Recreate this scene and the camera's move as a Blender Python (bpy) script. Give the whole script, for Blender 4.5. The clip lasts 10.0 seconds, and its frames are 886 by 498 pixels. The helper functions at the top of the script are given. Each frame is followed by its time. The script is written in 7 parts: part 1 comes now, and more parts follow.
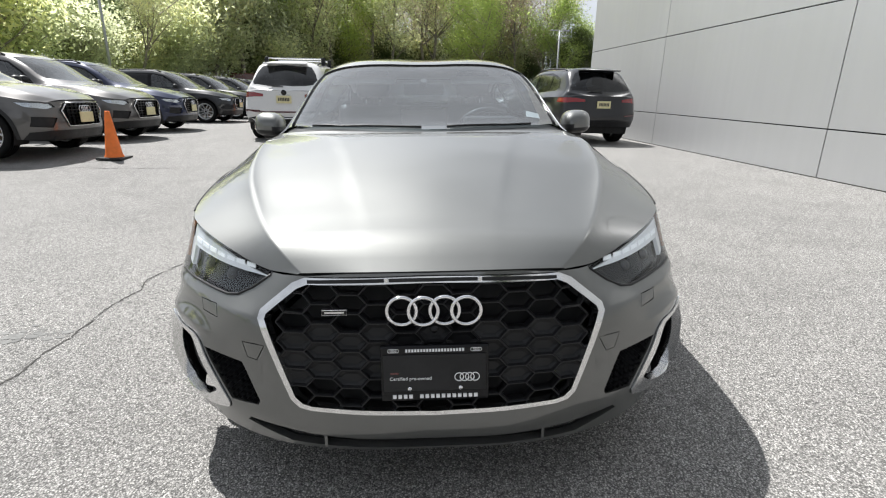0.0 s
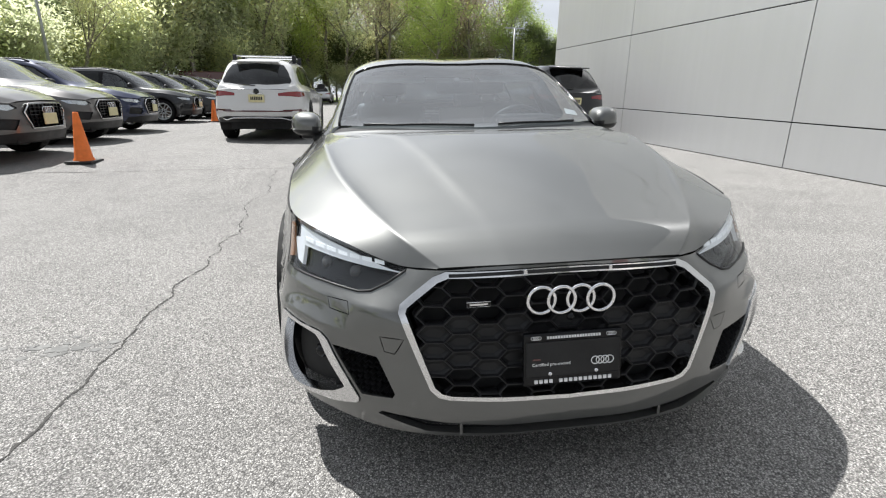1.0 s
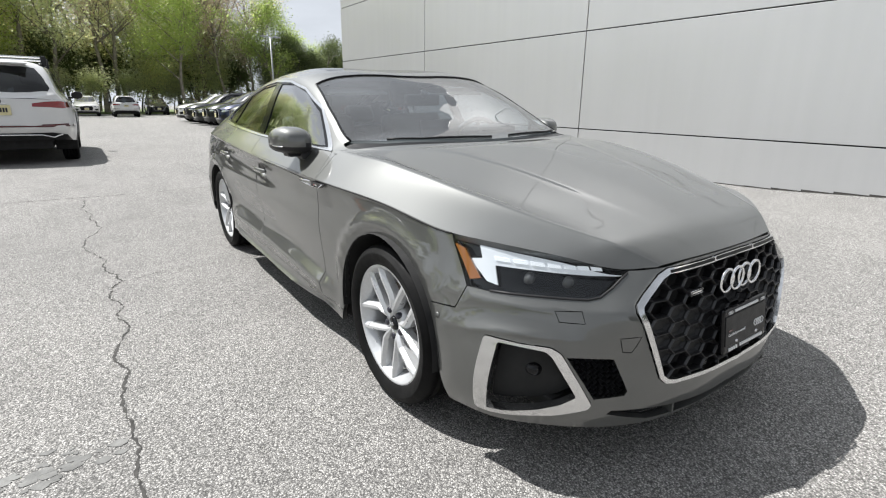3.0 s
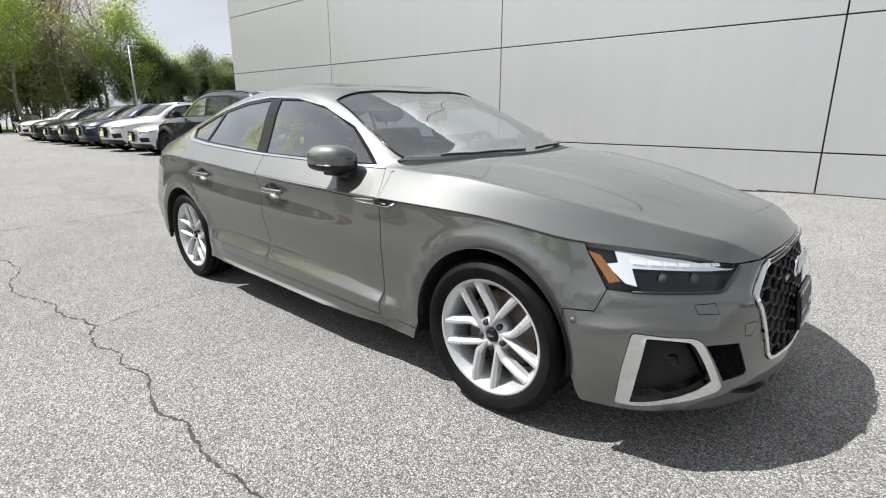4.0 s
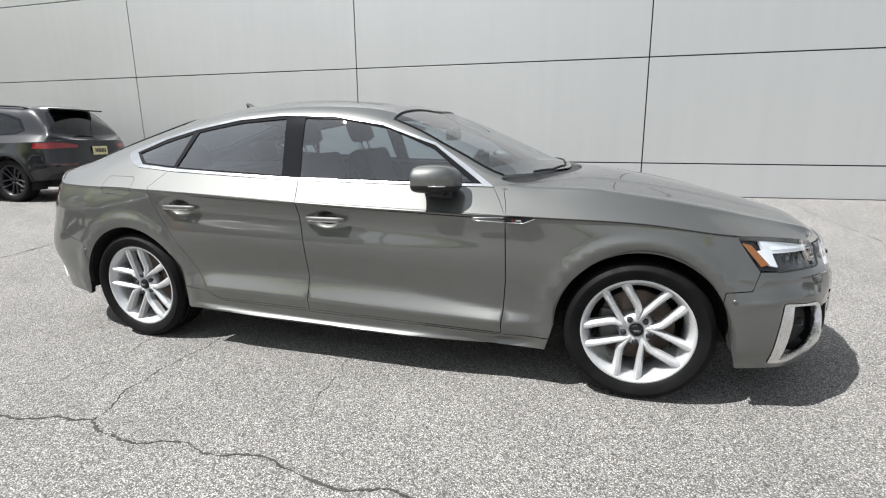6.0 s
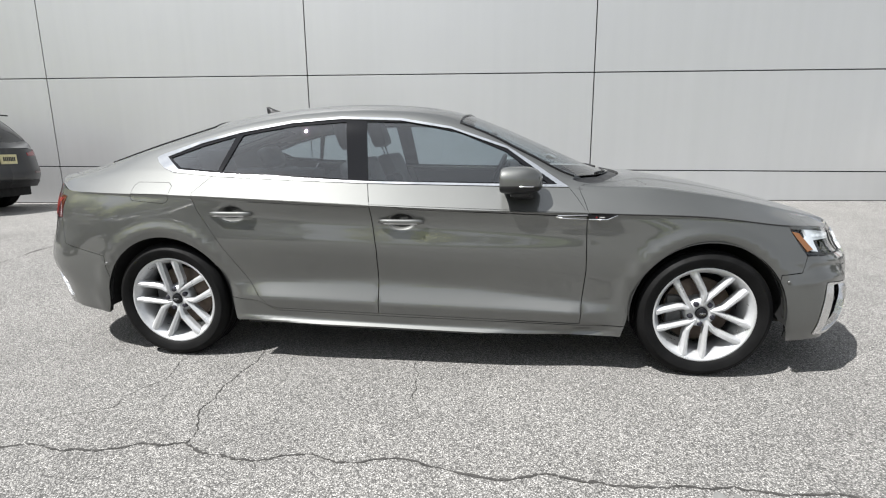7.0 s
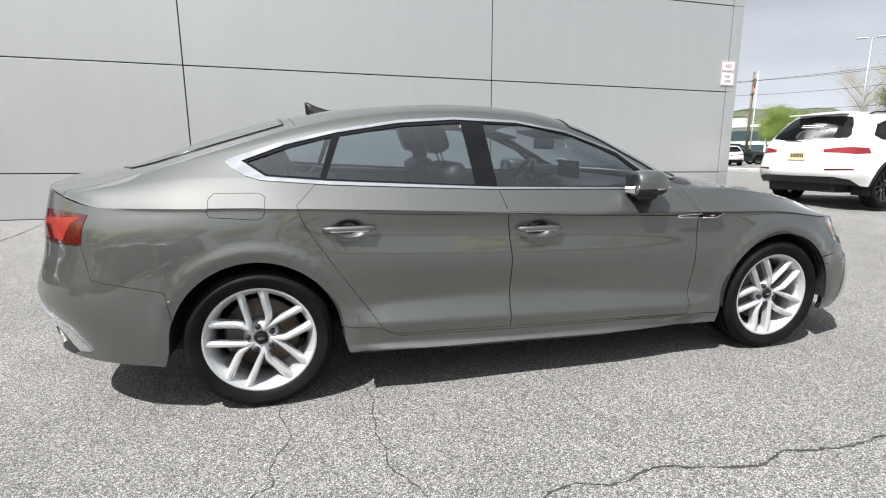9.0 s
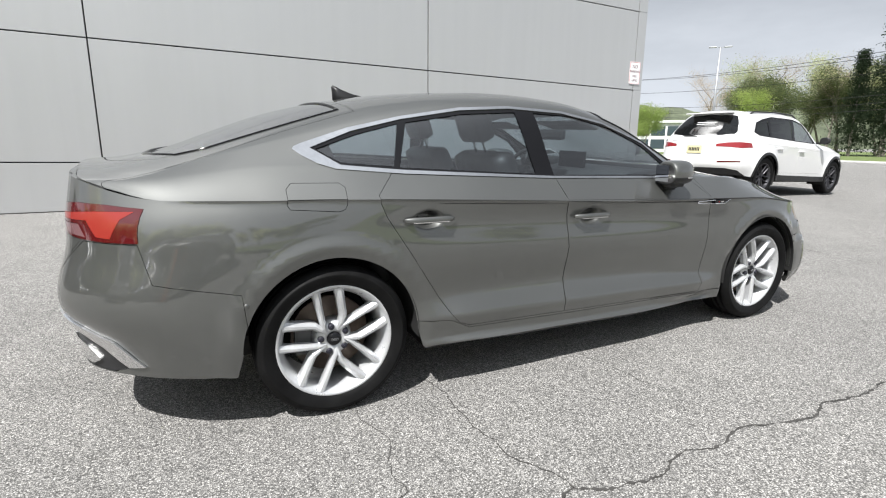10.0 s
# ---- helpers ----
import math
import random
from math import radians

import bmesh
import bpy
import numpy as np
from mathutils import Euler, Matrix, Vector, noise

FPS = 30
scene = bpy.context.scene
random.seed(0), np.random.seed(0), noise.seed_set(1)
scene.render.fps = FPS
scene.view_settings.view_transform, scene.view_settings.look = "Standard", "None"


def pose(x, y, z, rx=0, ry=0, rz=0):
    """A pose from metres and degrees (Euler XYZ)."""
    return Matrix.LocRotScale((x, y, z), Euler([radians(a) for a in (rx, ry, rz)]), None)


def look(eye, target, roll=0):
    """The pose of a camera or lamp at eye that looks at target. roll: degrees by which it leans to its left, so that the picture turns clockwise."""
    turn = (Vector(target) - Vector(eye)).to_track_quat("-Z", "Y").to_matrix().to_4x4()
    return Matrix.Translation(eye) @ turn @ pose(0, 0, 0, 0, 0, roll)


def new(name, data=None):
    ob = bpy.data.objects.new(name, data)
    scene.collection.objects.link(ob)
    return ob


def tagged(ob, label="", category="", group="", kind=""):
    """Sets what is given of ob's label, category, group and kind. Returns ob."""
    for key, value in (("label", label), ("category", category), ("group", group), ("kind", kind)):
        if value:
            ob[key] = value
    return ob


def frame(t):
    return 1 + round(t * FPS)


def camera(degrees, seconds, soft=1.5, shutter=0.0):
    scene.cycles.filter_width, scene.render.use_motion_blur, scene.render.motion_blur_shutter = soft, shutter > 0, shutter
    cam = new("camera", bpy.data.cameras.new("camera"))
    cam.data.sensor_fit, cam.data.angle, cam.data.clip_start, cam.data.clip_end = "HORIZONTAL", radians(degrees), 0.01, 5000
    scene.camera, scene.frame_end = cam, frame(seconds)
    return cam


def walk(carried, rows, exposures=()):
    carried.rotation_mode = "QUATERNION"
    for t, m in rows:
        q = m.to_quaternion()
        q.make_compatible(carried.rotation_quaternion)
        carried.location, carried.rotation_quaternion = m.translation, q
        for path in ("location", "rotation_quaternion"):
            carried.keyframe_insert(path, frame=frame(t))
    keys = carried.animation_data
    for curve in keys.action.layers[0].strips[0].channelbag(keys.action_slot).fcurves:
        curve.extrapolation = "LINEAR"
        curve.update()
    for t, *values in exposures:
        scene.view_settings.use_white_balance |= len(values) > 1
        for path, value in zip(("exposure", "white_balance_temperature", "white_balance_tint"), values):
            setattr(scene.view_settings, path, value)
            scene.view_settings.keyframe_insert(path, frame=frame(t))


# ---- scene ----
cam = camera(83.2, 10.0, soft=1.15)
PATH = [
    (0, (-0.065, -2.084, 1.161), (0.032, -0.173, 0.578), 1.1),
    (0.5, (-0.271, -2.101, 1.167), (-0.126, -0.196, 0.577), 0.8),
    (1, (-0.552, -2.101, 1.16), (-0.287, -0.208, 0.57), 0.7),
    (1.5, (-0.831, -2.01, 1.159), (-0.378, -0.15, 0.58), 0.5),
    (2, (-1.095, -1.924, 1.167), (-0.412, -0.132, 0.601), 0.4),
    (2.2, (-1.24, -1.9, 1.168), (-0.466, -0.142, 0.61), 0.2),
    (3.3, (-1.936, -1.485, 1.15), (-0.721, 0.012, 0.618), 0.7),
    (3.5, (-2.068, -1.393, 1.149), (-0.779, 0.045, 0.626), 0.4),
    (4, (-2.386, -1.104, 1.165), (-0.941, 0.188, 0.671), -0.0),
    (4.5, (-2.584, -0.78, 1.146), (-0.996, 0.346, 0.687), -0.3),
    (5, (-2.78, -0.449, 1.145), (-1.069, 0.494, 0.713), -0.3),
    (5.2, (-2.88, -0.305, 1.156), (-1.127, 0.559, 0.731), -0.2),
    (6.3, (-3.203, 0.434, 1.167), (-1.304, 0.907, 0.757), -0.6),
    (6.5, (-3.264, 0.615, 1.139), (-1.344, 1.015, 0.746), -0.5),
    (7, (-3.379, 0.998, 1.137), (-1.431, 1.233, 0.75), -0.5),
    (7.5, (-3.368, 1.391, 1.137), (-1.406, 1.458, 0.756), -0.5),
    (8, (-3.349, 1.79, 1.132), (-1.387, 1.689, 0.758), -0.5),
    (8.5, (-3.295, 2.172, 1.135), (-1.351, 1.885, 0.762), -0.4),
    (9, (-3.14, 2.549, 1.15), (-1.236, 2.068, 0.77), -0.2),
    (9.5, (-3.011, 2.952, 1.147), (-1.172, 2.271, 0.752), 0.2),
    (10, (-2.835, 3.307, 1.137), (-1.086, 2.43, 0.724), 0.5),
]
walk(cam, [(t, look(eye, target, roll)) for t, eye, target, roll in PATH])
scene.view_settings.exposure = 0.76

# ---- sky and sun ----
world = bpy.data.worlds.new("sky")
scene.world = world
world.use_nodes = True
wn, wl = world.node_tree.nodes, world.node_tree.links
wn.clear()
sky = wn.new("ShaderNodeTexSky")
sky.sky_type = "NISHITA"
sky.sun_disc = False
sky.sun_elevation = radians(57)
sky.sun_rotation = radians(-39)
sky.dust_density = 2.5
sky.air_density = 1.0
wtc = wn.new("ShaderNodeTexCoord")
wmap = wn.new("ShaderNodeMapping")
wmap.inputs["Scale"].default_value = (1.0, 1.0, 3.2)
cloud = wn.new("ShaderNodeTexNoise")
cloud.inputs["Scale"].default_value = 1.9
cloud.inputs["Detail"].default_value = 7.0
cloud.inputs["Roughness"].default_value = 0.56
cramp = wn.new("ShaderNodeValToRGB")
cramp.color_ramp.elements[0].position = 0.36
cramp.color_ramp.elements[0].color = (0.72, 0.72, 0.72, 1)
cramp.color_ramp.elements[1].position = 0.66
cramp.color_ramp.elements[1].color = (1.0, 1.0, 1.0, 1)
wmix = wn.new("ShaderNodeMix")
wmix.data_type = "RGBA"
# thin cloud is brighter towards the sun, where it scatters forward
toward = wn.new("ShaderNodeVectorMath")
toward.operation = "DOT_PRODUCT"
toward.inputs[1].default_value = (-0.337, 0.421, 0.842)
glow = wn.new("ShaderNodeMapRange")
glow.inputs["From Min"].default_value = 0.3
glow.inputs["From Max"].default_value = 1.0
glow.inputs["To Min"].default_value = 1.12
glow.inputs["To Max"].default_value = 2.6
glow.interpolation_type = "SMOOTHSTEP"
veil = wn.new("ShaderNodeVectorMath")
veil.operation = "SCALE"
veil.inputs[0].default_value = (16.8, 17.9, 19.6)
wbg = wn.new("ShaderNodeBackground")
wbg.inputs["Strength"].default_value = 0.0166
wout = wn.new("ShaderNodeOutputWorld")
wl.new(wtc.outputs["Generated"], wmap.inputs["Vector"])
wl.new(wmap.outputs["Vector"], cloud.inputs["Vector"])
wl.new(cloud.outputs["Fac"], cramp.inputs["Fac"])
wl.new(cramp.outputs["Color"], wmix.inputs["Factor"])
wl.new(sky.outputs["Color"], wmix.inputs["A"])
wl.new(wtc.outputs["Generated"], toward.inputs[0])
wl.new(toward.outputs["Value"], glow.inputs["Value"])
# the veil thins out overhead
split = wn.new("ShaderNodeSeparateXYZ")
thin = wn.new("ShaderNodeMapRange")
thin.inputs["From Min"].default_value = 0.0
thin.inputs["From Max"].default_value = 0.5
thin.inputs["To Min"].default_value = 1.6
thin.inputs["To Max"].default_value = 0.82
both_veils = wn.new("ShaderNodeMath")
both_veils.operation = "MULTIPLY"
wl.new(wtc.outputs["Generated"], split.inputs["Vector"])
wl.new(split.outputs["Z"], thin.inputs["Value"])
wl.new(glow.outputs["Result"], both_veils.inputs[0])
wl.new(thin.outputs["Result"], both_veils.inputs[1])
wl.new(both_veils.outputs[0], veil.inputs["Scale"])
wl.new(veil.outputs["Vector"], wmix.inputs["B"])
wl.new(wmix.outputs["Result"], wbg.inputs["Color"])
wl.new(wbg.outputs["Background"], wout.inputs["Surface"])

sun_data = bpy.data.lights.new("sun", "SUN")
sun_data.energy = 5.0
sun_data.angle = radians(0.55)
sun_data.color = (1.0, 0.985, 0.965)
sun = new("sun", sun_data)
SUN_WAY = Vector((-0.337, 0.421, 0.842))
sun.matrix_world = look(SUN_WAY * 60, (0, 0, 0))

# ---- materials ----
def material(name, color, rough=0.5, metal=0.0, **more):
    """A principled material; returns it with its node tree and shader."""
    m = bpy.data.materials.new(name)
    m.use_nodes = True
    b = m.node_tree.nodes["Principled BSDF"]
    b.inputs["Base Color"].default_value = (*color, 1)
    b.inputs["Roughness"].default_value = rough
    b.inputs["Metallic"].default_value = metal
    for key, value in more.items():
        b.inputs[key.replace("_", " ")].default_value = value
    return m


def node(m, kind, **values):
    n = m.node_tree.nodes.new(kind)
    for key, value in values.items():
        n.inputs[key.replace("_", " ")].default_value = value
    return n


def link(m, a, b):
    m.node_tree.links.new(a, b)


def shader(m):
    return m.node_tree.nodes["Principled BSDF"]


def ramp(m, fac, stops):
    r = m.node_tree.nodes.new("ShaderNodeValToRGB")
    while len(r.color_ramp.elements) < len(stops):
        r.color_ramp.elements.new(0.5)
    for e, (p, c) in zip(r.color_ramp.elements, stops):
        e.position = p
        e.color = (*c, 1) if len(c) == 3 else c
    link(m, fac, r.inputs["Fac"])
    return r.outputs["Color"]


def noise_tex(m, scale, detail=4.0, rough=0.55, coord="Object"):
    tc = m.node_tree.nodes.new("ShaderNodeTexCoord")
    n = node(m, "ShaderNodeTexNoise", Scale=scale, Detail=detail, Roughness=rough)
    link(m, tc.outputs[coord], n.inputs["Vector"])
    return n.outputs["Fac"]


def mix_color(m, fac, a, b, mode="MIX"):
    n = m.node_tree.nodes.new("ShaderNodeMix")
    n.data_type = "RGBA"
    n.blend_type = mode
    for socket, value in (("Factor", fac), ("A", a), ("B", b)):
        if hasattr(value, "links"):
            link(m, value, n.inputs[socket])
        elif socket == "Factor":
            n.inputs[socket].default_value = value
        else:
            n.inputs[socket].default_value = (*value, 1)
    return n.outputs["Result"]


def bump(m, height, strength=0.3, distance=0.01, target=None):
    b = node(m, "ShaderNodeBump", Strength=strength, Distance=distance)
    link(m, height, b.inputs["Height"])
    link(m, b.outputs["Normal"], (target or shader(m)).inputs["Normal"])
    return b


def varied(name, color, rough=0.5, metal=0.0, scale=6.0, amount=0.25, bump_scale=0.0, bump_strength=0.15, **more):
    """A material whose colour and gloss vary softly at two scales."""
    m = material(name, color, rough, metal, **more)
    low = tuple(c * (1 - amount) for c in color)
    high = tuple(min(1, c * (1 + amount)) for c in color)
    big = ramp(m, noise_tex(m, scale), [(0.3, low), (0.7, high)])
    fine = ramp(m, noise_tex(m, scale * 14, 3), [(0.25, (0.88,) * 3), (0.75, (1.0,) * 3)])
    link(m, mix_color(m, 1.0, big, fine, "MULTIPLY"), shader(m).inputs["Base Color"])
    r = ramp(m, noise_tex(m, scale * 3), [(0.3, (max(0.02, rough - 0.06),) * 3), (0.7, (min(1, rough + 0.08),) * 3)])
    link(m, r, shader(m).inputs["Roughness"])
    if bump_scale:
        bump(m, noise_tex(m, bump_scale, 5), bump_strength, 0.004)
    return m


def car_paint(name, color, flake=0.35, rough=0.32, dust_haze=0.06, coat=1.5):
    """Metallic paint under clear lacquer, with fine flakes and a thin film of dust."""
    m = material(name, color, rough, flake, Specular_IOR_Level=0.25, Coat_Weight=1.0, Coat_Roughness=0.02, Coat_IOR=coat)
    tc = m.node_tree.nodes.new("ShaderNodeTexCoord")
    v = node(m, "ShaderNodeTexVoronoi", Scale=1800.0)
    link(m, tc.outputs["Object"], v.inputs["Vector"])
    f = ramp(m, v.outputs["Distance"], [(0.0, tuple(min(1, c * 1.12) for c in color)), (0.6, tuple(c * 0.93 for c in color))])
    film = ramp(m, noise_tex(m, 2.3, 6), [(0.45, (0, 0, 0)), (0.8, (dust_haze,) * 3)])
    link(m, mix_color(m, film, f, (0.42, 0.4, 0.36)), shader(m).inputs["Base Color"])
    g = ramp(m, noise_tex(m, 5.0, 5), [(0.35, (0.02,) * 3), (0.8, (0.055,) * 3)])
    link(m, g, shader(m).inputs["Coat Roughness"])
    return m


GREY_PAINT = car_paint("grey_pearl_paint", (0.118, 0.1205, 0.116), 0.82, 0.52, 0.03, 1.75)
WHITE_PAINT = car_paint("white_paint", (0.66, 0.66, 0.655), 0.0, 0.3, 0.1)
BLACK_PAINT = car_paint("black_paint", (0.008, 0.009, 0.011), 0.1, 0.3, 0.012)
GRAPHITE_PAINT = car_paint("graphite_paint", (0.006, 0.0065, 0.009), 0.1, 0.3, 0.004)
TAUPE_PAINT = car_paint("taupe_paint", (0.115, 0.11, 0.108), 0.6, 0.35)
BLUE_PAINT = car_paint("dark_blue_paint", (0.010, 0.017, 0.055), 0.3, 0.3, 0.012)
SILVER_PAINT = car_paint("silver_paint", (0.62, 0.63, 0.64), 0.5, 0.3)
RED_PAINT = car_paint("red_paint", (0.12, 0.03, 0.025), 0.1, 0.35)
CHROME = varied("satin_chrome", (0.8, 0.8, 0.8), 0.16, 1.0, 3.0, 0.06)
BRIGHT = varied("bright_chrome", (0.86, 0.86, 0.87), 0.07, 1.0, 3.0, 0.04)
BLACK_TRIM = varied("black_plastic", (0.018, 0.018, 0.019), 0.42, 0.0, 9.0, 0.3, 300.0, 0.1, Specular_IOR_Level=0.3)
GLOSS_BLACK = material("gloss_black", (0.006, 0.006, 0.007), 0.08, 0.0, Specular_IOR_Level=0.3)
DARK_VOID = varied("dark_underbody", (0.01, 0.01, 0.01), 0.8, 0.0, 5.0, 0.3)
RUBBER = varied("tyre_rubber", (0.006, 0.006, 0.0062), 0.6, 0.0, 11.0, 0.35, 160.0, 0.15, Specular_IOR_Level=0.12)
RIM_SILVER = varied("silver_alloy", (0.60, 0.61, 0.62), 0.32, 0.5, 5.0, 0.06)
RIM_DARK = varied("dark_alloy", (0.05, 0.05, 0.055), 0.3, 0.6, 5.0, 0.1)
DISC_STEEL = varied("brake_steel", (0.13, 0.10, 0.08), 0.45, 0.6, 12.0, 0.35)
CALIPER = varied("caliper_grey", (0.12, 0.12, 0.12), 0.5, 0.2, 12.0, 0.2)
SEAT_CLOTH = varied("dark_seat_leather", (0.022, 0.021, 0.022), 0.5, 0.0, 12.0, 0.2, 220.0, 0.2)
DASH_PLASTIC = varied("dark_dash_plastic", (0.03, 0.03, 0.031), 0.6, 0.0, 12.0, 0.15, 260.0, 0.15)
LIGHT_TRIM = varied("pale_headliner", (0.38, 0.37, 0.35), 0.8, 0.0, 8.0, 0.1)
LAMP_BLACK = material("lamp_housing", (0.014, 0.0145, 0.016), 0.16, 0.2)
LAMP_REFLECTOR = varied("lamp_reflector", (0.75, 0.76, 0.78), 0.12, 0.9, 20.0, 0.1)
AMBER = material("amber_lens", (0.19, 0.068, 0.012), 0.12, 0.0, Coat_Weight=1.0)
PLATE_YELLOW = varied("plate_yellow", (0.68, 0.62, 0.36), 0.4, 0.0, 20.0, 0.1)
PLATE_WHITE = varied("plate_white", (0.75, 0.76, 0.78), 0.4, 0.0, 20.0, 0.06)
INK_BLACK = material("ink_black", (0.012, 0.012, 0.02), 0.5)
WHITE_PRINT = material("white_print", (0.8, 0.8, 0.8), 0.4)
SIGN_INK = material("dark_red_ink", (0.12, 0.02, 0.022), 0.5)
RED_PRINT = material("red_print", (0.6, 0.04, 0.04), 0.4)
ORANGE = varied("cone_orange", (0.85, 0.19, 0.03), 0.55, 0.0, 8.0, 0.15)

TAIL_RED = material("red_lamp_lens", (0.22, 0.007, 0.010), 0.1, 0.0, Coat_Weight=1.0)
TAIL_BRIGHT = material("bright_red_lens", (0.24, 0.024, 0.018), 0.2, 0.0, Coat_Weight=0.3)
TAIL_SMOKE = material("smoky_pink_lens", (0.16, 0.085, 0.09), 0.1, 0.0, Coat_Weight=1.0)
TAIL_DARK = material("dark_red_lens", (0.075, 0.006, 0.007), 0.08, 0.0, Coat_Weight=1.0)


def glass(name, tint, rough=0.0, skin_weight=0.085, steep=3.8, dust_haze=0.0):
    """Tinted car glass: clear through-sight of one tint with a mirror-like skin."""
    m = bpy.data.materials.new(name)
    m.use_nodes = True
    nt = m.node_tree
    nt.nodes.clear()
    out = nt.nodes.new("ShaderNodeOutputMaterial")
    mixer = nt.nodes.new("ShaderNodeMixShader")
    clear = nt.nodes.new("ShaderNodeBsdfTransparent")
    clear.inputs["Color"].default_value = (*tint, 1)
    skin = nt.nodes.new("ShaderNodeBsdfGlossy")
    skin.inputs["Roughness"].default_value = rough
    edge = nt.nodes.new("ShaderNodeLayerWeight")
    edge.inputs["Blend"].default_value = 0.5
    power = nt.nodes.new("ShaderNodeMath")
    power.operation = "POWER"
    power.inputs[1].default_value = steep
    scale = nt.nodes.new("ShaderNodeMath")
    scale.operation = "MULTIPLY_ADD"
    scale.inputs[1].default_value, scale.inputs[2].default_value = 0.9, skin_weight
    nt.links.new(edge.outputs["Facing"], power.inputs[0])
    nt.links.new(power.outputs[0], scale.inputs[0])
    nt.links.new(scale.outputs[0], mixer.inputs["Fac"])
    nt.links.new(clear.outputs["BSDF"], mixer.inputs[1])
    nt.links.new(skin.outputs["BSDF"], mixer.inputs[2])
    # pale matt film: glare haze on the windscreen painted into the glass
    if dust_haze:
        film, matt = nt.nodes.new("ShaderNodeMixShader"), nt.nodes.new("ShaderNodeBsdfDiffuse")
        matt.inputs["Color"].default_value = (0.6, 0.6, 0.58, 1)
        nt.links.new(ramp(m, noise_tex(m, 3.0, 6), [(0.3, (dust_haze * 0.6,) * 3), (0.7, (dust_haze * 1.4,) * 3)]), film.inputs["Fac"])
        nt.links.new(mixer.outputs["Shader"], film.inputs[1])
        nt.links.new(matt.outputs["BSDF"], film.inputs[2])
        nt.links.new(film.outputs["Shader"], out.inputs["Surface"])
    else:
        nt.links.new(mixer.outputs["Shader"], out.inputs["Surface"])
    return m


MIRROR_GLASS = material("mirror_glass", (0.3, 0.31, 0.33), 0.03, 1.0)
GRILLE_BLACK = material("grille_black", (0.014, 0.014, 0.015), 0.3)
WINDSCREEN = glass("windscreen_glass", (0.64, 0.71, 0.74), 0.012, 0.12, 3.2, 0.035)
SIDE_GLASS = glass("side_glass", (0.60, 0.67, 0.70), 0.0, 0.13, 2.0)
PRIVACY_GLASS = glass("privacy_glass", (0.06, 0.065, 0.07), 0.0, 0.07)
REAR_GLASS = glass("rear_window_glass", (0.22, 0.24, 0.25), 0.01, 0.25, 2.4)
LENS_GLASS = glass("lamp_lens_glass", (0.9, 0.92, 0.93), 0.0, 0.035)


# ---- helpers for building ----
def smooth(a):
    a = min(1.0, max(0.0, a))
    return a * a * (3 - 2 * a)


def ground_z(x, y):
    """The lot is level under the car and climbs gently towards the building and the far rows."""
    rise = smooth((y - 3.0) / 4.0)
    d = min(max(x + 1.2, 0.0), 6.6)
    bank = 0.0092 * d * d if d < 2.2 else 0.0445 + 0.0405 * (d - 2.2) + 0.00466 * (d - 2.2) ** 2
    return 0.2 * rise + bank * (1 - 0.28 * smooth((y + 0.5) / 2.0)) * (1 - 0.93 * rise) * (1 - 0.6 * smooth((-5.5 - y) / 5.0))


def part(name, bm, mat, parent=None, label="", smooth_shade=False):
    """Links a bmesh as one mesh object, under parent if one is given."""
    me = bpy.data.meshes.new(name)
    bm.to_mesh(me)
    bm.free()
    for m in mat if isinstance(mat, (list, tuple)) else [mat]:
        me.materials.append(m)
    if smooth_shade:
        me.shade_smooth()
    ob = new(name, me)
    if parent is not None:
        ob.parent = parent
    if label:
        ob["label"] = label
    return ob


def thing(name, m=None, label="", category="", group="", kind=""):
    ob = new(name)
    ob.empty_display_size = 0.2
    if m is not None:
        ob.matrix_basis = m
    return tagged(ob, label, category, group, kind)


def add_box(bm, lo, hi, bevel=0.0, m=None):
    r = bmesh.ops.create_cube(bm, size=1.0)
    vs = r["verts"]
    for v in vs:
        v.co = Vector([lo[i] + (v.co[i] + 0.5) * (hi[i] - lo[i]) for i in range(3)])
    if bevel:
        es = list({e for v in vs for e in v.link_edges})
        out = bmesh.ops.bevel(bm, geom=es, offset=bevel, segments=2, affect="EDGES", profile=0.6)
        vs = [v for v in {v for f in out["faces"] for v in f.verts} | {v for v in vs if v.is_valid}]
    if m is not None:
        bmesh.ops.transform(bm, matrix=m, verts=vs)
    return vs


def box(lo, hi, bevel=0.0, m=None):
    bm = bmesh.new()
    add_box(bm, lo, hi, bevel, m)
    return bm


def add_tube(bm, points, radius, sides=8, caps=True, closed=False):
    """A tube along points; radius is a number or one number a point."""
    pts = [Vector(p) for p in points]
    n = len(pts)
    rings = []
    side = None
    for i, p in enumerate(pts):
        a = pts[(i - 1) % n] if closed or i > 0 else pts[i]
        b = pts[(i + 1) % n] if closed or i < n - 1 else pts[i]
        d = (b - a).normalized()
        if side is None:
            side = d.orthogonal().normalized()
        side = (side - d * side.dot(d)).normalized()
        up = d.cross(side)
        r = radius[i] if isinstance(radius, (list, tuple)) else radius
        rings.append([bm.verts.new(p + (side * math.cos(k * math.tau / sides) + up * math.sin(k * math.tau / sides)) * r) for k in range(sides)])
    for i in range(n if closed else n - 1):
        a, b = rings[i], rings[(i + 1) % n]
        for k in range(sides):
            f = bm.faces.new((a[k], a[(k + 1) % sides], b[(k + 1) % sides], b[k]))
            f.smooth = True
    if caps and not closed:
        bm.faces.new(list(reversed(rings[0])))
        bm.faces.new(rings[-1])


def tube(points, radius, sides=8, caps=True, closed=False):
    bm = bmesh.new()
    add_tube(bm, points, radius, sides, caps, closed)
    return bm


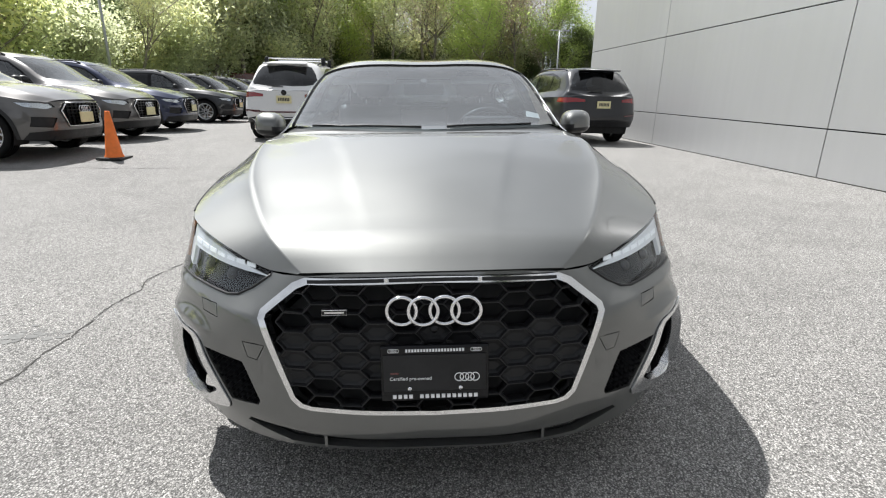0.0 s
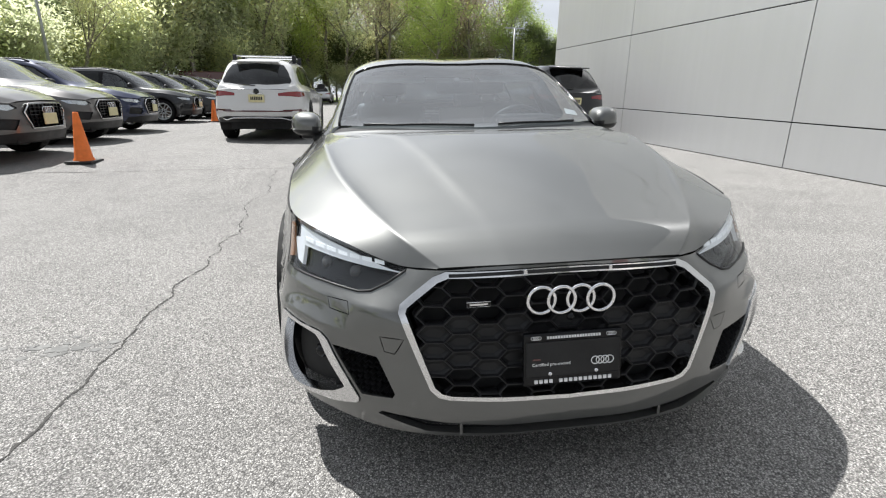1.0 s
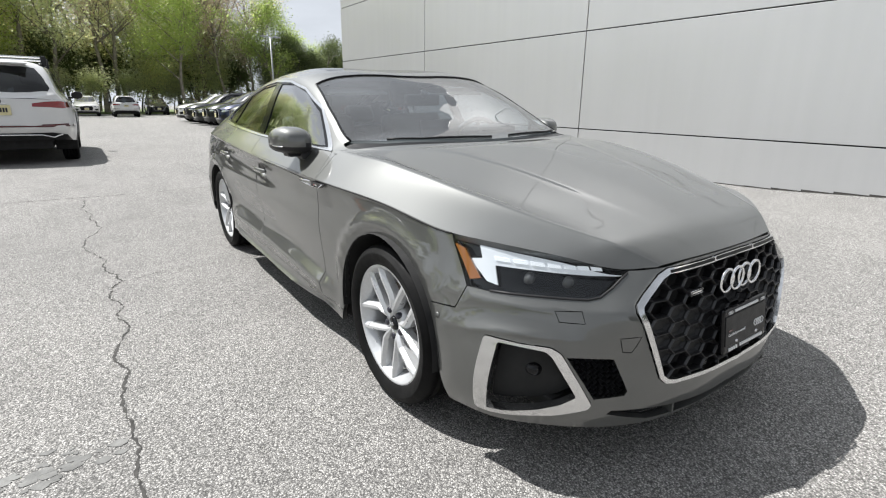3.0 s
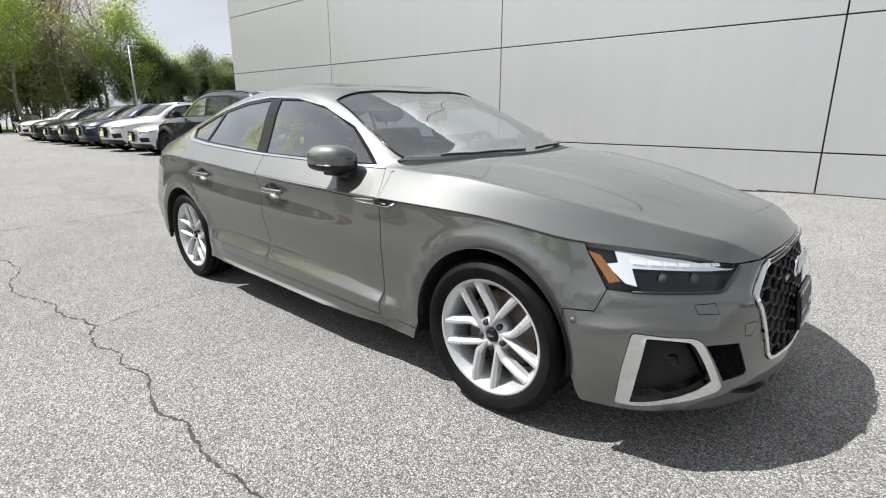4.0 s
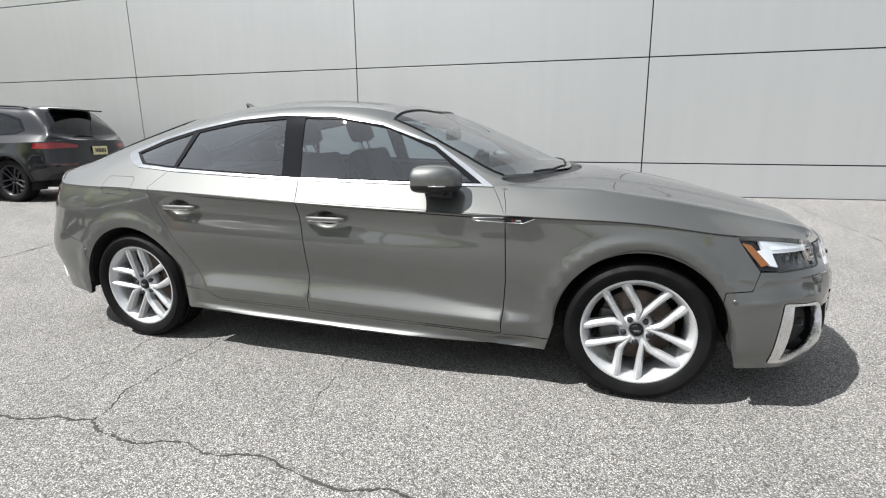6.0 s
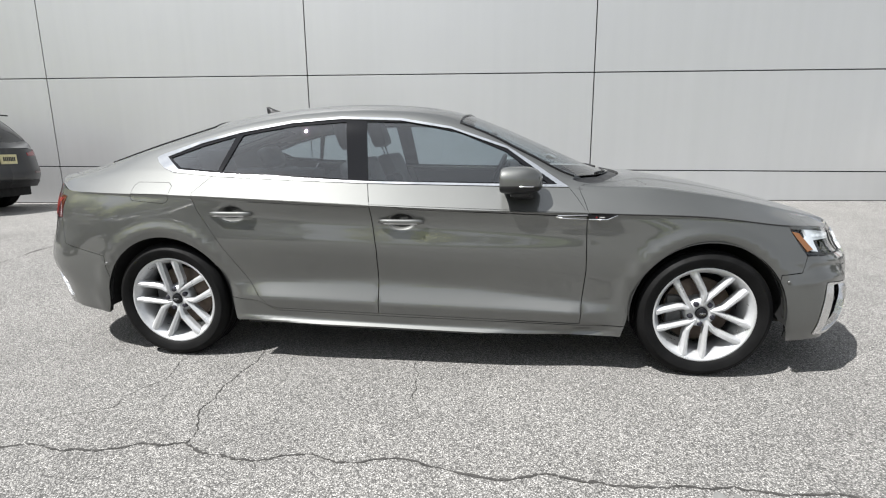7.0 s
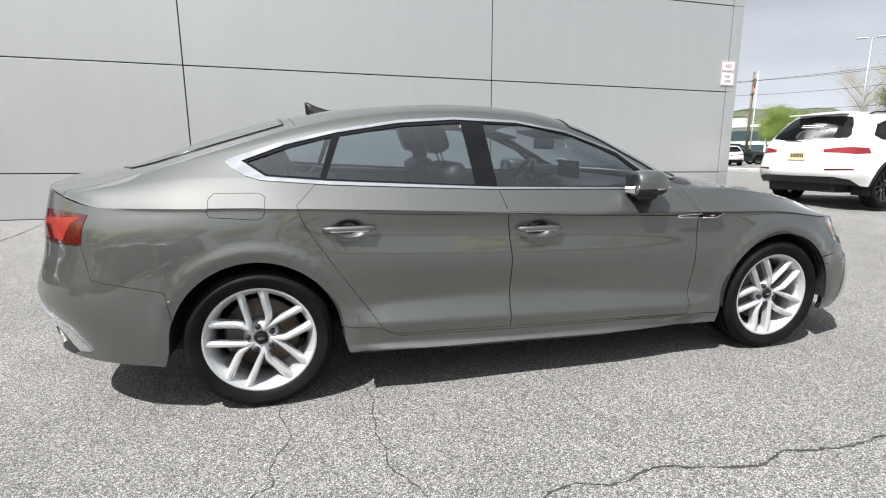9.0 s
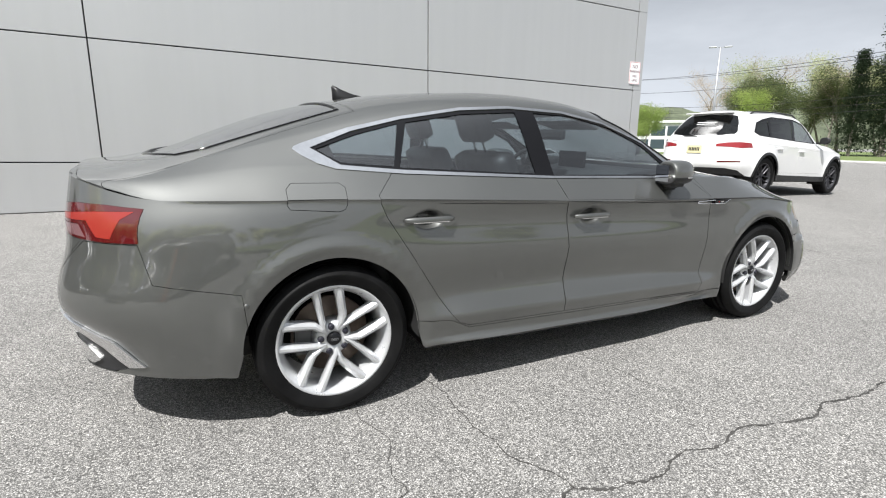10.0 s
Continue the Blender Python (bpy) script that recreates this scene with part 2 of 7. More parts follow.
def add_lathe(bm, profile, sides=48, axis="x", center=(0, 0, 0), closed=False):
    """Turns a profile of (radius, along) about an axis."""
    c = Vector(center)
    rings = []
    for r, a in profile:
        ring = []
        for k in range(sides):
            ca, sa = math.cos(k * math.tau / sides) * r, math.sin(k * math.tau / sides) * r
            ring.append(bm.verts.new(c + (Vector((a, ca, sa)) if axis == "x" else Vector((ca, sa, a)) if axis == "z" else Vector((ca, a, sa)))))
        rings.append(ring)
    for i in range(len(rings) if closed else len(rings) - 1):
        a, b = rings[i], rings[(i + 1) % len(rings)]
        for k in range(sides):
            f = bm.faces.new((a[k], a[(k + 1) % sides], b[(k + 1) % sides], b[k]))
            f.smooth = True
    bmesh.ops.recalc_face_normals(bm, faces=bm.faces[:])


def lathe(profile, sides=48, axis="x", center=(0, 0, 0), closed=False):
    bm = bmesh.new()
    add_lathe(bm, profile, sides, axis, center, closed)
    return bm


def prism(outline, depth, m=None):
    """A flat outline of (x, y) given thickness along z."""
    bm = bmesh.new()
    low = [bm.verts.new((x, y, 0)) for x, y in outline]
    f = bm.faces.new(low)
    r = bmesh.ops.extrude_face_region(bm, geom=[f])
    bmesh.ops.translate(bm, vec=(0, 0, depth), verts=[v for v in r["geom"] if isinstance(v, bmesh.types.BMVert)])
    bmesh.ops.recalc_face_normals(bm, faces=bm.faces[:])
    if m is not None:
        bmesh.ops.transform(bm, matrix=m, verts=bm.verts[:])
    return bm


# ---- ground ----
def make_asphalt():
    m = material("worn_asphalt", (0.2, 0.2, 0.19), 0.85)
    tc = m.node_tree.nodes.new("ShaderNodeTexCoord")
    stone = node(m, "ShaderNodeTexVoronoi", Scale=175.0, Randomness=1.0)
    fine = node(m, "ShaderNodeTexVoronoi", Scale=330.0, Randomness=1.0)
    for v in (stone, fine):
        link(m, tc.outputs["Object"], v.inputs["Vector"])
    grit = ramp(m, stone.outputs["Color"], [(0.12, (0.16, 0.159, 0.157)), (0.4, (0.30, 0.298, 0.294)), (0.7, (0.46, 0.456, 0.45)), (0.95, (0.74, 0.733, 0.72))])
    grit2 = ramp(m, fine.outputs["Color"], [(0.1, (0.72,) * 3), (0.9, (1.15,) * 3)])
    tar = ramp(m, stone.outputs["Distance"], [(0.3, (1.0,) * 3), (0.7, (0.34,) * 3)])
    c = mix_color(m, 1.0, grit, grit2, "MULTIPLY")
    c = mix_color(m, 1.0, c, tar, "MULTIPLY")
    patch = ramp(m, noise_tex(m, 0.45, 6), [(0.3, (0.84, 0.825, 0.80)), (0.7, (1.02, 1.0, 0.965))])
    c = mix_color(m, 1.0, c, patch, "MULTIPLY")
    blot = ramp(m, noise_tex(m, 2.2, 5, 0.65), [(0.3, (0.86,) * 3), (0.55, (1.0,) * 3)])
    c = mix_color(m, 1.0, c, blot, "MULTIPLY")
    link(m, c, shader(m).inputs["Base Color"])
    h = mix_color(m, 0.35, stone.outputs["Distance"], fine.outputs["Distance"])
    b = bump(m, h, 0.8, 0.007)
    b.invert = True
    return m


ASPHALT = make_asphalt()


def build_ground():
    bm = bmesh.new()
    def cuts(lo, hi, mid_lo, mid_hi, step):
        near = np.arange(mid_lo, mid_hi + 1e-6, step)
        far_lo = [lo, lo * 0.5, lo * 0.22, mid_lo - 12, mid_lo - 4]
        far_hi = [mid_hi + 4, mid_hi + 12, hi * 0.22, hi * 0.5, hi]
        return [*far_lo, *near, *far_hi]
    xs, ys = cuts(-900, 900, -14, 12, 0.4), cuts(-900, 900, -12, 16, 0.4)
    grid = [[bm.verts.new((x, y, ground_z(x, y))) for y in ys] for x in xs]
    for i in range(len(xs) - 1):
        for j in range(len(ys) - 1):
            bm.faces.new((grid[i][j], grid[i + 1][j], grid[i + 1][j + 1], grid[i][j + 1])).smooth = True
    return tagged(part("ground", bm, ASPHALT), "worn grey asphalt car park with pale stones and cracks", "ground", kind="structure")


build_ground()

# ---- building ----
def make_panel():
    """Satin coated metal: very even, with faint vertical streaks and a slightly wavy sheen."""
    m = material("grey_metal_panel", (0.48, 0.488, 0.50), 0.40, 0.5)
    tc = m.node_tree.nodes.new("ShaderNodeTexCoord")
    mp = m.node_tree.nodes.new("ShaderNodeMapping")
    mp.inputs["Scale"].default_value = (1.0, 5.0, 0.25)
    n = node(m, "ShaderNodeTexNoise", Scale=1.3, Detail=3.0)
    link(m, tc.outputs["Object"], mp.inputs["Vector"])
    link(m, mp.outputs["Vector"], n.inputs["Vector"])
    link(m, ramp(m, n.outputs["Fac"], [(0.3, (0.462, 0.467, 0.473)), (0.7, (0.478, 0.483, 0.489))]), shader(m).inputs["Base Color"])
    link(m, ramp(m, noise_tex(m, 0.5, 2), [(0.3, (0.38,) * 3), (0.7, (0.45,) * 3)]), shader(m).inputs["Roughness"])
    bump(m, noise_tex(m, 0.7, 1), 0.12, 0.02)
    return m


PANEL = make_panel()
JOINT = material("panel_joint", (0.02, 0.02, 0.02), 0.8)
WALL_X, ROWS_Z, COLS_Y = 5.24, (0.02, 0.826, 2.382, 3.925, 5.465, 7.0), (-5.2, -0.43, 4.35, 9.3, 14.15)


def row_slope(z):
    """The joints climb a little towards the north, the lowest one less."""
    return 0.0 if z < 0.3 else 0.0105 if z < 1.2 else 0.0145


def build_wall():
    back = box((WALL_X + 0.03, COLS_Y[0] + 0.03, -0.3), (WALL_X + 0.3, COLS_Y[-1] - 0.03, ROWS_Z[-1] - 0.02))
    wall = tagged(part("wall_east", back, JOINT), "smooth pale grey metal panel wall with dark joints", "wall", kind="structure")
    for i in range(len(COLS_Y) - 1):
        for k in range(len(ROWS_Z) - 1):
            g = 0.009
            lo = (WALL_X, COLS_Y[i] + g, ROWS_Z[k] + g - (0.3 if k == 0 else 0))
            hi = (WALL_X + 0.04, COLS_Y[i + 1] - g, ROWS_Z[k + 1] - g)
            bm = box(lo, hi, 0.003)
            for v in bm.verts:
                v.co.z += row_slope(v.co.z) * (v.co.y - 2.0)
            part("panel", bm, PANEL, wall)
    north = box((WALL_X + 0.3, COLS_Y[-1] - 0.25, -0.3), (WALL_X + 26, COLS_Y[-1], ROWS_Z[-1]))
    tagged(part("wall_north", north, PANEL), "pale grey metal panel end wall", "wall", kind="structure")
    for k in range(len(ROWS_Z) - 1):
        lo, hi = (WALL_X, COLS_Y[0] - 0.24, ROWS_Z[k] + 0.009 - (0.3 if k == 0 else 0)), (WALL_X + 0.04, COLS_Y[0] - 0.009, ROWS_Z[k + 1] - 0.009)
        bm = box(lo, hi, 0.003)
        for v in bm.verts:
            v.co.z += row_slope(v.co.z) * (v.co.y - 2.0)
        part("corner_panel", bm, PANEL, wall)
    south = box((WALL_X + 0.005, COLS_Y[0] - 0.235, -0.3), (WALL_X + 22, COLS_Y[0] - 0.03, ROWS_Z[-1]))
    tagged(part("wall_south_return", south, PANEL), "pale grey metal panel corner return", "wall", kind="structure")


build_wall()


# ---- car body surfaces ----
def spline(stations, count):
    """A smooth curve through control points, as count samples; the parameter follows the chord."""
    p = np.array(stations, float)
    d = np.linalg.norm(np.diff(p, axis=0), axis=1)
    s = np.concatenate([[0], np.cumsum(np.maximum(d, 1e-6))])
    return spline_at(p, s, np.linspace(0, s[-1], count))


def spline_at(p, s, q):
    """Cubic Hermite through p at parameters s, read at q."""
    t = np.zeros_like(p)
    d = np.diff(p, axis=0) / np.diff(s)[:, None]
    h = np.diff(s)
    t[1:-1] = (d[:-1] * h[1:, None] + d[1:] * h[:-1, None]) / (h[:-1] + h[1:])[:, None]
    t[0], t[-1] = d[0], d[-1]
    i = np.clip(np.searchsorted(s, q, side="right") - 1, 0, len(s) - 2)
    w = ((q - s[i]) / h[i])[:, None]
    hh = h[i][:, None]
    return ((2 * w**3 - 3 * w**2 + 1) * p[i] + (w**3 - 2 * w**2 + w) * hh * t[i] + (-2 * w**3 + 3 * w**2) * p[i + 1] + (w**3 - w**2) * hh * t[i + 1])


def hermite(a, b, ta, tb, w):
    w = w[:, None]
    return (2 * w**3 - 3 * w**2 + 1) * a + (w**3 - 2 * w**2 + w) * ta + (-2 * w**3 + 3 * w**2) * b + (w**3 - w**2) * tb


class Sheet:
    """A surface given by a fine grid of places, with smooth normals; u runs along the car, v up or across it."""

    def __init__(self, grid, flip=False):
        self.p = grid
        du, dv = np.gradient(grid, axis=0), np.gradient(grid, axis=1)
        n = np.cross(du, dv)
        n /= np.maximum(np.linalg.norm(n, axis=2, keepdims=True), 1e-9)
        self.n = -n if flip else n
        self.nu, self.nv = grid.shape[:2]

    def _read(self, a, u, v):
        u, v = np.clip(u, 0, self.nu - 1.0001), np.clip(v, 0, self.nv - 1.0001)
        i, j = u.astype(int), v.astype(int)
        a_u, a_v = (u - i)[:, None], (v - j)[:, None]
        return (a[i, j] * (1 - a_u) + a[i + 1, j] * a_u) * (1 - a_v) + (a[i, j + 1] * (1 - a_u) + a[i + 1, j + 1] * a_u) * a_v

    def at(self, uv):
        uv = np.asarray(uv, float)
        return self._read(self.p, uv[:, 0], uv[:, 1])

    def normal(self, uv):
        uv = np.asarray(uv, float)
        n = self._read(self.n, uv[:, 0], uv[:, 1])
        return n / np.maximum(np.linalg.norm(n, axis=1, keepdims=True), 1e-9)

    def find(self, points, axes, near=None):
        """Grid coordinates of points given in two of the three axes, such as 'yz' for the side view."""
        ax = ["xyz".index(c) for c in axes]
        g = self.p[:, :, ax]
        keep = np.ones(g.shape[:2], bool)
        if near is not None:
            keep = near(self.p, self.n)
        out = []
        for q in points:
            d = ((g - np.array(q)) ** 2).sum(2)
            d = np.where(keep, d, 1e9)
            i, j = np.unravel_index(d.argmin(), d.shape)
            uv = np.array([[i, j]], float)
            for _ in range(6):
                c = self.at(uv)[0, ax]
                ju = (self.at(uv + [[0.5, 0]])[0, ax] - self.at(uv - [[0.5, 0]])[0, ax])
                jv = (self.at(uv + [[0, 0.5]])[0, ax] - self.at(uv - [[0, 0.5]])[0, ax])
                jm = np.array([ju, jv]).T
                step = np.linalg.lstsq(jm, np.array(q) - c, rcond=None)[0]
                uv = uv + np.clip(step, -2, 2)[None]
                uv = np.clip(uv, 0, [self.nu - 1, self.nv - 1])
            out.append(uv[0])
        return np.array(out)


def densify(points, step, closed=True):
    """More points along a polygon, so that long sides follow the surface."""
    p = [np.array(q, float) for q in points]
    out = []
    for i in range(len(p) if closed else len(p) - 1):
        a, b = p[i], p[(i + 1) % len(p)]
        n = max(1, int(np.linalg.norm(b - a) / step))
        out += [a + (b - a) * k / n for k in range(n)]
    if not closed:
        out.append(p[-1])
    return out


def rounded(points, radius, count=5):
    """Rounds the corners of a closed polygon in the plane."""
    out = []
    n = len(points)
    for i in range(n):
        p, a, b = Vector(points[i]), Vector(points[i - 1]), Vector(points[(i + 1) % n])
        da, db = (a - p), (b - p)
        r = min(radius if not isinstance(radius, (list, tuple)) else radius[i], 0.45 * da.length, 0.45 * db.length)
        s, e = p + da.normalized() * r, p + db.normalized() * r
        for k in range(count + 1):
            w = k / count
            out.append(tuple((1 - w) ** 2 * s + 2 * w * (1 - w) * p + w * w * e))
    return out


def inside(poly, q):
    """Which of the places q lie in the polygon."""
    x, y = q[:, 0], q[:, 1]
    hit = np.zeros(len(q), bool)
    for (xa, ya), (xb, yb) in zip(poly, np.roll(poly, -1, axis=0)):
        if ya == yb:
            continue
        c = ((ya > y) != (yb > y)) & (x < (xb - xa) * (y - ya) / (yb - ya) + xa)
        hit ^= c
    return hit


def cut_sheet(sheet, loops, step_u, step_v, span=None, extra=()):
    """Cuts a sheet along closed loops of grid coordinates. Returns triangles with their grid coordinates and, for each, the first loop that holds it (-1: none)."""
    from mathutils import geometry
    u0, u1, v0, v1 = span or (0, sheet.nu - 1, 0, sheet.nv - 1)
    us, vs = np.arange(u0, u1 + 1e-6, (u1 - u0) / round((u1 - u0) / step_u)), np.arange(v0, v1 + 1e-6, (v1 - v0) / round((v1 - v0) / step_v))
    verts = [(float(a), float(b)) for a in us for b in vs]
    verts += [(float(a), float(b)) for a, b in extra]
    edges = []
    for loop in loops:
        base = len(verts)
        verts += [(float(a), float(b)) for a, b in loop]
        edges += [(base + k, base + (k + 1) % len(loop)) for k in range(len(loop))]
    pts, _, faces, *_ = geometry.delaunay_2d_cdt([Vector(v) for v in verts], edges, [], 0, 1e-4)
    pts = np.array([tuple(p) for p in pts])
    faces = np.array([f for f in faces if len(f) == 3])
    mid = pts[faces].mean(axis=1)
    owner = np.full(len(faces), -1)
    for k in reversed(range(len(loops))):
        owner[inside(np.array(loops[k]), mid)] = k
    return pts, faces, owner


def panel_mesh(name, pieces, mat, gap=0.0, rim=0.0, lift=0.0, sides=(1,)):
    """A mesh of surface pieces (sheet, pts, faces), with true surface normals, edges drawn in by gap and folded inwards by rim; sides: 1 and -1 for the two halves of the car."""
    verts, norms, tris = [], [], []
    for sheet, pts, faces in pieces:
        if len(faces) == 0:
            continue
        used, inv = np.unique(faces, return_inverse=True)
        for side in sides:
            p, n = sheet.at(pts[used]) * [side, 1, 1], sheet.normal(pts[used]) * [side, 1, 1]
            if len(sides) == 2:
                p[np.abs(p[:, 0]) < 1e-4, 0] = 0
            base = len(verts)
            f = inv.reshape(-1, 3).copy()
            a, b, c = p[f[:, 0]], p[f[:, 1]], p[f[:, 2]]
            fn = np.cross(b - a, c - a)
            good = np.linalg.norm(fn, axis=1) > 1e-8
            turn = (fn * n[f[:, 0]]).sum(1) < 0
            f[turn] = f[turn][:, ::-1]
            verts += list(p + n * lift)
            norms += list(n)
            tris += [tuple(base + k for k in t) for t, ok in zip(f, good) if ok]
    verts, norms = np.array(verts), np.array(norms)
    # weld equal places, so that pieces of two sheets join
    key = np.round(verts, 4)
    _, first, where = np.unique(key, axis=0, return_index=True, return_inverse=True)
    where = where.reshape(-1)
    count = {}
    for t in tris:
        for k in range(3):
            e = tuple(sorted((where[t[k]], where[t[(k + 1) % 3]])))
            count[e] = count.get(e, 0) + 1
    loops_normals = [norms[i] for t in tris for i in t]
    if gap or rim:
        moved = {}
        for t in tris:
            for k in range(3):
                i, j = t[k], t[(k + 1) % 3]
                if count[tuple(sorted((where[i], where[j])))] == 1:
                    d = verts[j] - verts[i]
                    length = np.linalg.norm(d)
                    if length < 1e-7:
                        continue
                    inward = np.cross(norms[i], d / length)
                    for q in (i, j):
                        moved.setdefault(where[q], []).append(inward)
        shift = np.zeros_like(verts)
        for i in range(len(verts)):
            if where[i] in moved:
                m = np.mean(moved[where[i]], axis=0)
                l = np.linalg.norm(m)
                shift[i] = m / max(l, 0.5) * gap if l > 1e-6 else 0
        verts = verts + shift
    if rim:
        extra = {}
        out = []
        for t in tris:
            for k in range(3):
                i, j = t[k], t[(k + 1) % 3]
                if count[tuple(sorted((where[i], where[j])))] == 1:
                    for q in (i, j):
                        if q not in extra:
                            extra[q] = len(verts) + len(extra)
                    out.append((i, extra[i], extra[j]))
                    out.append((i, extra[j], j))
        order = sorted(extra, key=extra.get)
        if order:
            low = np.array([verts[q] - norms[q] * rim for q in order])
            verts = np.concatenate([verts, low])
        for t in out:
            a, b, c = (verts[q] for q in t)
            n = np.cross(b - a, c - a)
            l = np.linalg.norm(n)
            n = n / l if l > 1e-12 else np.array((0, 0, 1.0))
            loops_normals += [n] * 3
        tris = tris + out
    co = np.array(verts)
    ln = np.array(loops_normals)
    me = bpy.data.meshes.new(name)
    me.from_pydata([tuple(c) for c in co], [], [tuple(int(i) for i in t) for t in tris])
    me.materials.append(mat)
    me.shade_smooth()
    me.normals_split_custom_set([tuple(x) for x in ln])
    return me


def body_sheets(low, top, kb, kr, nu=420, nv=110, arch=(), flare=0.012, cups=()):
    """The two half-body sheets of a car: the wrap from the sill to the shoulder crease, and the deck from the crease over belt and rail to the middle."""
    pl = np.array(low)
    sl = np.concatenate([[0], np.cumsum(np.linalg.norm(np.diff(pl, axis=1), axis=2).mean(axis=0))])
    lines = [spline_at(l, sl, np.linspace(0, sl[-1], nu)) for l in pl]
    grid = np.zeros((nu, nv, 3))
    knots = np.array(lines)
    for i in range(nu):
        p = knots[:, i]
        s = np.concatenate([[0], np.cumsum(np.linalg.norm(np.diff(p, axis=0), axis=1))])
        grid[i] = spline_at(p, s, np.linspace(0, s[-1], nv))
    for ay, az, ar in arch:
        r = np.hypot(grid[:, :, 1] - ay, grid[:, :, 2] - az)
        side = np.clip((grid[:, :, 0] - 0.6) / 0.15, 0, 1)
        fade = np.clip((ar + 0.105 - r) / 0.07, 0, 1)
        bulge = fade * fade * (3 - 2 * fade) * np.clip((grid[:, :, 2] - 0.1) / 0.15, 0, 1)
        lim = np.clip((lines[-1][:, 2][:, None] - grid[:, :, 2]) / 0.09, 0, 1)
        grid[:, :, 0] += flare * bulge * side * lim
        if cups:  # the flat lip of the arch turns inwards
            grid[:, :, 0] -= 0.017 * np.clip((ar + 0.052 - r) / 0.052, 0, 1) * side
    if cups:
        y, z = grid[:, :, 1], grid[:, :, 2]
        zc = np.interp(y, (0.5, 0.62, 1.1, 1.64, 2.4), (0.375, 0.385, 0.438, 0.472, 0.455))
        zb = np.interp(y, (0.6, 1.6, 2.3), (0.335, 0.352, 0.372))
        fade = np.clip((y - 0.42) / 0.2, 0, 1) * np.clip((2.50 - y) / 0.25, 0, 1) * (grid[:, :, 0] > 0.7)
        soft = lambda a: 0.06 * np.log1p(np.exp(np.clip(a / 0.06, -40, 40)))
        grid[:, :, 0] += fade * (0.040 * (soft((zc - z) / (zc - zb)) - soft((zc - z) / (zc - zb) - 1)) - 0.020 * (soft((zb - z) / 0.06) - soft((zb - z) / 0.06 - 1)))
    if cups:
        zs = np.interp(y, (0.4, 1.6, 2.45), (0.228, 0.240, 0.272))
        grid[:, :, 0] += fade * (0.020 * np.clip((zs - z) / 0.022, 0, 1) - 0.012 * np.clip((zs + 0.05 - z) / 0.05, 0, 1))
    for cy, cz in cups:
        d = np.sqrt(((grid[:, :, 1] - cy) / 0.054) ** 2 + ((grid[:, :, 2] - cz - 0.014) / 0.027) ** 2)
        grid[:, :, 0] -= 0.034 * (0.5 + 0.5 * np.cos(np.pi * np.clip((d - 0.5) / 0.5, 0, 1))) * (grid[:, :, 0] > 0.7)
        d = np.sqrt(((grid[:, :, 1] - cy) / 0.080) ** 2 + ((grid[:, :, 2] - cz) / 0.044) ** 2)
        grid[:, :, 0] -= 0.034 * (0.5 + 0.5 * np.cos(np.pi * np.clip((d - 0.35) / 0.65, 0, 1))) * (grid[:, :, 0] > 0.7)
    if cups:
        along = np.gradient(grid, axis=0)
        out = np.stack([along[:, :, 1], -along[:, :, 0]], axis=2)
        out /= np.linalg.norm(out, axis=2, keepdims=True) + 1e-9
        x, y, z = (grid[:, :, k].copy() for k in range(3))
        front = np.clip((-0.36 - y) / 0.1, 0, 1)
        z1 = np.interp(x, (0.46, 0.525, 0.61, 0.70, 0.79, 0.84), (0.572, 0.577, 0.581, 0.587, 0.596, 0.600))
        z2 = np.interp(x, (0.60, 0.66, 0.73, 0.80, 0.84), (0.488, 0.503, 0.517, 0.515, 0.495))
        push = front * np.clip((x - 0.45) / 0.06, 0, 1) * (0.010 * np.exp(-np.abs(z - z1) / 0.026))
        push += front * np.clip((x - 0.60) / 0.08, 0, 1) * (0.011 * np.exp(-np.abs(z - z2) / 0.022))
        under = lines[-1][:, 2][:, None] - z
        flank = np.clip((x - 0.70) / 0.1, 0, 1) * np.clip((y + 0.2) / 0.3, 0, 1) * np.clip((3.40 - y) / 0.2, 0, 1)
        push -= 0.008 * flank * (1 - np.exp(-under / 0.008)) * np.exp(-under / 0.028)
        grid[:, :, :2] += push[:, :, None] * out
    wrap = Sheet(grid)
    # deck
    nb = 380
    p = np.array(top)  # line, station, xyz
    d = np.linalg.norm(np.diff(p[0], axis=0), axis=1) * 0.5 + np.linalg.norm(np.diff(p[3], axis=0), axis=1) * 0.5
    s = np.concatenate([[0], np.cumsum(d)])
    q = np.linspace(0, s[-1], nb)
    rows = [spline_at(l, s, q) for l in p]
    kb_q, kr_q = np.interp(q, s, kb), np.interp(q, s, kr)
    nw = (26, 40, 60)
    grid = np.zeros((nb, sum(nw) + 1, 3))
    for i in range(nb):
        a, b, c, e = (r[i] for r in rows)
        def catmull(x, y, z):
            la, lb = np.linalg.norm(y - x) + 1e-6, np.linalg.norm(z - y) + 1e-6
            return ((y - x) / la * lb + (z - y) / lb * la) / (la + lb)
        tb, tc = catmull(a, b, c), catmull(b, c, e)
        l0, l1, l2 = np.linalg.norm(b - a), np.linalg.norm(c - b), np.linalg.norm(e - c)
        k, kc = kb_q[i], kr_q[i]
        mix = lambda t, w, line: t * w + line / max(np.linalg.norm(line), 1e-6) * (1 - w)
        w0, w1, w2 = (np.arange(n) / n for n in nw)
        end = np.array((-1.0, 0, 0))
        seg0 = hermite(a, b, (b - a), mix(tb, k, b - a) * l0, w0)
        seg1 = hermite(b, c, mix(tb, k, c - b) * l1, mix(tc, kc, c - b) * l1, w1)
        seg2 = hermite(c, e, mix(tc, kc, e - c) * l2, end * l2, w2)
        grid[i] = np.concatenate([seg0, seg1, seg2, e[None]])
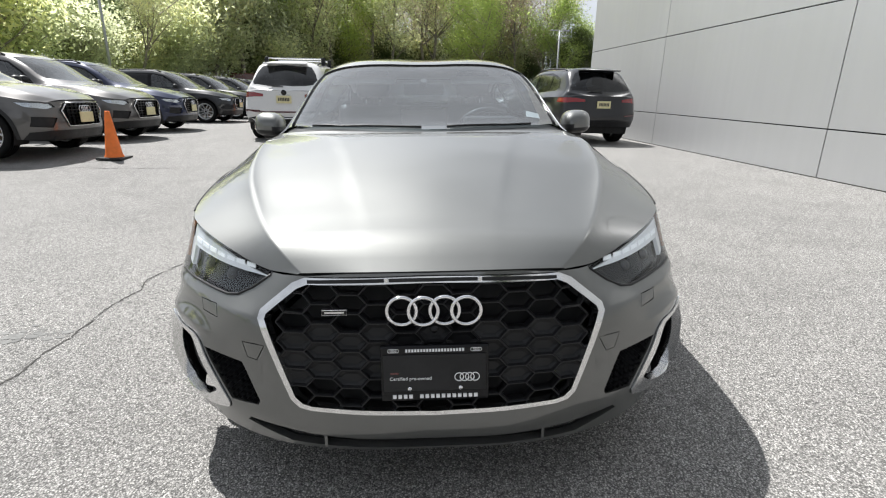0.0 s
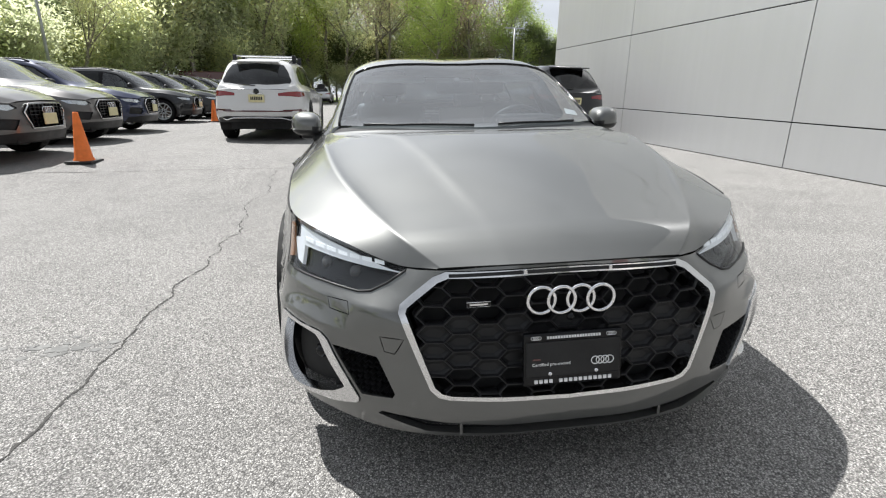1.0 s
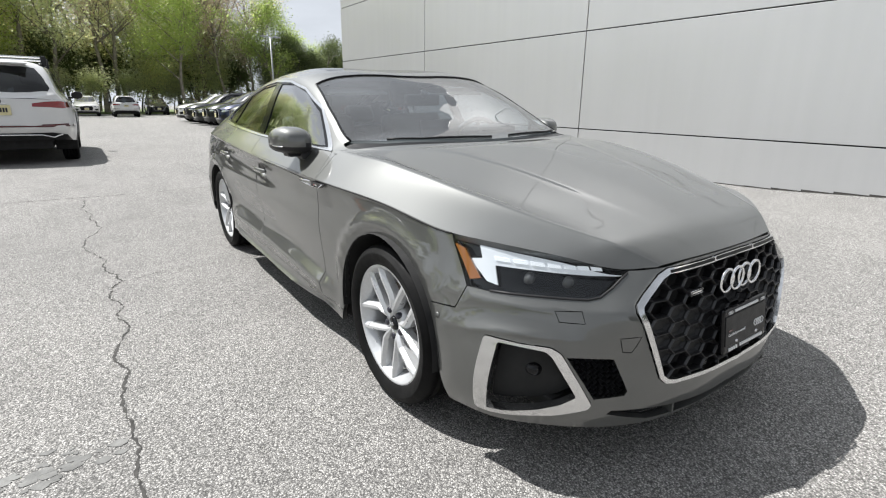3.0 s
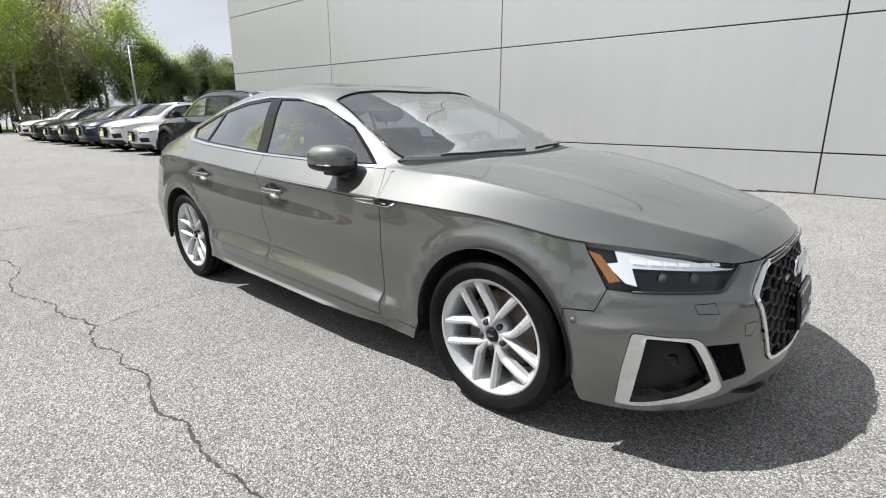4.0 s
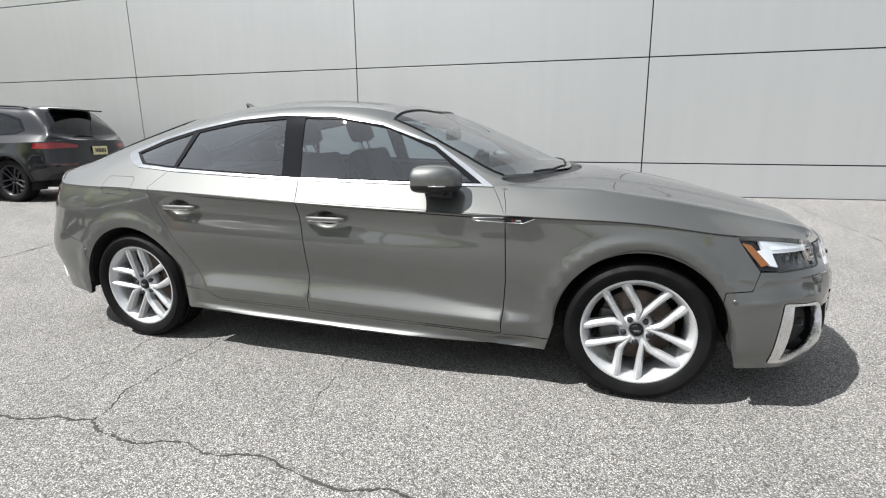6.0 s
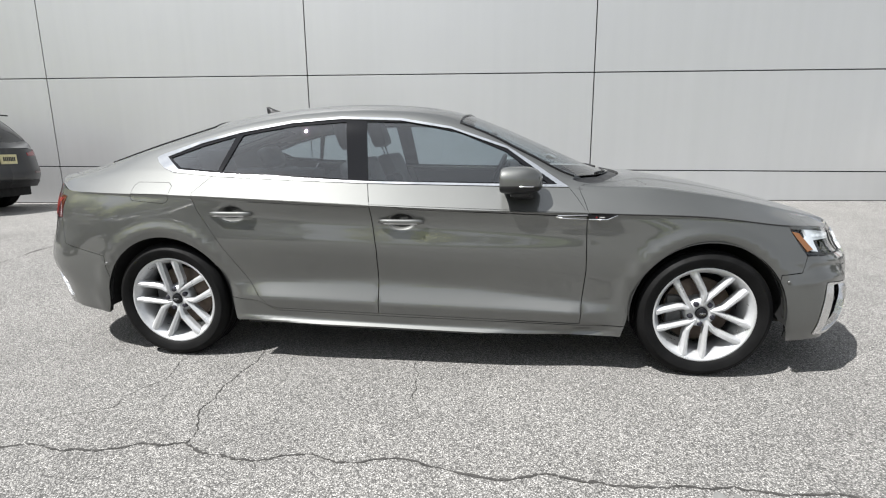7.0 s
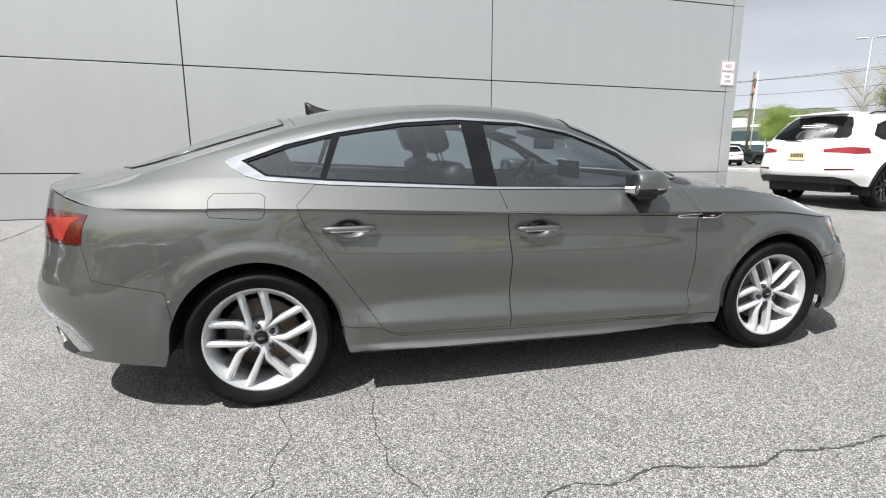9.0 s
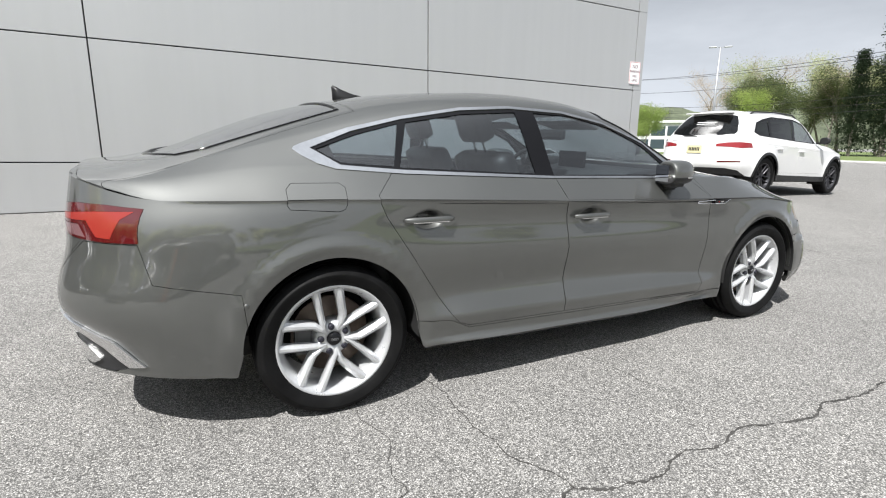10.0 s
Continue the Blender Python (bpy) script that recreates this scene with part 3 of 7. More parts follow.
    if cups:
        hood = np.clip((0.42 - grid[:, :, 1]) / 0.2, 0, 1) * (lambda a: a * a * (3 - 2 * a))(np.clip((grid[:, :, 1] + 0.84) / 0.55, 0, 1))
        xb, xr = grid[:, nw[0], 0][:, None], grid[:, nw[0] + nw[1], 0][:, None]
        grid[:, :, 2] += hood * (0.014 * np.exp(-np.abs(grid[:, :, 0] - xb) / 0.032) + 0.004 * (lambda a: a * a * (3 - 2 * a))(np.clip((xr + 0.03 - grid[:, :, 0]) / 0.06, 0, 1)))
    deck = Sheet(grid)
    return wrap, deck, nw


# ---- the grey car ----
HERO_LOW = [
    [(0, -0.895, 0.187), (0.22, -0.89, 0.187), (0.4, -0.855, 0.187), (0.52, -0.80, 0.187), (0.67, -0.69, 0.195), (0.782, -0.56, 0.200), (0.826, -0.36, 0.195), (0.851, 0, 0.215), (0.864, 0.45, 0.205), (0.866, 1.2, 0.215), (0.866, 2.2, 0.235), (0.862, 2.82, 0.24), (0.856, 3.22, 0.25), (0.785, 3.485, 0.27), (0.60, 3.70, 0.275), (0, 3.78, 0.275)],
    [(0, -0.918, 0.245), (0.22, -0.91, 0.245), (0.4, -0.865, 0.255), (0.53, -0.815, 0.275), (0.70, -0.695, 0.275), (0.812, -0.57, 0.28), (0.853, -0.36, 0.285), (0.863, 0, 0.285), (0.864, 0.45, 0.27), (0.859, 1.2, 0.28), (0.859, 2.2, 0.3), (0.875, 2.82, 0.31), (0.872, 3.22, 0.34), (0.795, 3.50, 0.38), (0.585, 3.72, 0.39), (0, 3.81, 0.39)],
    [(0, -0.905, 0.4), (0.22, -0.897, 0.4), (0.4, -0.868, 0.4), (0.535, -0.81, 0.4), (0.70, -0.715, 0.41), (0.815, -0.585, 0.41), (0.859, -0.35, 0.4), (0.869, 0, 0.4), (0.862, 0.45, 0.375), (0.848, 1.2, 0.41), (0.85, 2.2, 0.45), (0.883, 2.82, 0.46), (0.876, 3.22, 0.48), (0.803, 3.54, 0.51), (0.60, 3.76, 0.52), (0, 3.835, 0.52)],
    [(0, -0.875, 0.58), (0.22, -0.866, 0.58), (0.39, -0.848, 0.575), (0.50, -0.81, 0.57), (0.675, -0.675, 0.57), (0.785, -0.535, 0.575), (0.837, -0.345, 0.59), (0.869, 0, 0.61), (0.878, 0.45, 0.62), (0.879, 1.2, 0.64), (0.881, 2.2, 0.67), (0.886, 2.82, 0.69), (0.864, 3.22, 0.7), (0.775, 3.52, 0.72), (0.575, 3.72, 0.73), (0, 3.785, 0.73)],
    [(0, -0.858, 0.66), (0.22, -0.849, 0.66), (0.375, -0.822, 0.65), (0.485, -0.765, 0.63), (0.635, -0.655, 0.655), (0.757, -0.51, 0.68), (0.811, -0.345, 0.7), (0.855, 0, 0.74), (0.871, 0.45, 0.76), (0.868, 1.2, 0.785), (0.868, 2.2, 0.82), (0.874, 2.82, 0.835), (0.845, 3.22, 0.84), (0.759, 3.49, 0.85), (0.56, 3.70, 0.87), (0, 3.765, 0.885)],
]
HERO_CREASE = [(0, -0.85, 0.702), (0.22, -0.84, 0.699), (0.355, -0.812, 0.688), (0.45, -0.75, 0.682), (0.6, -0.645, 0.727), (0.735, -0.49, 0.76), (0.797, -0.34, 0.772), (0.843, 0, 0.815), (0.876, 0.45, 0.834), (0.886, 1.2, 0.852), (0.884, 2.2, 0.897), (0.862, 2.82, 0.922), (0.82, 3.22, 0.928), (0.73, 3.47, 0.935), (0.53, 3.68, 0.988), (0, 3.74, 1.032)]
HERO_BELT = [(0.345, -0.815, 0.691), (0.42, -0.74, 0.742), (0.483, -0.62, 0.775), (0.545, -0.47, 0.807), (0.615, -0.28, 0.850), (0.685, 0.02, 0.905), (0.728, 0.33, 0.945), (0.738, 0.53, 0.955), (0.752, 0.7, 0.957), (0.768, 0.86, 0.962), (0.776, 1.05, 0.968), (0.782, 1.3, 0.974), (0.788, 1.62, 0.986), (0.788, 2.1, 1.008), (0.776, 2.5, 1.024), (0.752, 2.82, 1.045), (0.718, 3.1, 1.042), (0.69, 3.33, 1.012), (0.655, 3.5, 0.99), (0.51, 3.685, 0.994)]
HERO_RAIL = [(0.16, -0.842, 0.700), (0.18, -0.755, 0.755), (0.205, -0.63, 0.792), (0.24, -0.48, 0.828), (0.285, -0.28, 0.877), (0.35, 0, 0.932), (0.44, 0.26, 0.968), (0.665, 0.47, 0.972), (0.705, 0.66, 0.99), (0.678, 0.86, 1.09), (0.648, 1.08, 1.200), (0.622, 1.32, 1.280), (0.605, 1.62, 1.322), (0.6, 2.1, 1.315), (0.6, 2.5, 1.262), (0.605, 2.85, 1.18), (0.615, 3.12, 1.11), (0.605, 3.36, 1.045), (0.57, 3.53, 1.015), (0.34, 3.71, 1.021)]
HERO_MID = [(0, -0.85, 0.702), (0, -0.765, 0.757), (0, -0.64, 0.797), (0, -0.49, 0.838), (0, -0.28, 0.89), (0, -0.02, 0.944), (0, 0.17, 0.975), (0, 0.32, 0.986), (0, 0.5, 1.032), (0, 0.7, 1.120), (0, 0.93, 1.222), (0, 1.18, 1.322), (0, 1.6, 1.383), (0, 2.1, 1.388), (0, 2.55, 1.350), (0, 2.95, 1.262), (0, 3.23, 1.160), (0, 3.42, 1.084), (0, 3.58, 1.044), (0, 3.74, 1.032)]


def hero_sheets():
    low = np.array(HERO_LOW + [HERO_CREASE])
    crease = np.array(HERO_CREASE)
    fine = spline_at(crease, np.concatenate([[0], np.cumsum(np.linalg.norm(np.diff(low, axis=1), axis=2).mean(axis=0))]), np.linspace(0, np.linalg.norm(np.diff(low, axis=1), axis=2).mean(axis=0).sum(), 700))
    ys = [-0.645, -0.49, -0.34, 0.0, 0.28, 0.48, 0.63, 0.80, 1.0, 1.25, 1.6, 2.1, 2.5, 2.82, 3.08, 3.28, 3.44]
    first = [tuple(crease[2]), tuple(crease[3])]
    edge = first + [tuple(np.array([np.interp(y, fine[60:, 1], fine[60:, k]) for k in range(3)])) for y in ys] + [(0.635, 3.585, 0.965)]
    kb = [0.1] * 7 + [0.4] + [0.25, 0.12, 0.1, 0.1, 0.1, 0.1, 0.12, 0.3, 0.8, 0.9, 0.9, 0.9]
    kr = [0.55] * 6 + [0.3, 0.7, 0.75, 0.8, 0.8, 0.8, 0.8, 0.8, 0.75, 0.7, 0.7, 0.8, 0.9, 0.9]
    return body_sheets(low, [edge, HERO_BELT, HERO_RAIL, HERO_MID], kb, kr, nu=700, arch=((0.0, 0.33, 0.36), (2.824, 0.33, 0.36)), cups=((1.505, 0.787), (2.415, 0.82)))


wrap, deck, NW = hero_sheets()
hero = thing("hatchback_car", pose(-0.01, 0, 0.02, 0, -1.4, 0) @ Matrix.Diagonal((1.0225, 1, 1, 1)), "dark grey pearl five-door hatchback with silver alloy wheels on asphalt", "car")


def on_side(p, n):
    return p[:, :, 0] > 0.66


def on_front(p, n):
    return p[:, :, 1] < -0.25


def on_rear(p, n):
    return p[:, :, 1] > 3.1


def on_glasshouse(p, n):
    keep = np.zeros(p.shape[:2], bool)
    keep[:, 4:80] = True
    return keep & (p[:, :, 1] > 0.4)


def w_side(points, step=0.05):
    return wrap.find(densify(points, step), "yz", on_side)


def w_front(points, step=0.04):
    return wrap.find(densify(points, step), "xz", on_front)


def w_rear(points, step=0.05):
    return wrap.find(densify(points, step), "xz", on_rear)


def d_side(points, step=0.04):
    return deck.find(densify(points, step), "yz", on_glasshouse)


def d_line(points, step=3.0):
    """Deck loop from pairs of (y, v): the length along the car and the row across it."""
    out = []
    for y, v in points:
        col = deck._read(deck.p, np.arange(deck.nu, dtype=float), np.full(deck.nu, float(v)))[:, 1]
        out.append((np.interp(y, col, np.arange(deck.nu)), v))
    return np.array(densify(out, step))


def arch_loop(cy, r=0.362, z=0.332):
    pts = [(cy - r - 0.045, 0.16)] + [(cy - r * math.cos(a), z + r * math.sin(a)) for a in np.linspace(0.0, math.pi, 33)] + [(cy + r + 0.05, 0.16)]
    return wrap.find([p for p in densify(pts, 0.04)], "yz", on_side)


VMAX = wrap.nv - 1
tip_u = wrap.find([(0.436, 0.676)], "xz", on_front)[0]


def crease_u(y):
    """Grid row of the wrap's top edge at a length along the side."""
    col = wrap.p[60:, VMAX, 1]
    return 60 + np.interp(y, col, np.arange(len(col)))


def edge_run(ya, yb, n=12):
    return [(crease_u(y), VMAX) for y in np.linspace(ya, yb, n)]


# outlines on the wrap
G_OUT = [(0, 0.692), (0.33, 0.684), (0.364, 0.668), (0.455, 0.592), (0.462, 0.572), (0.383, 0.352), (0.36, 0.330), (0.33, 0.324), (0, 0.318)]
G_IN = [(0, 0.675), (0.325, 0.667), (0.352, 0.655), (0.437, 0.585), (0.442, 0.572), (0.370, 0.360), (0.350, 0.342), (0.325, 0.336), (0, 0.329)]


def half_front(points):
    loop = list(wrap.find(densify(points, 0.03, closed=False), "xz", on_front))
    loop[0] = np.array((0.0, loop[0][1]))
    loop[-1] = np.array((0.0, loop[-1][1]))
    return np.array(loop)


grille_in, grille_out = half_front(G_IN), half_front(G_OUT)
lamp_low = wrap.find(densify([(0.436, 0.674), (0.490, 0.636), (0.535, 0.614), (0.57, 0.609), (0.66, 0.616), (0.772, 0.622)], 0.03, False), "xz", on_front)
lamp_back = wrap.find(densify([(-0.46, 0.625), (-0.418, 0.684), (-0.372, 0.752)], 0.03, False), "yz", on_side)
lamp_top = [(u, VMAX) for u in np.linspace(crease_u(-0.365), tip_u[0], 16)]
headlight = np.array([*lamp_low, *lamp_back, *lamp_top])
amber = wrap.find(densify([(-0.380, 0.742), (-0.418, 0.733), (-0.494, 0.653), (-0.462, 0.645)], 0.02), "yz", lambda p, n: (p[:, :, 1] < -0.3) & (p[:, :, 0] > 0.7))
drl = np.array([*wrap.find(densify([(0.462, 0.668), (0.53, 0.672), (0.60, 0.680), (0.672, 0.688), (0.745, 0.695), (0.754, 0.640), (0.772, 0.648), (0.783, 0.698), (0.781, 0.706), (0.764, 0.712)], 0.02, False), "xz", on_front),
                *[(u, VMAX - 3) for u in np.linspace(crease_u(-0.455), tip_u[0] + 1, 12)]])
vent_out = wrap.find(densify(rounded([(0.808, -0.556, 0.497), (0.755, -0.655, 0.488), (0.690, -0.715, 0.480), (0.668, -0.735, 0.462), (0.574, -0.775, 0.288), (0.582, -0.77, 0.272), (0.66, -0.71, 0.248), (0.74, -0.63, 0.240), (0.802, -0.518, 0.238), (0.815, -0.535, 0.36)], 0.012, 3), 0.03), "xyz", on_front)
vent_in = wrap.find(densify(rounded([(0.793, -0.598, 0.484), (0.75, -0.657, 0.478), (0.702, -0.705, 0.468), (0.688, -0.718, 0.452), (0.618, -0.755, 0.318), (0.655, -0.725, 0.290), (0.70, -0.68, 0.270), (0.785, -0.556, 0.256), (0.798, -0.578, 0.36)], 0.008, 3), 0.03), "xyz", on_front)
vent_mesh = wrap.find(densify([(0.652, 0.448), (0.528, 0.432), (0.484, 0.322), (0.490, 0.310), (0.576, 0.306)], 0.03), "xz", on_front)
arch_f, arch_r = arch_loop(0.0), arch_loop(2.824)
bumper_f = np.array([(0, 0), *wrap.find([(-0.30, 0.20)], "yz", on_side) * [1, 0], *w_side([(-0.30, 0.30), (-0.33, 0.54), (-0.483, 0.552), (-0.462, 0.624)])[:-8], *lamp_back[:1], *lamp_low[::-1],
                     (tip_u[0], VMAX), *[(u, VMAX) for u in np.linspace(tip_u[0], 0, 10)]])
door_f = np.array([*edge_run(0.592, 1.668), *w_side([(1.668, 0.86), (1.64, 0.64), (1.64, 0.296), (0.607, 0.276), (0.585, 0.55), (0.592, 0.82)])[:-1]])
door_r = np.array([*edge_run(1.668, 2.63), *w_side([(2.63, 0.90), (2.605, 0.84), (2.45, 0.60), (2.30, 0.378), (2.255, 0.33), (2.20, 0.31), (1.64, 0.296), (1.64, 0.64), (1.668, 0.86)])[:-4]])
sill = np.array([*[(wrap.find([(y, 0.24)], "yz", on_side)[0][0], 0) for y in np.linspace(0.34, 2.50, 14)], *wrap.find(densify([(2.50, 0.372), (2.30, 0.352), (2.2, 0.30), (1.64, 0.285), (0.34, 0.262)], 0.05, False), "yz", on_side)])
tail_pts = wrap.find(densify([(0.748, 0.901), (0.776, 0.782), (0.70, 0.779), (0.60, 0.783), (0.45, 0.795), (0.33, 0.81), (0.32, 0.872), (0.45, 0.900), (0.56, 0.911), (0.66, 0.91)], 0.03), "xz", on_rear)
tail_hot = wrap.find(densify([(0.736, 0.890), (0.64, 0.884), (0.50, 0.868), (0.36, 0.858), (0.36, 0.840), (0.50, 0.845), (0.618, 0.850), (0.668, 0.796), (0.712, 0.793), (0.718, 0.862)], 0.02), "xz", on_rear)
tail_smoke = wrap.find(densify([(0.585, 0.835), (0.36, 0.830), (0.36, 0.813), (0.50, 0.797), (0.628, 0.790)], 0.02), "xz", on_rear)
fuel_low = np.array([*edge_run(2.765, 2.992, 6), *wrap.find(densify([(2.996, 0.905), (2.985, 0.888), (2.80, 0.873), (2.775, 0.882), (2.765, 0.90)], 0.03, False), "yz", on_side)])
rear_u = wrap.find([(3.17, 0.5)], "yz", on_side)[0][0]
bumper_r = np.array([*w_side([(3.14, 0.24), (3.178, 0.585), (3.405, 0.627), (3.52, 0.652), (3.52, 0.70), (3.50, 0.778)])[:-14], *wrap.find(densify([(0.775, 0.778), (0.62, 0.778), (0.50, 0.66), (0.46, 0.60), (0, 0.60)], 0.05, False), "xz", on_rear),
                     (wrap.nu - 1, wrap.find([(0, 0.6)], "xz", on_rear)[0][1]), (wrap.nu - 1, 0), (rear_u, 0)])
gate_low = np.array([*wrap.find(densify([(0.0, 0.605), (0.46, 0.605), (0.50, 0.665), (0.61, 0.78), (0.45, 0.795), (0.44, 0.93)], 0.05, False), "xz", on_rear), (wrap.find([(0.44, 0.95)], "xz", on_rear)[0][0], VMAX), (wrap.nu - 1, VMAX)])
gate_low[0][0] = wrap.nu - 1
diff_strip = wrap.find(densify([(0.30, 0.488), (0.538, 0.482), (0.63, 0.455), (0.721, 0.411), (0.776, 0.318), (0.735, 0.310), (0.672, 0.378), (0.60, 0.418), (0.534, 0.437), (0.30, 0.442)], 0.03), "xz", on_rear)
exhaust_trim = wrap.find(densify(rounded([(0.47, 0.385), (0.58, 0.368), (0.645, 0.320), (0.60, 0.295), (0.47, 0.305)], 0.01, 3), 0.03), "xz", on_rear)
diffuser = wrap.find(densify([(0.02, 0.440), (0.30, 0.440), (0.534, 0.434), (0.60, 0.415), (0.672, 0.375), (0.735, 0.306), (0.68, 0.280), (0.58, 0.280), (0.02, 0.280)], 0.03), "xz", on_rear)

cup_points = [q for cy, cz in ((1.505, 0.787), (2.415, 0.82)) for q in wrap.find([(cy + r * 0.080 * math.cos(a), cz + r * 0.044 * math.sin(a)) for r in (0.3, 0.45, 0.58, 0.7, 0.82, 0.94, 1.06) for a in np.linspace(0, math.tau, 25)[:-1]] + [(cy + r * 0.054 * math.cos(a), cz + 0.014 + r * 0.027 * math.sin(a)) for r in (0.5, 0.75, 1.0) for a in np.linspace(0, math.tau, 17)[:-1]], "yz", on_side)]
lip_gap = wrap.find(densify([(0, 0.236), (0.34, 0.238), (0.52, 0.254), (0.53, 0.244), (0.40, 0.205), (0, 0.200)], 0.04), "xz", on_front)
lip_gap[np.abs(lip_gap[:, 0]) < 2, 0] = 0
washer = w_front([(0.600, 0.548), (0.655, 0.552), (0.660, 0.582), (0.602, 0.582)], 0.02)
tow = w_front([(0.478, 0.452), (0.505, 0.456), (0.515, 0.50), (0.452, 0.498)], 0.02)
W_LOOPS = {"arch_f": arch_f, "arch_r": arch_r, "grille": grille_in, "grille_frame": grille_out, "amber": amber, "headlight": headlight, "vent_in": vent_in, "vent_frame": vent_out, "vent_mesh": vent_mesh,
           "lip_gap": lip_gap, "washer": washer, "tow": tow, "tail_hot": tail_hot, "tail_smoke": tail_smoke, "tail": tail_pts, "fuel": fuel_low, "exhaust": exhaust_trim, "diff": diff_strip, "diffuser": diffuser, "sill": sill, "door_f": door_f, "door_r": door_r, "bumper_f": bumper_f, "bumper_r": bumper_r, "gate": gate_low}
w_names = list(W_LOOPS)
w_pts, w_faces, w_owner = cut_sheet(wrap, list(W_LOOPS.values()), 6.0, 2.2, extra=cup_points)


def wpiece(name):
    return (wrap, w_pts, w_faces[w_owner == (w_names.index(name) if name else -1)])


def wrest(test):
    """Faces of the wrap that no outline holds, where the middle passes the test."""
    f = w_faces[w_owner == -1]
    mid = wrap.at(w_pts[f].mean(axis=1))
    return (wrap, w_pts, f[test(mid)])


# outlines on the deck: crease 0, belt 26, rail 66, middle 126
V_BELT, V_RAIL, V_MID = NW[0], NW[0] + NW[1], sum(NW)
glass_f = d_side([(1.726, 1.290), (1.489, 1.281), (1.224, 1.226), (0.986, 1.128), (0.860, 1.035), (0.772, 0.972), (1.692, 0.990)])
glass_r = d_side([(1.840, 1.290), (2.137, 1.272), (2.430, 1.226), (2.505, 1.036), (1.800, 0.998)])
glass_q = d_side([(2.470, 1.220), (2.66, 1.172), (2.845, 1.110), (2.755, 1.058), (2.53, 1.040)])
seal = d_side([(2.866, 1.112), (2.68, 1.182), (2.451, 1.237), (2.149, 1.286), (1.87, 1.304), (1.545, 1.291), (1.27, 1.244), (0.980, 1.141), (0.822, 1.03), (0.725, 0.962), (1.714, 0.984), (2.498, 1.024), (2.76, 1.046)])
dlo = d_side([(2.935, 1.106), (2.928, 1.116), (2.90, 1.128), (2.697, 1.194), (2.451, 1.25), (2.149, 1.299), (1.87, 1.316), (1.545, 1.303), (1.275, 1.256), (0.982, 1.154), (0.815, 1.048), (0.672, 0.950), (1.714, 0.974), (2.498, 1.009), (2.785, 1.032), (2.85, 1.052), (2.905, 1.082)])
u_f = lambda y, z: deck.find([(y, z)], "yz", lambda p, n: np.arange(p.shape[1])[None, :].repeat(p.shape[0], 0) <= V_BELT + 2)[0]
door_fu = np.array([*d_line([(0.592, 0), (1.668, 0)]), *[u_f(y, z) for y, z in ((1.668, 0.875), (1.695, 0.99))], *[(d_line([(y, V_BELT)])[0]) for y in (1.4, 1.0)], *[u_f(y, z) for y, z in ((0.672, 0.955), (0.63, 0.90))]])
door_ru = np.array([*d_line([(1.668, 0), (2.63, 0)])[:-1], (d_line([(2.63, 0)])[0]), *[u_f(y, z) for y, z in ((2.635, 0.93), (2.55, 1.015))], d_line([(2.2, V_BELT)])[0], *[u_f(y, z) for y, z in ((1.695, 0.99), (1.668, 0.875))]])
fuel_up = np.array([*d_line([(2.992, 0), (2.765, 0)])[:-1], d_line([(2.765, 0)])[0], *[u_f(y, z) for y, z in ((2.762, 0.965), (2.785, 0.982), (2.97, 0.984), (2.992, 0.962))]])
screen = d_line([(0.635, 69), (0.50, 80), (0.41, 98), (0.368, 112), (0.355, V_MID), (1.185, V_MID), (1.188, 110), (1.20, 90), (1.225, 70), (0.95, 68.5)])
hood = d_line([(-9, 0), (0.588, 0), (0.602, 12), (0.618, 22), (0.60, 32), (0.56, 44), (0.515, 56), (0.45, 72), (0.355, 92), (0.31, 110), (0.30, V_MID), (-9, V_MID)])
cowl = d_line([(0.57, 48), (0.625, 58), (0.645, 65), (0.635, 69), (0.50, 80), (0.41, 98), (0.368, 112), (0.355, V_MID), (0.30, V_MID), (0.31, 110), (0.355, 92), (0.45, 72), (0.515, 56)])
sunroof = d_line([(1.34, V_MID), (1.345, 100), (1.37, 84), (2.0, 84), (2.05, 100), (2.06, V_MID)])
rear_glass = d_line([(2.74, V_MID), (2.72, 100), (2.69, 80), (2.95, 77), (3.25, 75), (3.36, 78), (3.44, 92), (3.49, 110), (3.505, V_MID)])
gate_up = d_line([(2.70, V_MID), (2.68, 100), (2.63, 74), (2.95, 71), (3.33, 66), (3.47, 50), (3.60, 20), (3.66, 2), (9, 0), (9, V_MID)])
D_LOOPS = {"glass_f": glass_f, "glass_r": glass_r, "glass_q": glass_q, "seal": seal, "dlo": dlo, "fuel": fuel_up, "screen": screen, "cowl": cowl, "hood": hood, "sunroof": sunroof, "rear_glass": rear_glass, "gate": gate_up,
           "door_f": door_fu, "door_r": door_ru}
d_names = list(D_LOOPS)
d_pts, d_faces, d_owner = cut_sheet(deck, list(D_LOOPS.values()), 4.0, 3.0)


def dpiece(name):
    return (deck, d_pts, d_faces[d_owner == (d_names.index(name) if name else -1)])


def panel(name, pieces, mat, parent=hero, label="", sides=(1,), gap=0.0024, rim=0.022, lift=0.0):
    ob = new(name, panel_mesh(name, pieces, mat, gap, rim, lift, sides))
    ob.parent = parent
    if label:
        ob["label"] = label
    return ob


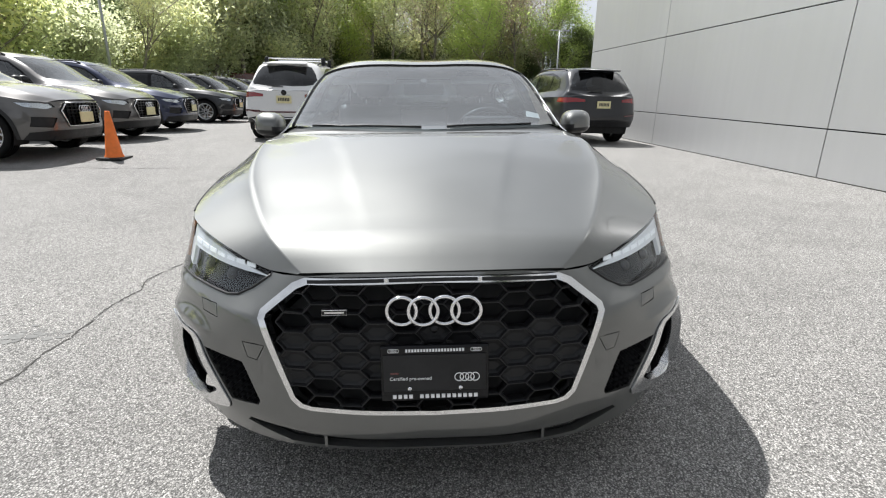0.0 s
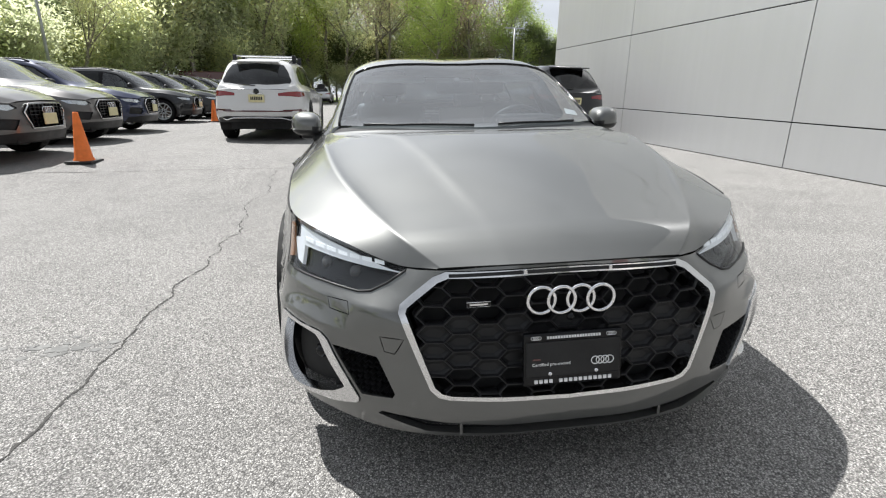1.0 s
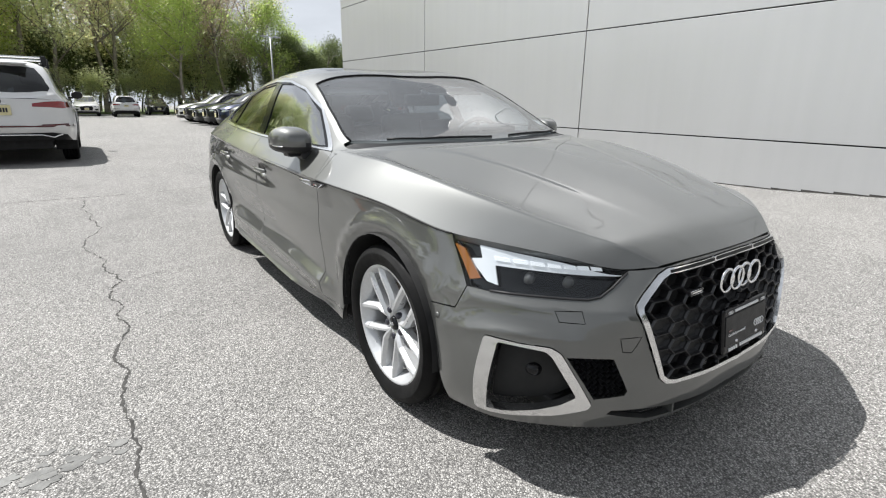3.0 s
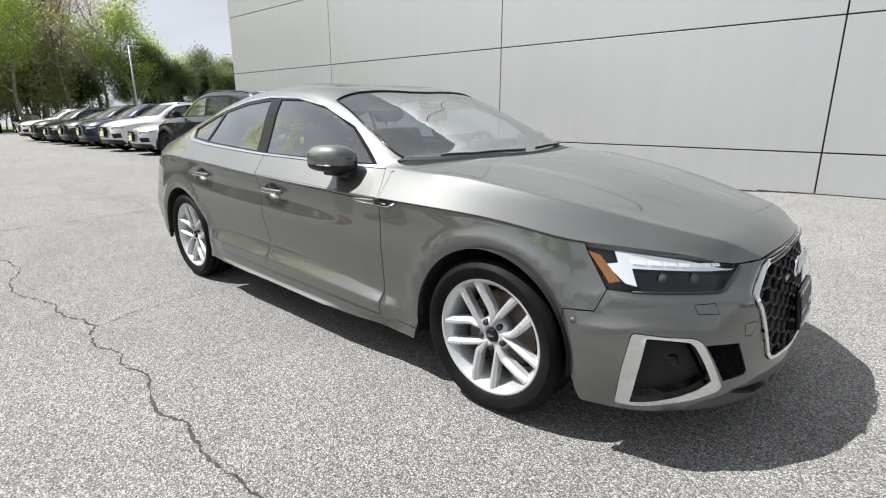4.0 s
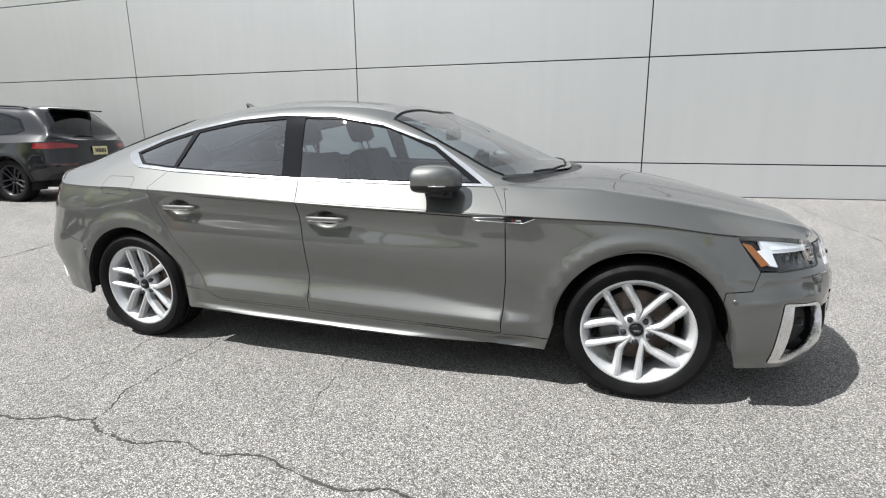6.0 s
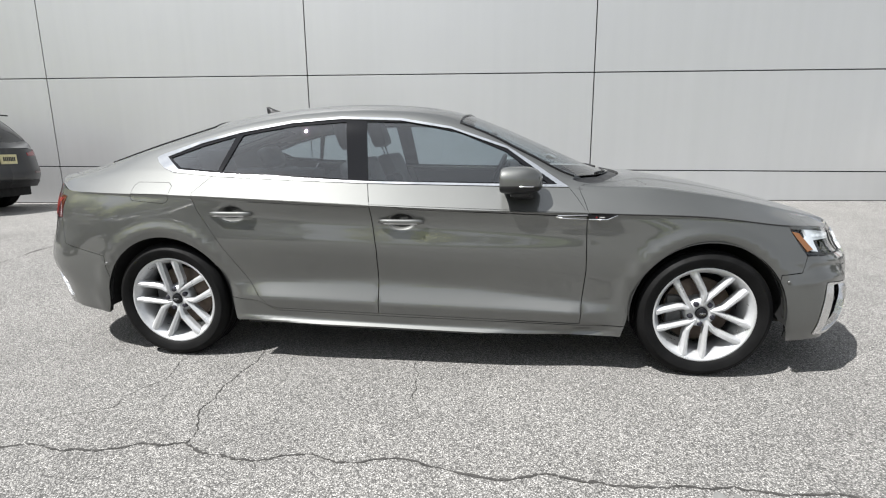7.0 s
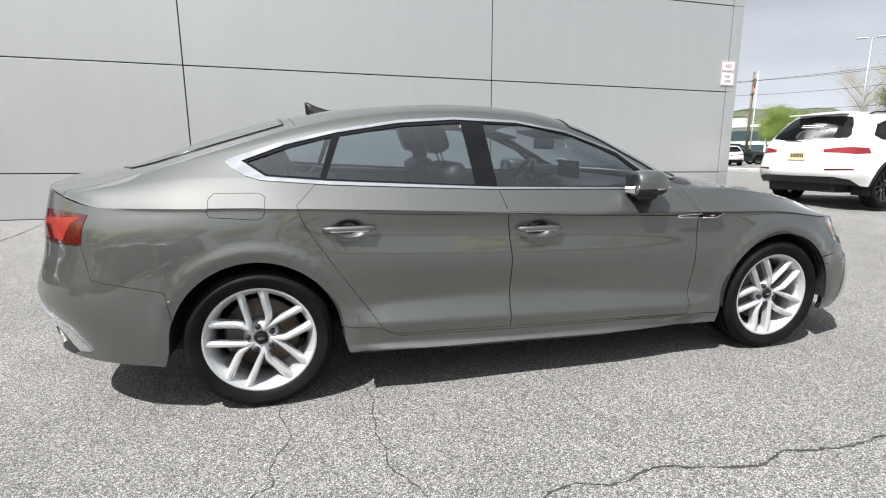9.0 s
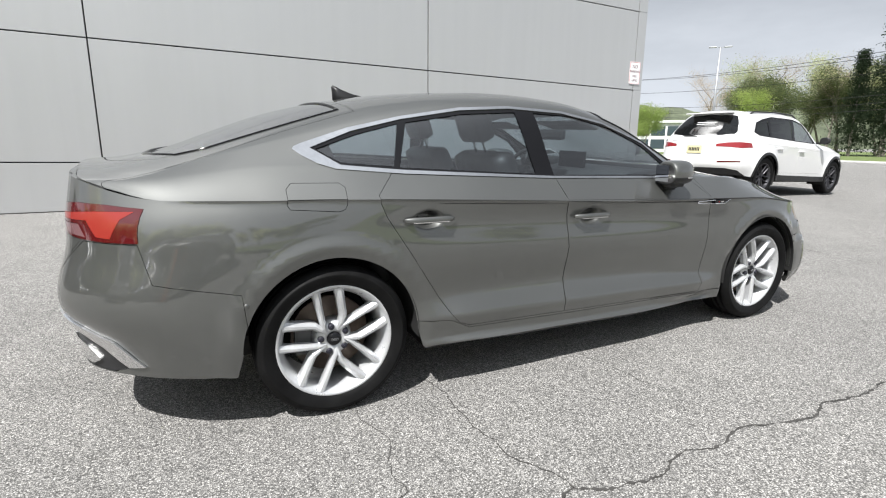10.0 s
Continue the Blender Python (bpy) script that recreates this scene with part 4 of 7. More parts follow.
panel("hood", [dpiece("hood")], GREY_PAINT, sides=(1, -1))
panel("cowl", [dpiece("cowl")], BLACK_TRIM, sides=(1, -1), lift=-0.014, label="black plastic cowl below the windscreen")
panel("front_bumper", [wpiece("bumper_f")], GREY_PAINT, sides=(1, -1))
panel("rear_bumper", [wpiece("bumper_r")], GREY_PAINT, sides=(1, -1))
gate = panel("tailgate", [wpiece("gate"), dpiece("gate")], GREY_PAINT, sides=(1, -1))
panel("rear_window", [dpiece("rear_glass")], REAR_GLASS, gate, "tinted rear window", (1, -1), 0.001, 0.004, -0.002)
panel("windscreen", [dpiece("screen")], WINDSCREEN, hero, "clear curved windscreen", (1, -1), 0.001, 0.004, -0.002)
frit = deck.at(screen[np.flatnonzero(np.isclose(screen[:, 1], V_MID))[-1]:])
frit = [tuple(c) for c in frit] + [tuple(deck.at(screen[:1])[0])]
part("windscreen_seal", tube([(-x, y, z) for x, y, z in frit[::-1]] + frit[1:], 0.0065, 6), GLOSS_BLACK, hero, "black seal round the windscreen")
rear_edge = [tuple(c) for c in deck.at(rear_glass)]
rear_edge = rear_edge[:np.argmax(np.isclose(rear_glass[1:, 1], V_MID)) + 2] if np.isclose(rear_glass[1:, 1], V_MID).any() else rear_edge
part("rear_window_seal", tube([(-x, y, z) for x, y, z in rear_edge[::-1]] + rear_edge[1:], 0.006, 6, False), GLOSS_BLACK, gate, "black seal round the rear window")
panel("sunroof", [dpiece("sunroof")], GLOSS_BLACK, hero, "black glass sunroof panel", (1, -1), 0.002, 0.01, 0.0)
panel("roof_frame", [dpiece("")], GREY_PAINT, hero, "", (1, -1), 0.0, 0.0)
panel("lip_recess", [wpiece("lip_gap")], BLACK_TRIM, hero, "black slot above the front lip", (1, -1), 0.0, 0.0, -0.03)
panel("grille_frame", [wpiece("grille_frame")], CHROME, hero, "bright chrome grille surround", (1, -1), 0.0, 0.03, 0.008)
def backing(sheet, pts, faces, owner, names, keep):
    return (sheet, pts, faces[np.isin(owner, [names.index(k) if k else -1 for k in keep])])


# dark sheet added inside the panels so that the gaps look shaded
panel("body_structure", [backing(wrap, w_pts, w_faces, w_owner, w_names, ["", "door_f", "door_r", "fuel", "sill", "bumper_f", "bumper_r", "gate", "washer", "tow", "tail", "tail_hot", "tail_smoke"]),
                         backing(deck, d_pts, d_faces, d_owner, d_names, ["hood", "door_f", "door_r", "fuel", "gate"])], DARK_VOID, hero, "dark backing sheet added behind the panel gaps", (1, -1), 0.0, 0.0, -0.028)
for side in (-1, 1):
    s = (side,)
    panel("front_fender", [wrest(lambda m: m[:, 1] < 1.0)], GREY_PAINT, sides=s)
    panel("rear_quarter_panel", [wrest(lambda m: m[:, 1] > 1.0)], GREY_PAINT, sides=s, gap=0.0)
    panel("washer_flap", [wpiece("washer")], GREY_PAINT, sides=s, gap=0.0004)
    panel("tow_cover" if side == -1 else "bumper_infill", [wpiece("tow")], GREY_PAINT, sides=s, gap=0.0006 if side == -1 else 0.0)
    panel("sill_skirt", [wpiece("sill")], GREY_PAINT, sides=s)
    front_door = panel("front_door", [wpiece("door_f"), dpiece("door_f")], GREY_PAINT, sides=s)
    rear_door = panel("rear_door", [wpiece("door_r"), dpiece("door_r")], GREY_PAINT, sides=s)
    panel("fuel_flap" if side == -1 else "quarter_infill", [wpiece("fuel"), dpiece("fuel")], GREY_PAINT, sides=s, gap=0.0024 if side == -1 else 0.0)
    panel("front_side_window", [dpiece("glass_f")], SIDE_GLASS, front_door, "lightly tinted side window", s, 0.0, 0.003, -0.006)
    panel("rear_side_window", [dpiece("glass_r")], SIDE_GLASS, rear_door, "lightly tinted side window", s, 0.0, 0.003, -0.006)
    panel("quarter_window", [dpiece("glass_q")], SIDE_GLASS, hero, "small fixed rear side window", s, 0.0, 0.003, -0.006)
    panel("window_seal", [dpiece("seal")], GLOSS_BLACK, hero, "gloss black window pillar trim", s, 0.0, 0.006, -0.001)
    panel("window_chrome", [dpiece("dlo")], CHROME, hero, "satin chrome strip round the side windows", s, 0.0, 0.006, 0.004)
    panel("side_intake_frame", [wpiece("vent_frame")], CHROME, hero, "satin silver frame of the side intake", s, 0.0, 0.028, 0.005)
    panel("intake_liner", [wpiece("vent_in")], DARK_VOID, hero, "black recessed intake", s, 0.0, 0.0, -0.05)
    panel("tail_lamp", [wpiece("tail")], TAIL_DARK, hero, "dark red tail lamp", s, 0.001, 0.01, 0.002)
    panel("tail_lamp_element", [wpiece("tail_hot")], TAIL_BRIGHT, hero, "bright red tail lamp element", s, 0.0, 0.004, 0.003)
    panel("tail_lamp_segment", [wpiece("tail_smoke")], TAIL_SMOKE, hero, "smoky pink clear lamp segment", s, 0.001, 0.004, 0.003)
    panel("exhaust_trim", [wpiece("exhaust")], CHROME, hero, "silver exhaust trim", s, 0.0, 0.02, 0.005)
    panel("rear_diffuser", [wpiece("diffuser")], BLACK_TRIM, hero, "black lower rear diffuser", s, 0.0, 0.01, -0.004)
    panel("rear_valance_strip", [wpiece("diff")], CHROME, hero, "silver strip in the rear bumper", s, 0.0, 0.02, 0.008)


# ---- wheels of the grey car ----
def add_bar(bm, a, b, wa, wb, da, db, up, ridge=0.0):
    """A tapered spoke from a to b with widths, depths and a raised ridge; up points out of its face."""
    a, b, up = Vector(a), Vector(b), Vector(up).normalized()
    side = (b - a).cross(up).normalized()
    ends = []
    for p, w, d in ((a, wa, da), (b, wb, db)):
        ends.append([bm.verts.new(p + side * w * s + up * h) for s, h in ((-0.5, -d), (-0.5, -0.004), (-0.12, ridge), (0.12, ridge), (0.5, -0.004), (0.5, -d))])
    n = 6
    for k in range(n):
        bm.faces.new((ends[0][k], ends[0][(k + 1) % n], ends[1][(k + 1) % n], ends[1][k]))
    bm.faces.new(ends[0][::-1])
    bm.faces.new(ends[1])


def add_spoke(bm, stations, up):
    """A moulded spoke through stations of (place, width, depth, ridge)."""
    up = Vector(up).normalized()
    rings = []
    for i, (p, w, d, ridge) in enumerate(stations):
        a, b = stations[max(0, i - 1)][0], stations[min(len(stations) - 1, i + 1)][0]
        side = (b - a).cross(up).normalized()
        rings.append([bm.verts.new(p + side * w * s + up * h) for s, h in ((-0.5, -d), (-0.5, -0.006), (-0.16, ridge), (0.16, ridge), (0.5, -0.006), (0.5, -d))])
    for a, b in zip(rings, rings[1:]):
        for k in range(6):
            bm.faces.new((a[k], a[(k + 1) % 6], b[(k + 1) % 6], b[k]))
    bm.faces.new(rings[0][::-1])
    bm.faces.new(rings[-1])
    bmesh.ops.recalc_face_normals(bm, faces=bm.faces[:])


def spoke_meshes(R, hub_x, lip_x, pairs, start, spread, wide, fat):
    out = []
    for k in range(pairs):
        ang = radians(start + 360 / pairs * k)
        d, t = Vector((0, -math.cos(ang), math.sin(ang))), Vector((0, math.sin(ang), math.cos(ang)))
        for s in (-1, 1):
            bm = bmesh.new()
            add_spoke(bm, [(d * 0.034 + t * s * spread * 0.30 + Vector((hub_x - 0.012, 0, 0)), 0.022 * fat, 0.03, 0.002),
                           (d * 0.078 + t * s * spread * 0.92 + Vector((hub_x + 0.001, 0, 0)), 0.023 * fat, 0.035, 0.006),
                           (d * 0.098 + t * s * spread + Vector((hub_x + 0.003, 0, 0)), 0.023 * fat, 0.035, 0.007),
                           (d * (R * 0.72) + t * s * wide * 0.96 + Vector((hub_x * 0.5 + lip_x * 0.5 - 0.002, 0, 0)), 0.025 * fat, 0.035, 0.007),
                           (d * (R - 0.016) + t * s * wide + Vector((lip_x - 0.012, 0, 0)), 0.032 * fat, 0.03, 0.003)], (1, 0, 0))
            out.append(bm)
    return out


def kinked_spokes(R, hub_x, lip_x, start):
    """Five pairs: one straight spoke and one with a knee, a wheel bolt between their roots."""
    out = []
    for k in range(5):
        ang = radians(start + 72 * k)
        d, t = Vector((0, -math.cos(ang), math.sin(ang))), Vector((0, math.sin(ang), math.cos(ang)))
        def at(a, b, x):
            return d * a + t * b + Vector((x, 0, 0))
        mid = hub_x * 0.5 + lip_x * 0.5
        bm = bmesh.new()
        add_spoke(bm, [(at(0.030, 0.026, hub_x - 0.006), 0.018, 0.03, 0.003), (at(0.060, 0.033, hub_x + 0.002), 0.023, 0.035, 0.006), (at(R * 0.70, 0.035, mid - 0.002), 0.030, 0.035, 0.008),
                       (at(R - 0.014, 0.035, lip_x - 0.010), 0.036, 0.03, 0.004)], (1, 0, 0))
        out.append(bm)
        bm = bmesh.new()
        add_spoke(bm, [(at(0.034, -0.022, hub_x - 0.006), 0.018, 0.03, 0.003), (at(0.062, -0.040, hub_x + 0.003), 0.024, 0.035, 0.006), (at(0.088, -0.055, hub_x + 0.004), 0.031, 0.035, 0.008), (at(0.108, -0.058, hub_x + 0.004), 0.033, 0.035, 0.009),
                       (at(R * 0.74, -0.059, mid - 0.001), 0.036, 0.035, 0.009), (at(R - 0.020, -0.059, lip_x - 0.010), 0.042, 0.03, 0.005)], (1, 0, 0))
        out.append(bm)
    return out


def rim_mesh(R, hub_x, lip_x, sides=72):
    bm = bmesh.new()
    add_lathe(bm, [(R - 0.040, lip_x - 0.20), (R - 0.036, lip_x - 0.05), (R - 0.024, lip_x - 0.022), (R - 0.012, lip_x - 0.008), (R - 0.008, lip_x - 0.001), (R, lip_x), (R + 0.006, lip_x - 0.006), (R + 0.004, lip_x - 0.02), (R - 0.012, lip_x - 0.20)], sides, "x", closed=True)
    add_lathe(bm, [(0.001, hub_x - 0.016), (0.030, hub_x - 0.016), (0.034, hub_x - 0.005), (0.060, hub_x - 0.007), (0.074, hub_x - 0.022), (0.086, hub_x - 0.06), (0.001, hub_x - 0.06)], 40, "x")
    bmesh.ops.recalc_face_normals(bm, faces=bm.faces[:])
    return bm


def tyre_mesh(R, rim, x_in, x_out, sides=80):
    w = x_out - x_in
    prof = [(rim - 0.004, x_in + 0.02), (rim + 0.01, x_in + 0.006), ((R + rim) / 2, x_in), (R - 0.018, x_in + 0.008), (R - 0.003, x_in + 0.03)]
    for k in range(4):
        c = x_in + w * (0.24 + 0.173 * k)
        prof += [(R, c - 0.007), (R - 0.007, c - 0.006), (R - 0.007, c + 0.006), (R, c + 0.007)]
    prof += [(R - 0.003, x_out - 0.03), (R - 0.016, x_out - 0.009), (R - 0.03, x_out - 0.003), ((R + rim) / 2 + 0.01, x_out), ((R + rim) / 2 + 0.004, x_out - 0.001), (rim + 0.018, x_out - 0.006), (rim + 0.010, x_out - 0.012), (rim + 0.002, x_out - 0.016), (rim - 0.006, x_out - 0.03)]
    return lathe(prof, sides, "x")


def share(name, me, parent, label="", m=None):
    ob = new(name, me)
    ob.parent = parent
    if m is not None:
        ob.matrix_basis = m
    if label:
        ob["label"] = label
    return ob


def flip_x(bm):
    for v in bm.verts:
        v.co.x = -v.co.x
    bmesh.ops.reverse_faces(bm, faces=bm.faces[:])
    return bm


def to_mesh(name, bm, mat, smooth_shade=False):
    me = bpy.data.meshes.new(name)
    bm.to_mesh(me)
    bm.free()
    for m in mat if isinstance(mat, (list, tuple)) else [mat]:
        me.materials.append(m)
    if smooth_shade:
        me.shade_smooth()
    return me


def wheel_set(side, R, rim, hub_x, lip_x, x_in, x_out, rim_mat, start=-95.0, pairs=5, spread=0.038, wide=0.049, fat=1.0, sides=72, kinked=False):
    """Shared meshes of one kind of wheel for one side of a car, about its own axle's middle."""
    f = (lambda b: b) if side > 0 else flip_x
    cal = bmesh.new()
    add_box(cal, (hub_x - 0.13, 0.075, -0.075), (hub_x - 0.055, 0.155, 0.075), 0.012)
    bolts = [to_mesh("wheel_bolt", f(lathe([(0.001, hub_x + 0.001), (0.0115, hub_x + 0.001), (0.0135, hub_x - 0.002), (0.0145, hub_x - 0.03)], 12, "x", (0, -0.056 * math.cos(a), 0.056 * math.sin(a)))), INK_BLACK) for a in [radians(start + (2 if kinked else 36) + 72 * k) for k in range(5)]]
    return {"rim": to_mesh("wheel", f(rim_mesh(rim, hub_x, lip_x, sides)), rim_mat),
            "spokes": [to_mesh("spoke", f(b), rim_mat) for b in (kinked_spokes(rim, hub_x, lip_x, start) if kinked else spoke_meshes(rim, hub_x, lip_x, pairs, start, spread, wide, fat))],
            "tyre": to_mesh("tyre", f(tyre_mesh(R, rim, x_in, x_out, sides)), RUBBER),
            "cap": to_mesh("centre_cap", f(lathe([(0.001, hub_x + 0.004), (0.024, hub_x + 0.003), (0.029, hub_x - 0.004), (0.030, hub_x - 0.02)], 28, "x")), GLOSS_BLACK),
            "disc": to_mesh("brake_disc", f(lathe([(0.06, hub_x - 0.05), (0.085, hub_x - 0.075), (0.165, hub_x - 0.078), (0.168, hub_x - 0.082), (0.168, hub_x - 0.105), (0.05, hub_x - 0.105)], 48, "x")), DISC_STEEL),
            "cal": to_mesh("brake_caliper", f(cal), CALIPER), "bolts": bolts}


def place_wheel(kit, parent, y, z, label=""):
    w = share("wheel", kit["rim"], parent, label, pose(0, y, z))
    share("tyre", kit["tyre"], w, "black rubber tyre")
    share("centre_cap", kit["cap"], w)
    for sp in kit["spokes"]:
        share("spoke", sp, w)
    share("brake_disc", kit["disc"], w, "rust-tinged steel brake disc")
    share("brake_caliper", kit["cal"], w)
    for b in kit["bolts"]:
        share("wheel_bolt", b, w)
    return w


HERO_R = 0.326
for side in (-1, 1):
    for y, start in ((0.0, -95.0), (2.824, -116.0)):
        kit = wheel_set(side, HERO_R, 0.243, 0.823, 0.850, 0.63, 0.866, RIM_SILVER, start, kinked=True)
        w = place_wheel(kit, hero, y, HERO_R, "silver alloy wheel with five double spokes")
        rings = bmesh.new()
        for k in range(4):
            add_tube(rings, [(side * 0.8275, 0.0045 * math.cos(a) + (k - 1.5) * 0.0068, 0.0045 * math.sin(a)) for a in np.linspace(0, math.tau, 13)[:-1]], 0.0007, 4, False, True)
        part("cap_rings", rings, BRIGHT, w)
    for y in (0.0, 2.824):
        liner, rows = bmesh.new(), []
        for a in np.linspace(radians(-6), radians(186), 28):
            rows.append([liner.verts.new((side * x, y - r * math.cos(a), 0.332 + r * math.sin(a))) for x, r in ((0.875, 0.366), (0.80, 0.372), (0.58, 0.372), (0.57, 0.10))])
        for a, b in zip(rows, rows[1:]):
            for k in range(3):
                liner.faces.new((a[k], a[k + 1], b[k + 1], b[k])).smooth = True
        part("wheel_arch_liner", liner, DARK_VOID, hero)

under = bmesh.new()
add_box(under, (-0.565, -0.78, 0.195), (0.565, 3.35, 0.40), 0.03)
add_box(under, (-0.82, 0.43, 0.20), (0.82, 2.40, 0.30), 0.01)
add_box(under, (-0.66, -0.70, 0.235), (0.66, -0.45, 0.29), 0.01)
part("underbody", under, DARK_VOID, hero)
tub = bmesh.new()
add_box(tub, (-0.79, 0.46, 0.30), (0.79, 2.35, 0.34))
for s in (-1, 1):
    add_box(tub, (s * 0.745 - 0.02, 0.60, 0.32), (s * 0.745 + 0.02, 2.45, 0.945), 0.008)
add_box(tub, (-0.70, 0.42, 0.3), (0.70, 0.46, 0.88))
add_box(tub, (-0.56, 2.42, 0.40), (0.56, 3.55, 0.98), 0.02)
part("cabin_tub", tub, DASH_PLASTIC, hero, "dark cabin lining")
panel("headliner", [dpiece("sunroof"), (deck, d_pts, np.array([f for f in dpiece("")[2] if deck.at(d_pts[f].mean(axis=0)[None])[0, 2] > 1.2]))], LIGHT_TRIM, hero, "pale grey roof lining", (1, -1), 0.0, 0.0, -0.03)


# ---- cabin ----
def seat(x, y, width, name="front_seat"):
    bm = bmesh.new()
    add_box(bm, (x - width / 2, y - 0.32, 0.36), (x + width / 2, y + 0.22, 0.58), 0.06, None)
    back = Matrix.Translation((x, y + 0.24, 0.52)) @ Matrix.Rotation(radians(-20), 4, "X")
    add_box(bm, (-width / 2, -0.07, -0.05), (width / 2, 0.07, 0.60), 0.06, back)
    for s in (-1, 1):
        add_box(bm, (s * width / 2 - 0.04, -0.11, 0.0), (s * width / 2 + 0.04, 0.06, 0.45), 0.035, back)
    ob = part(name, bm, SEAT_CLOTH, hero, "dark leather car seat", True)
    head = bmesh.new()
    add_box(head, (-0.125, -0.055, 0.66), (0.125, 0.05, 0.86), 0.045, back)
    part("headrest", head, SEAT_CLOTH, ob, "", True)
    for s in (-1, 1):
        part("headrest_post", tube([back @ Vector((s * 0.05, 0, 0.58)), back @ Vector((s * 0.05, 0, 0.68))], 0.006, 6), BRIGHT, ob)
    return ob


for x in (-0.37, 0.37):
    seat(x, 1.42, 0.50)
bench = bmesh.new()
add_box(bench, (-0.62, 2.02, 0.40), (0.62, 2.5, 0.58), 0.05)
tilt = Matrix.Translation((0, 2.52, 0.52)) @ Matrix.Rotation(radians(-24), 4, "X")
add_box(bench, (-0.62, -0.07, -0.05), (0.62, 0.07, 0.50), 0.05, tilt)
rear_bench = part("rear_seat", bench, SEAT_CLOTH, hero, "dark leather rear seat bench", True)
for x in (-0.37, 0.37):
    b = bmesh.new()
    add_box(b, (x - 0.13, -0.05, 0.52), (x + 0.13, 0.05, 0.68), 0.04, tilt)
    part("headrest", b, SEAT_CLOTH, rear_bench, "", True)
dash = bmesh.new()
prof = [(0.42, 0.90), (0.60, 0.975), (0.80, 0.985), (0.93, 0.955), (0.99, 0.90), (0.97, 0.78), (0.86, 0.60), (0.50, 0.55)]
a = [dash.verts.new((-0.70, y, z)) for y, z in prof]
b = [dash.verts.new((0.70, y, z)) for y, z in prof]
for k in range(len(prof)):
    dash.faces.new((a[k], a[(k + 1) % len(prof)], b[(k + 1) % len(prof)], b[k]))
dash.faces.new(a[::-1]), dash.faces.new(b)
bmesh.ops.bevel(dash, geom=dash.edges[:], offset=0.02, segments=2, affect="EDGES")
bmesh.ops.recalc_face_normals(dash, faces=dash.faces[:])
dashboard = part("dashboard", dash, DASH_PLASTIC, hero, "dark soft-touch dashboard", True)
part("instrument_hood", box((0.22, 0.80, 0.96), (0.52, 0.96, 1.03), 0.025), DASH_PLASTIC, dashboard)
part("centre_screen", box((-0.13, 0.88, 0.965), (0.13, 0.90, 1.075), 0.006), GLOSS_BLACK, dashboard)
part("centre_console", box((-0.13, 0.9, 0.40), (0.13, 1.7, 0.66), 0.03), DASH_PLASTIC, hero)
wm = Matrix.Translation((0.37, 1.06, 0.90)) @ Matrix.Rotation(radians(-66), 4, "X")
wheel_bm = bmesh.new()
add_tube(wheel_bm, [wm @ Vector((0.182 * math.cos(t), 0.182 * math.sin(t), 0)) for t in np.linspace(0, math.tau, 41)[:-1]], 0.016, 8, False, True)
steer = part("steering_wheel", wheel_bm, SEAT_CLOTH, hero, "black leather steering wheel")
hub = bmesh.new()
add_box(hub, (-0.075, -0.06, -0.03), (0.075, 0.05, 0.02), 0.02, wm)
for t in (0.0, math.pi, -math.pi / 2):
    add_tube(hub, [wm @ Vector((0.05 * math.cos(t), 0.05 * math.sin(t), 0)), wm @ Vector((0.18 * math.cos(t), 0.18 * math.sin(t), 0))], 0.014, 6)
part("steering_hub", hub, DASH_PLASTIC, steer)
mirror_bm = box((-0.12, -0.02, -0.035), (0.12, 0.02, 0.035), 0.018, Matrix.Translation((0, 1.08, 1.185)))
add_tube(mirror_bm, [(0, 1.07, 1.20), (0, 1.05, 1.232)], 0.02, 8)
part("interior_mirror", mirror_bm, DASH_PLASTIC, hero, "black interior mirror behind the windscreen")
for x in (-0.36, 0.36):
    part("sun_visor", box((x - 0.19, 0, -0.008), (x + 0.19, 0.15, 0.008), 0.006, Matrix.Translation((0, 1.20, 1.222)) @ Matrix.Rotation(radians(14), 4, "X")), LIGHT_TRIM, hero)
st = bmesh.new()
q = deck.find([(0.52, 0.60), (0.60, 0.63), (0.60, 0.68), (0.53, 0.66)], "xy", lambda p, n: p[:, :, 2] > 0.9)
st.faces.new([st.verts.new(tuple(v)) for v in deck.at(q) - 0.008 * deck.normal(q)])
part("windscreen_sticker", st, WHITE_PRINT, hero, "small white sticker inside the windscreen")
for x0, x1, y0 in ((-0.55, -0.02, 0.44), (0.52, 0.10, 0.40)):
    pts = []
    for k in np.linspace(0, 1, 12):
        x = abs(x0 + (x1 - x0) * k) if x0 < 0 else x0 + (x1 - x0) * k
        uv = deck.find([(x, np.interp(x, (0.0, 0.4, 0.6, 0.7), (0.385, 0.432, 0.535, 0.60)))], "xy", lambda p, n: p[:, :, 2] > 0.9)
        c = (deck.at(uv) + deck.normal(uv) * 0.002)[0]
        pts.append((c[0] * (-1 if x0 < 0 else 1), c[1], c[2]))
    part("wiper", tube(pts, 0.005, 6), BLACK_TRIM, hero, "black windscreen wiper")

# ---- lamps of the grey car ----
u_lo, u_hi = headlight[:, 0].min() - 6, headlight[:, 0].max() + 6
v_lo = headlight[:, 1].min() - 4
l_pts, l_faces, l_owner = cut_sheet(wrap, [drl, headlight], 2.5, 2.0, (u_lo, u_hi, v_lo, VMAX))
DRL = material("white_light_guide", (0.72, 0.74, 0.77), 0.18)
shader(DRL).inputs["Emission Color"].default_value = (0.93, 0.97, 1.0, 1)
shader(DRL).inputs["Emission Strength"].default_value = 0.08
DRL_ON = material("lit_light_segment", (0.85, 0.87, 0.9), 0.2)
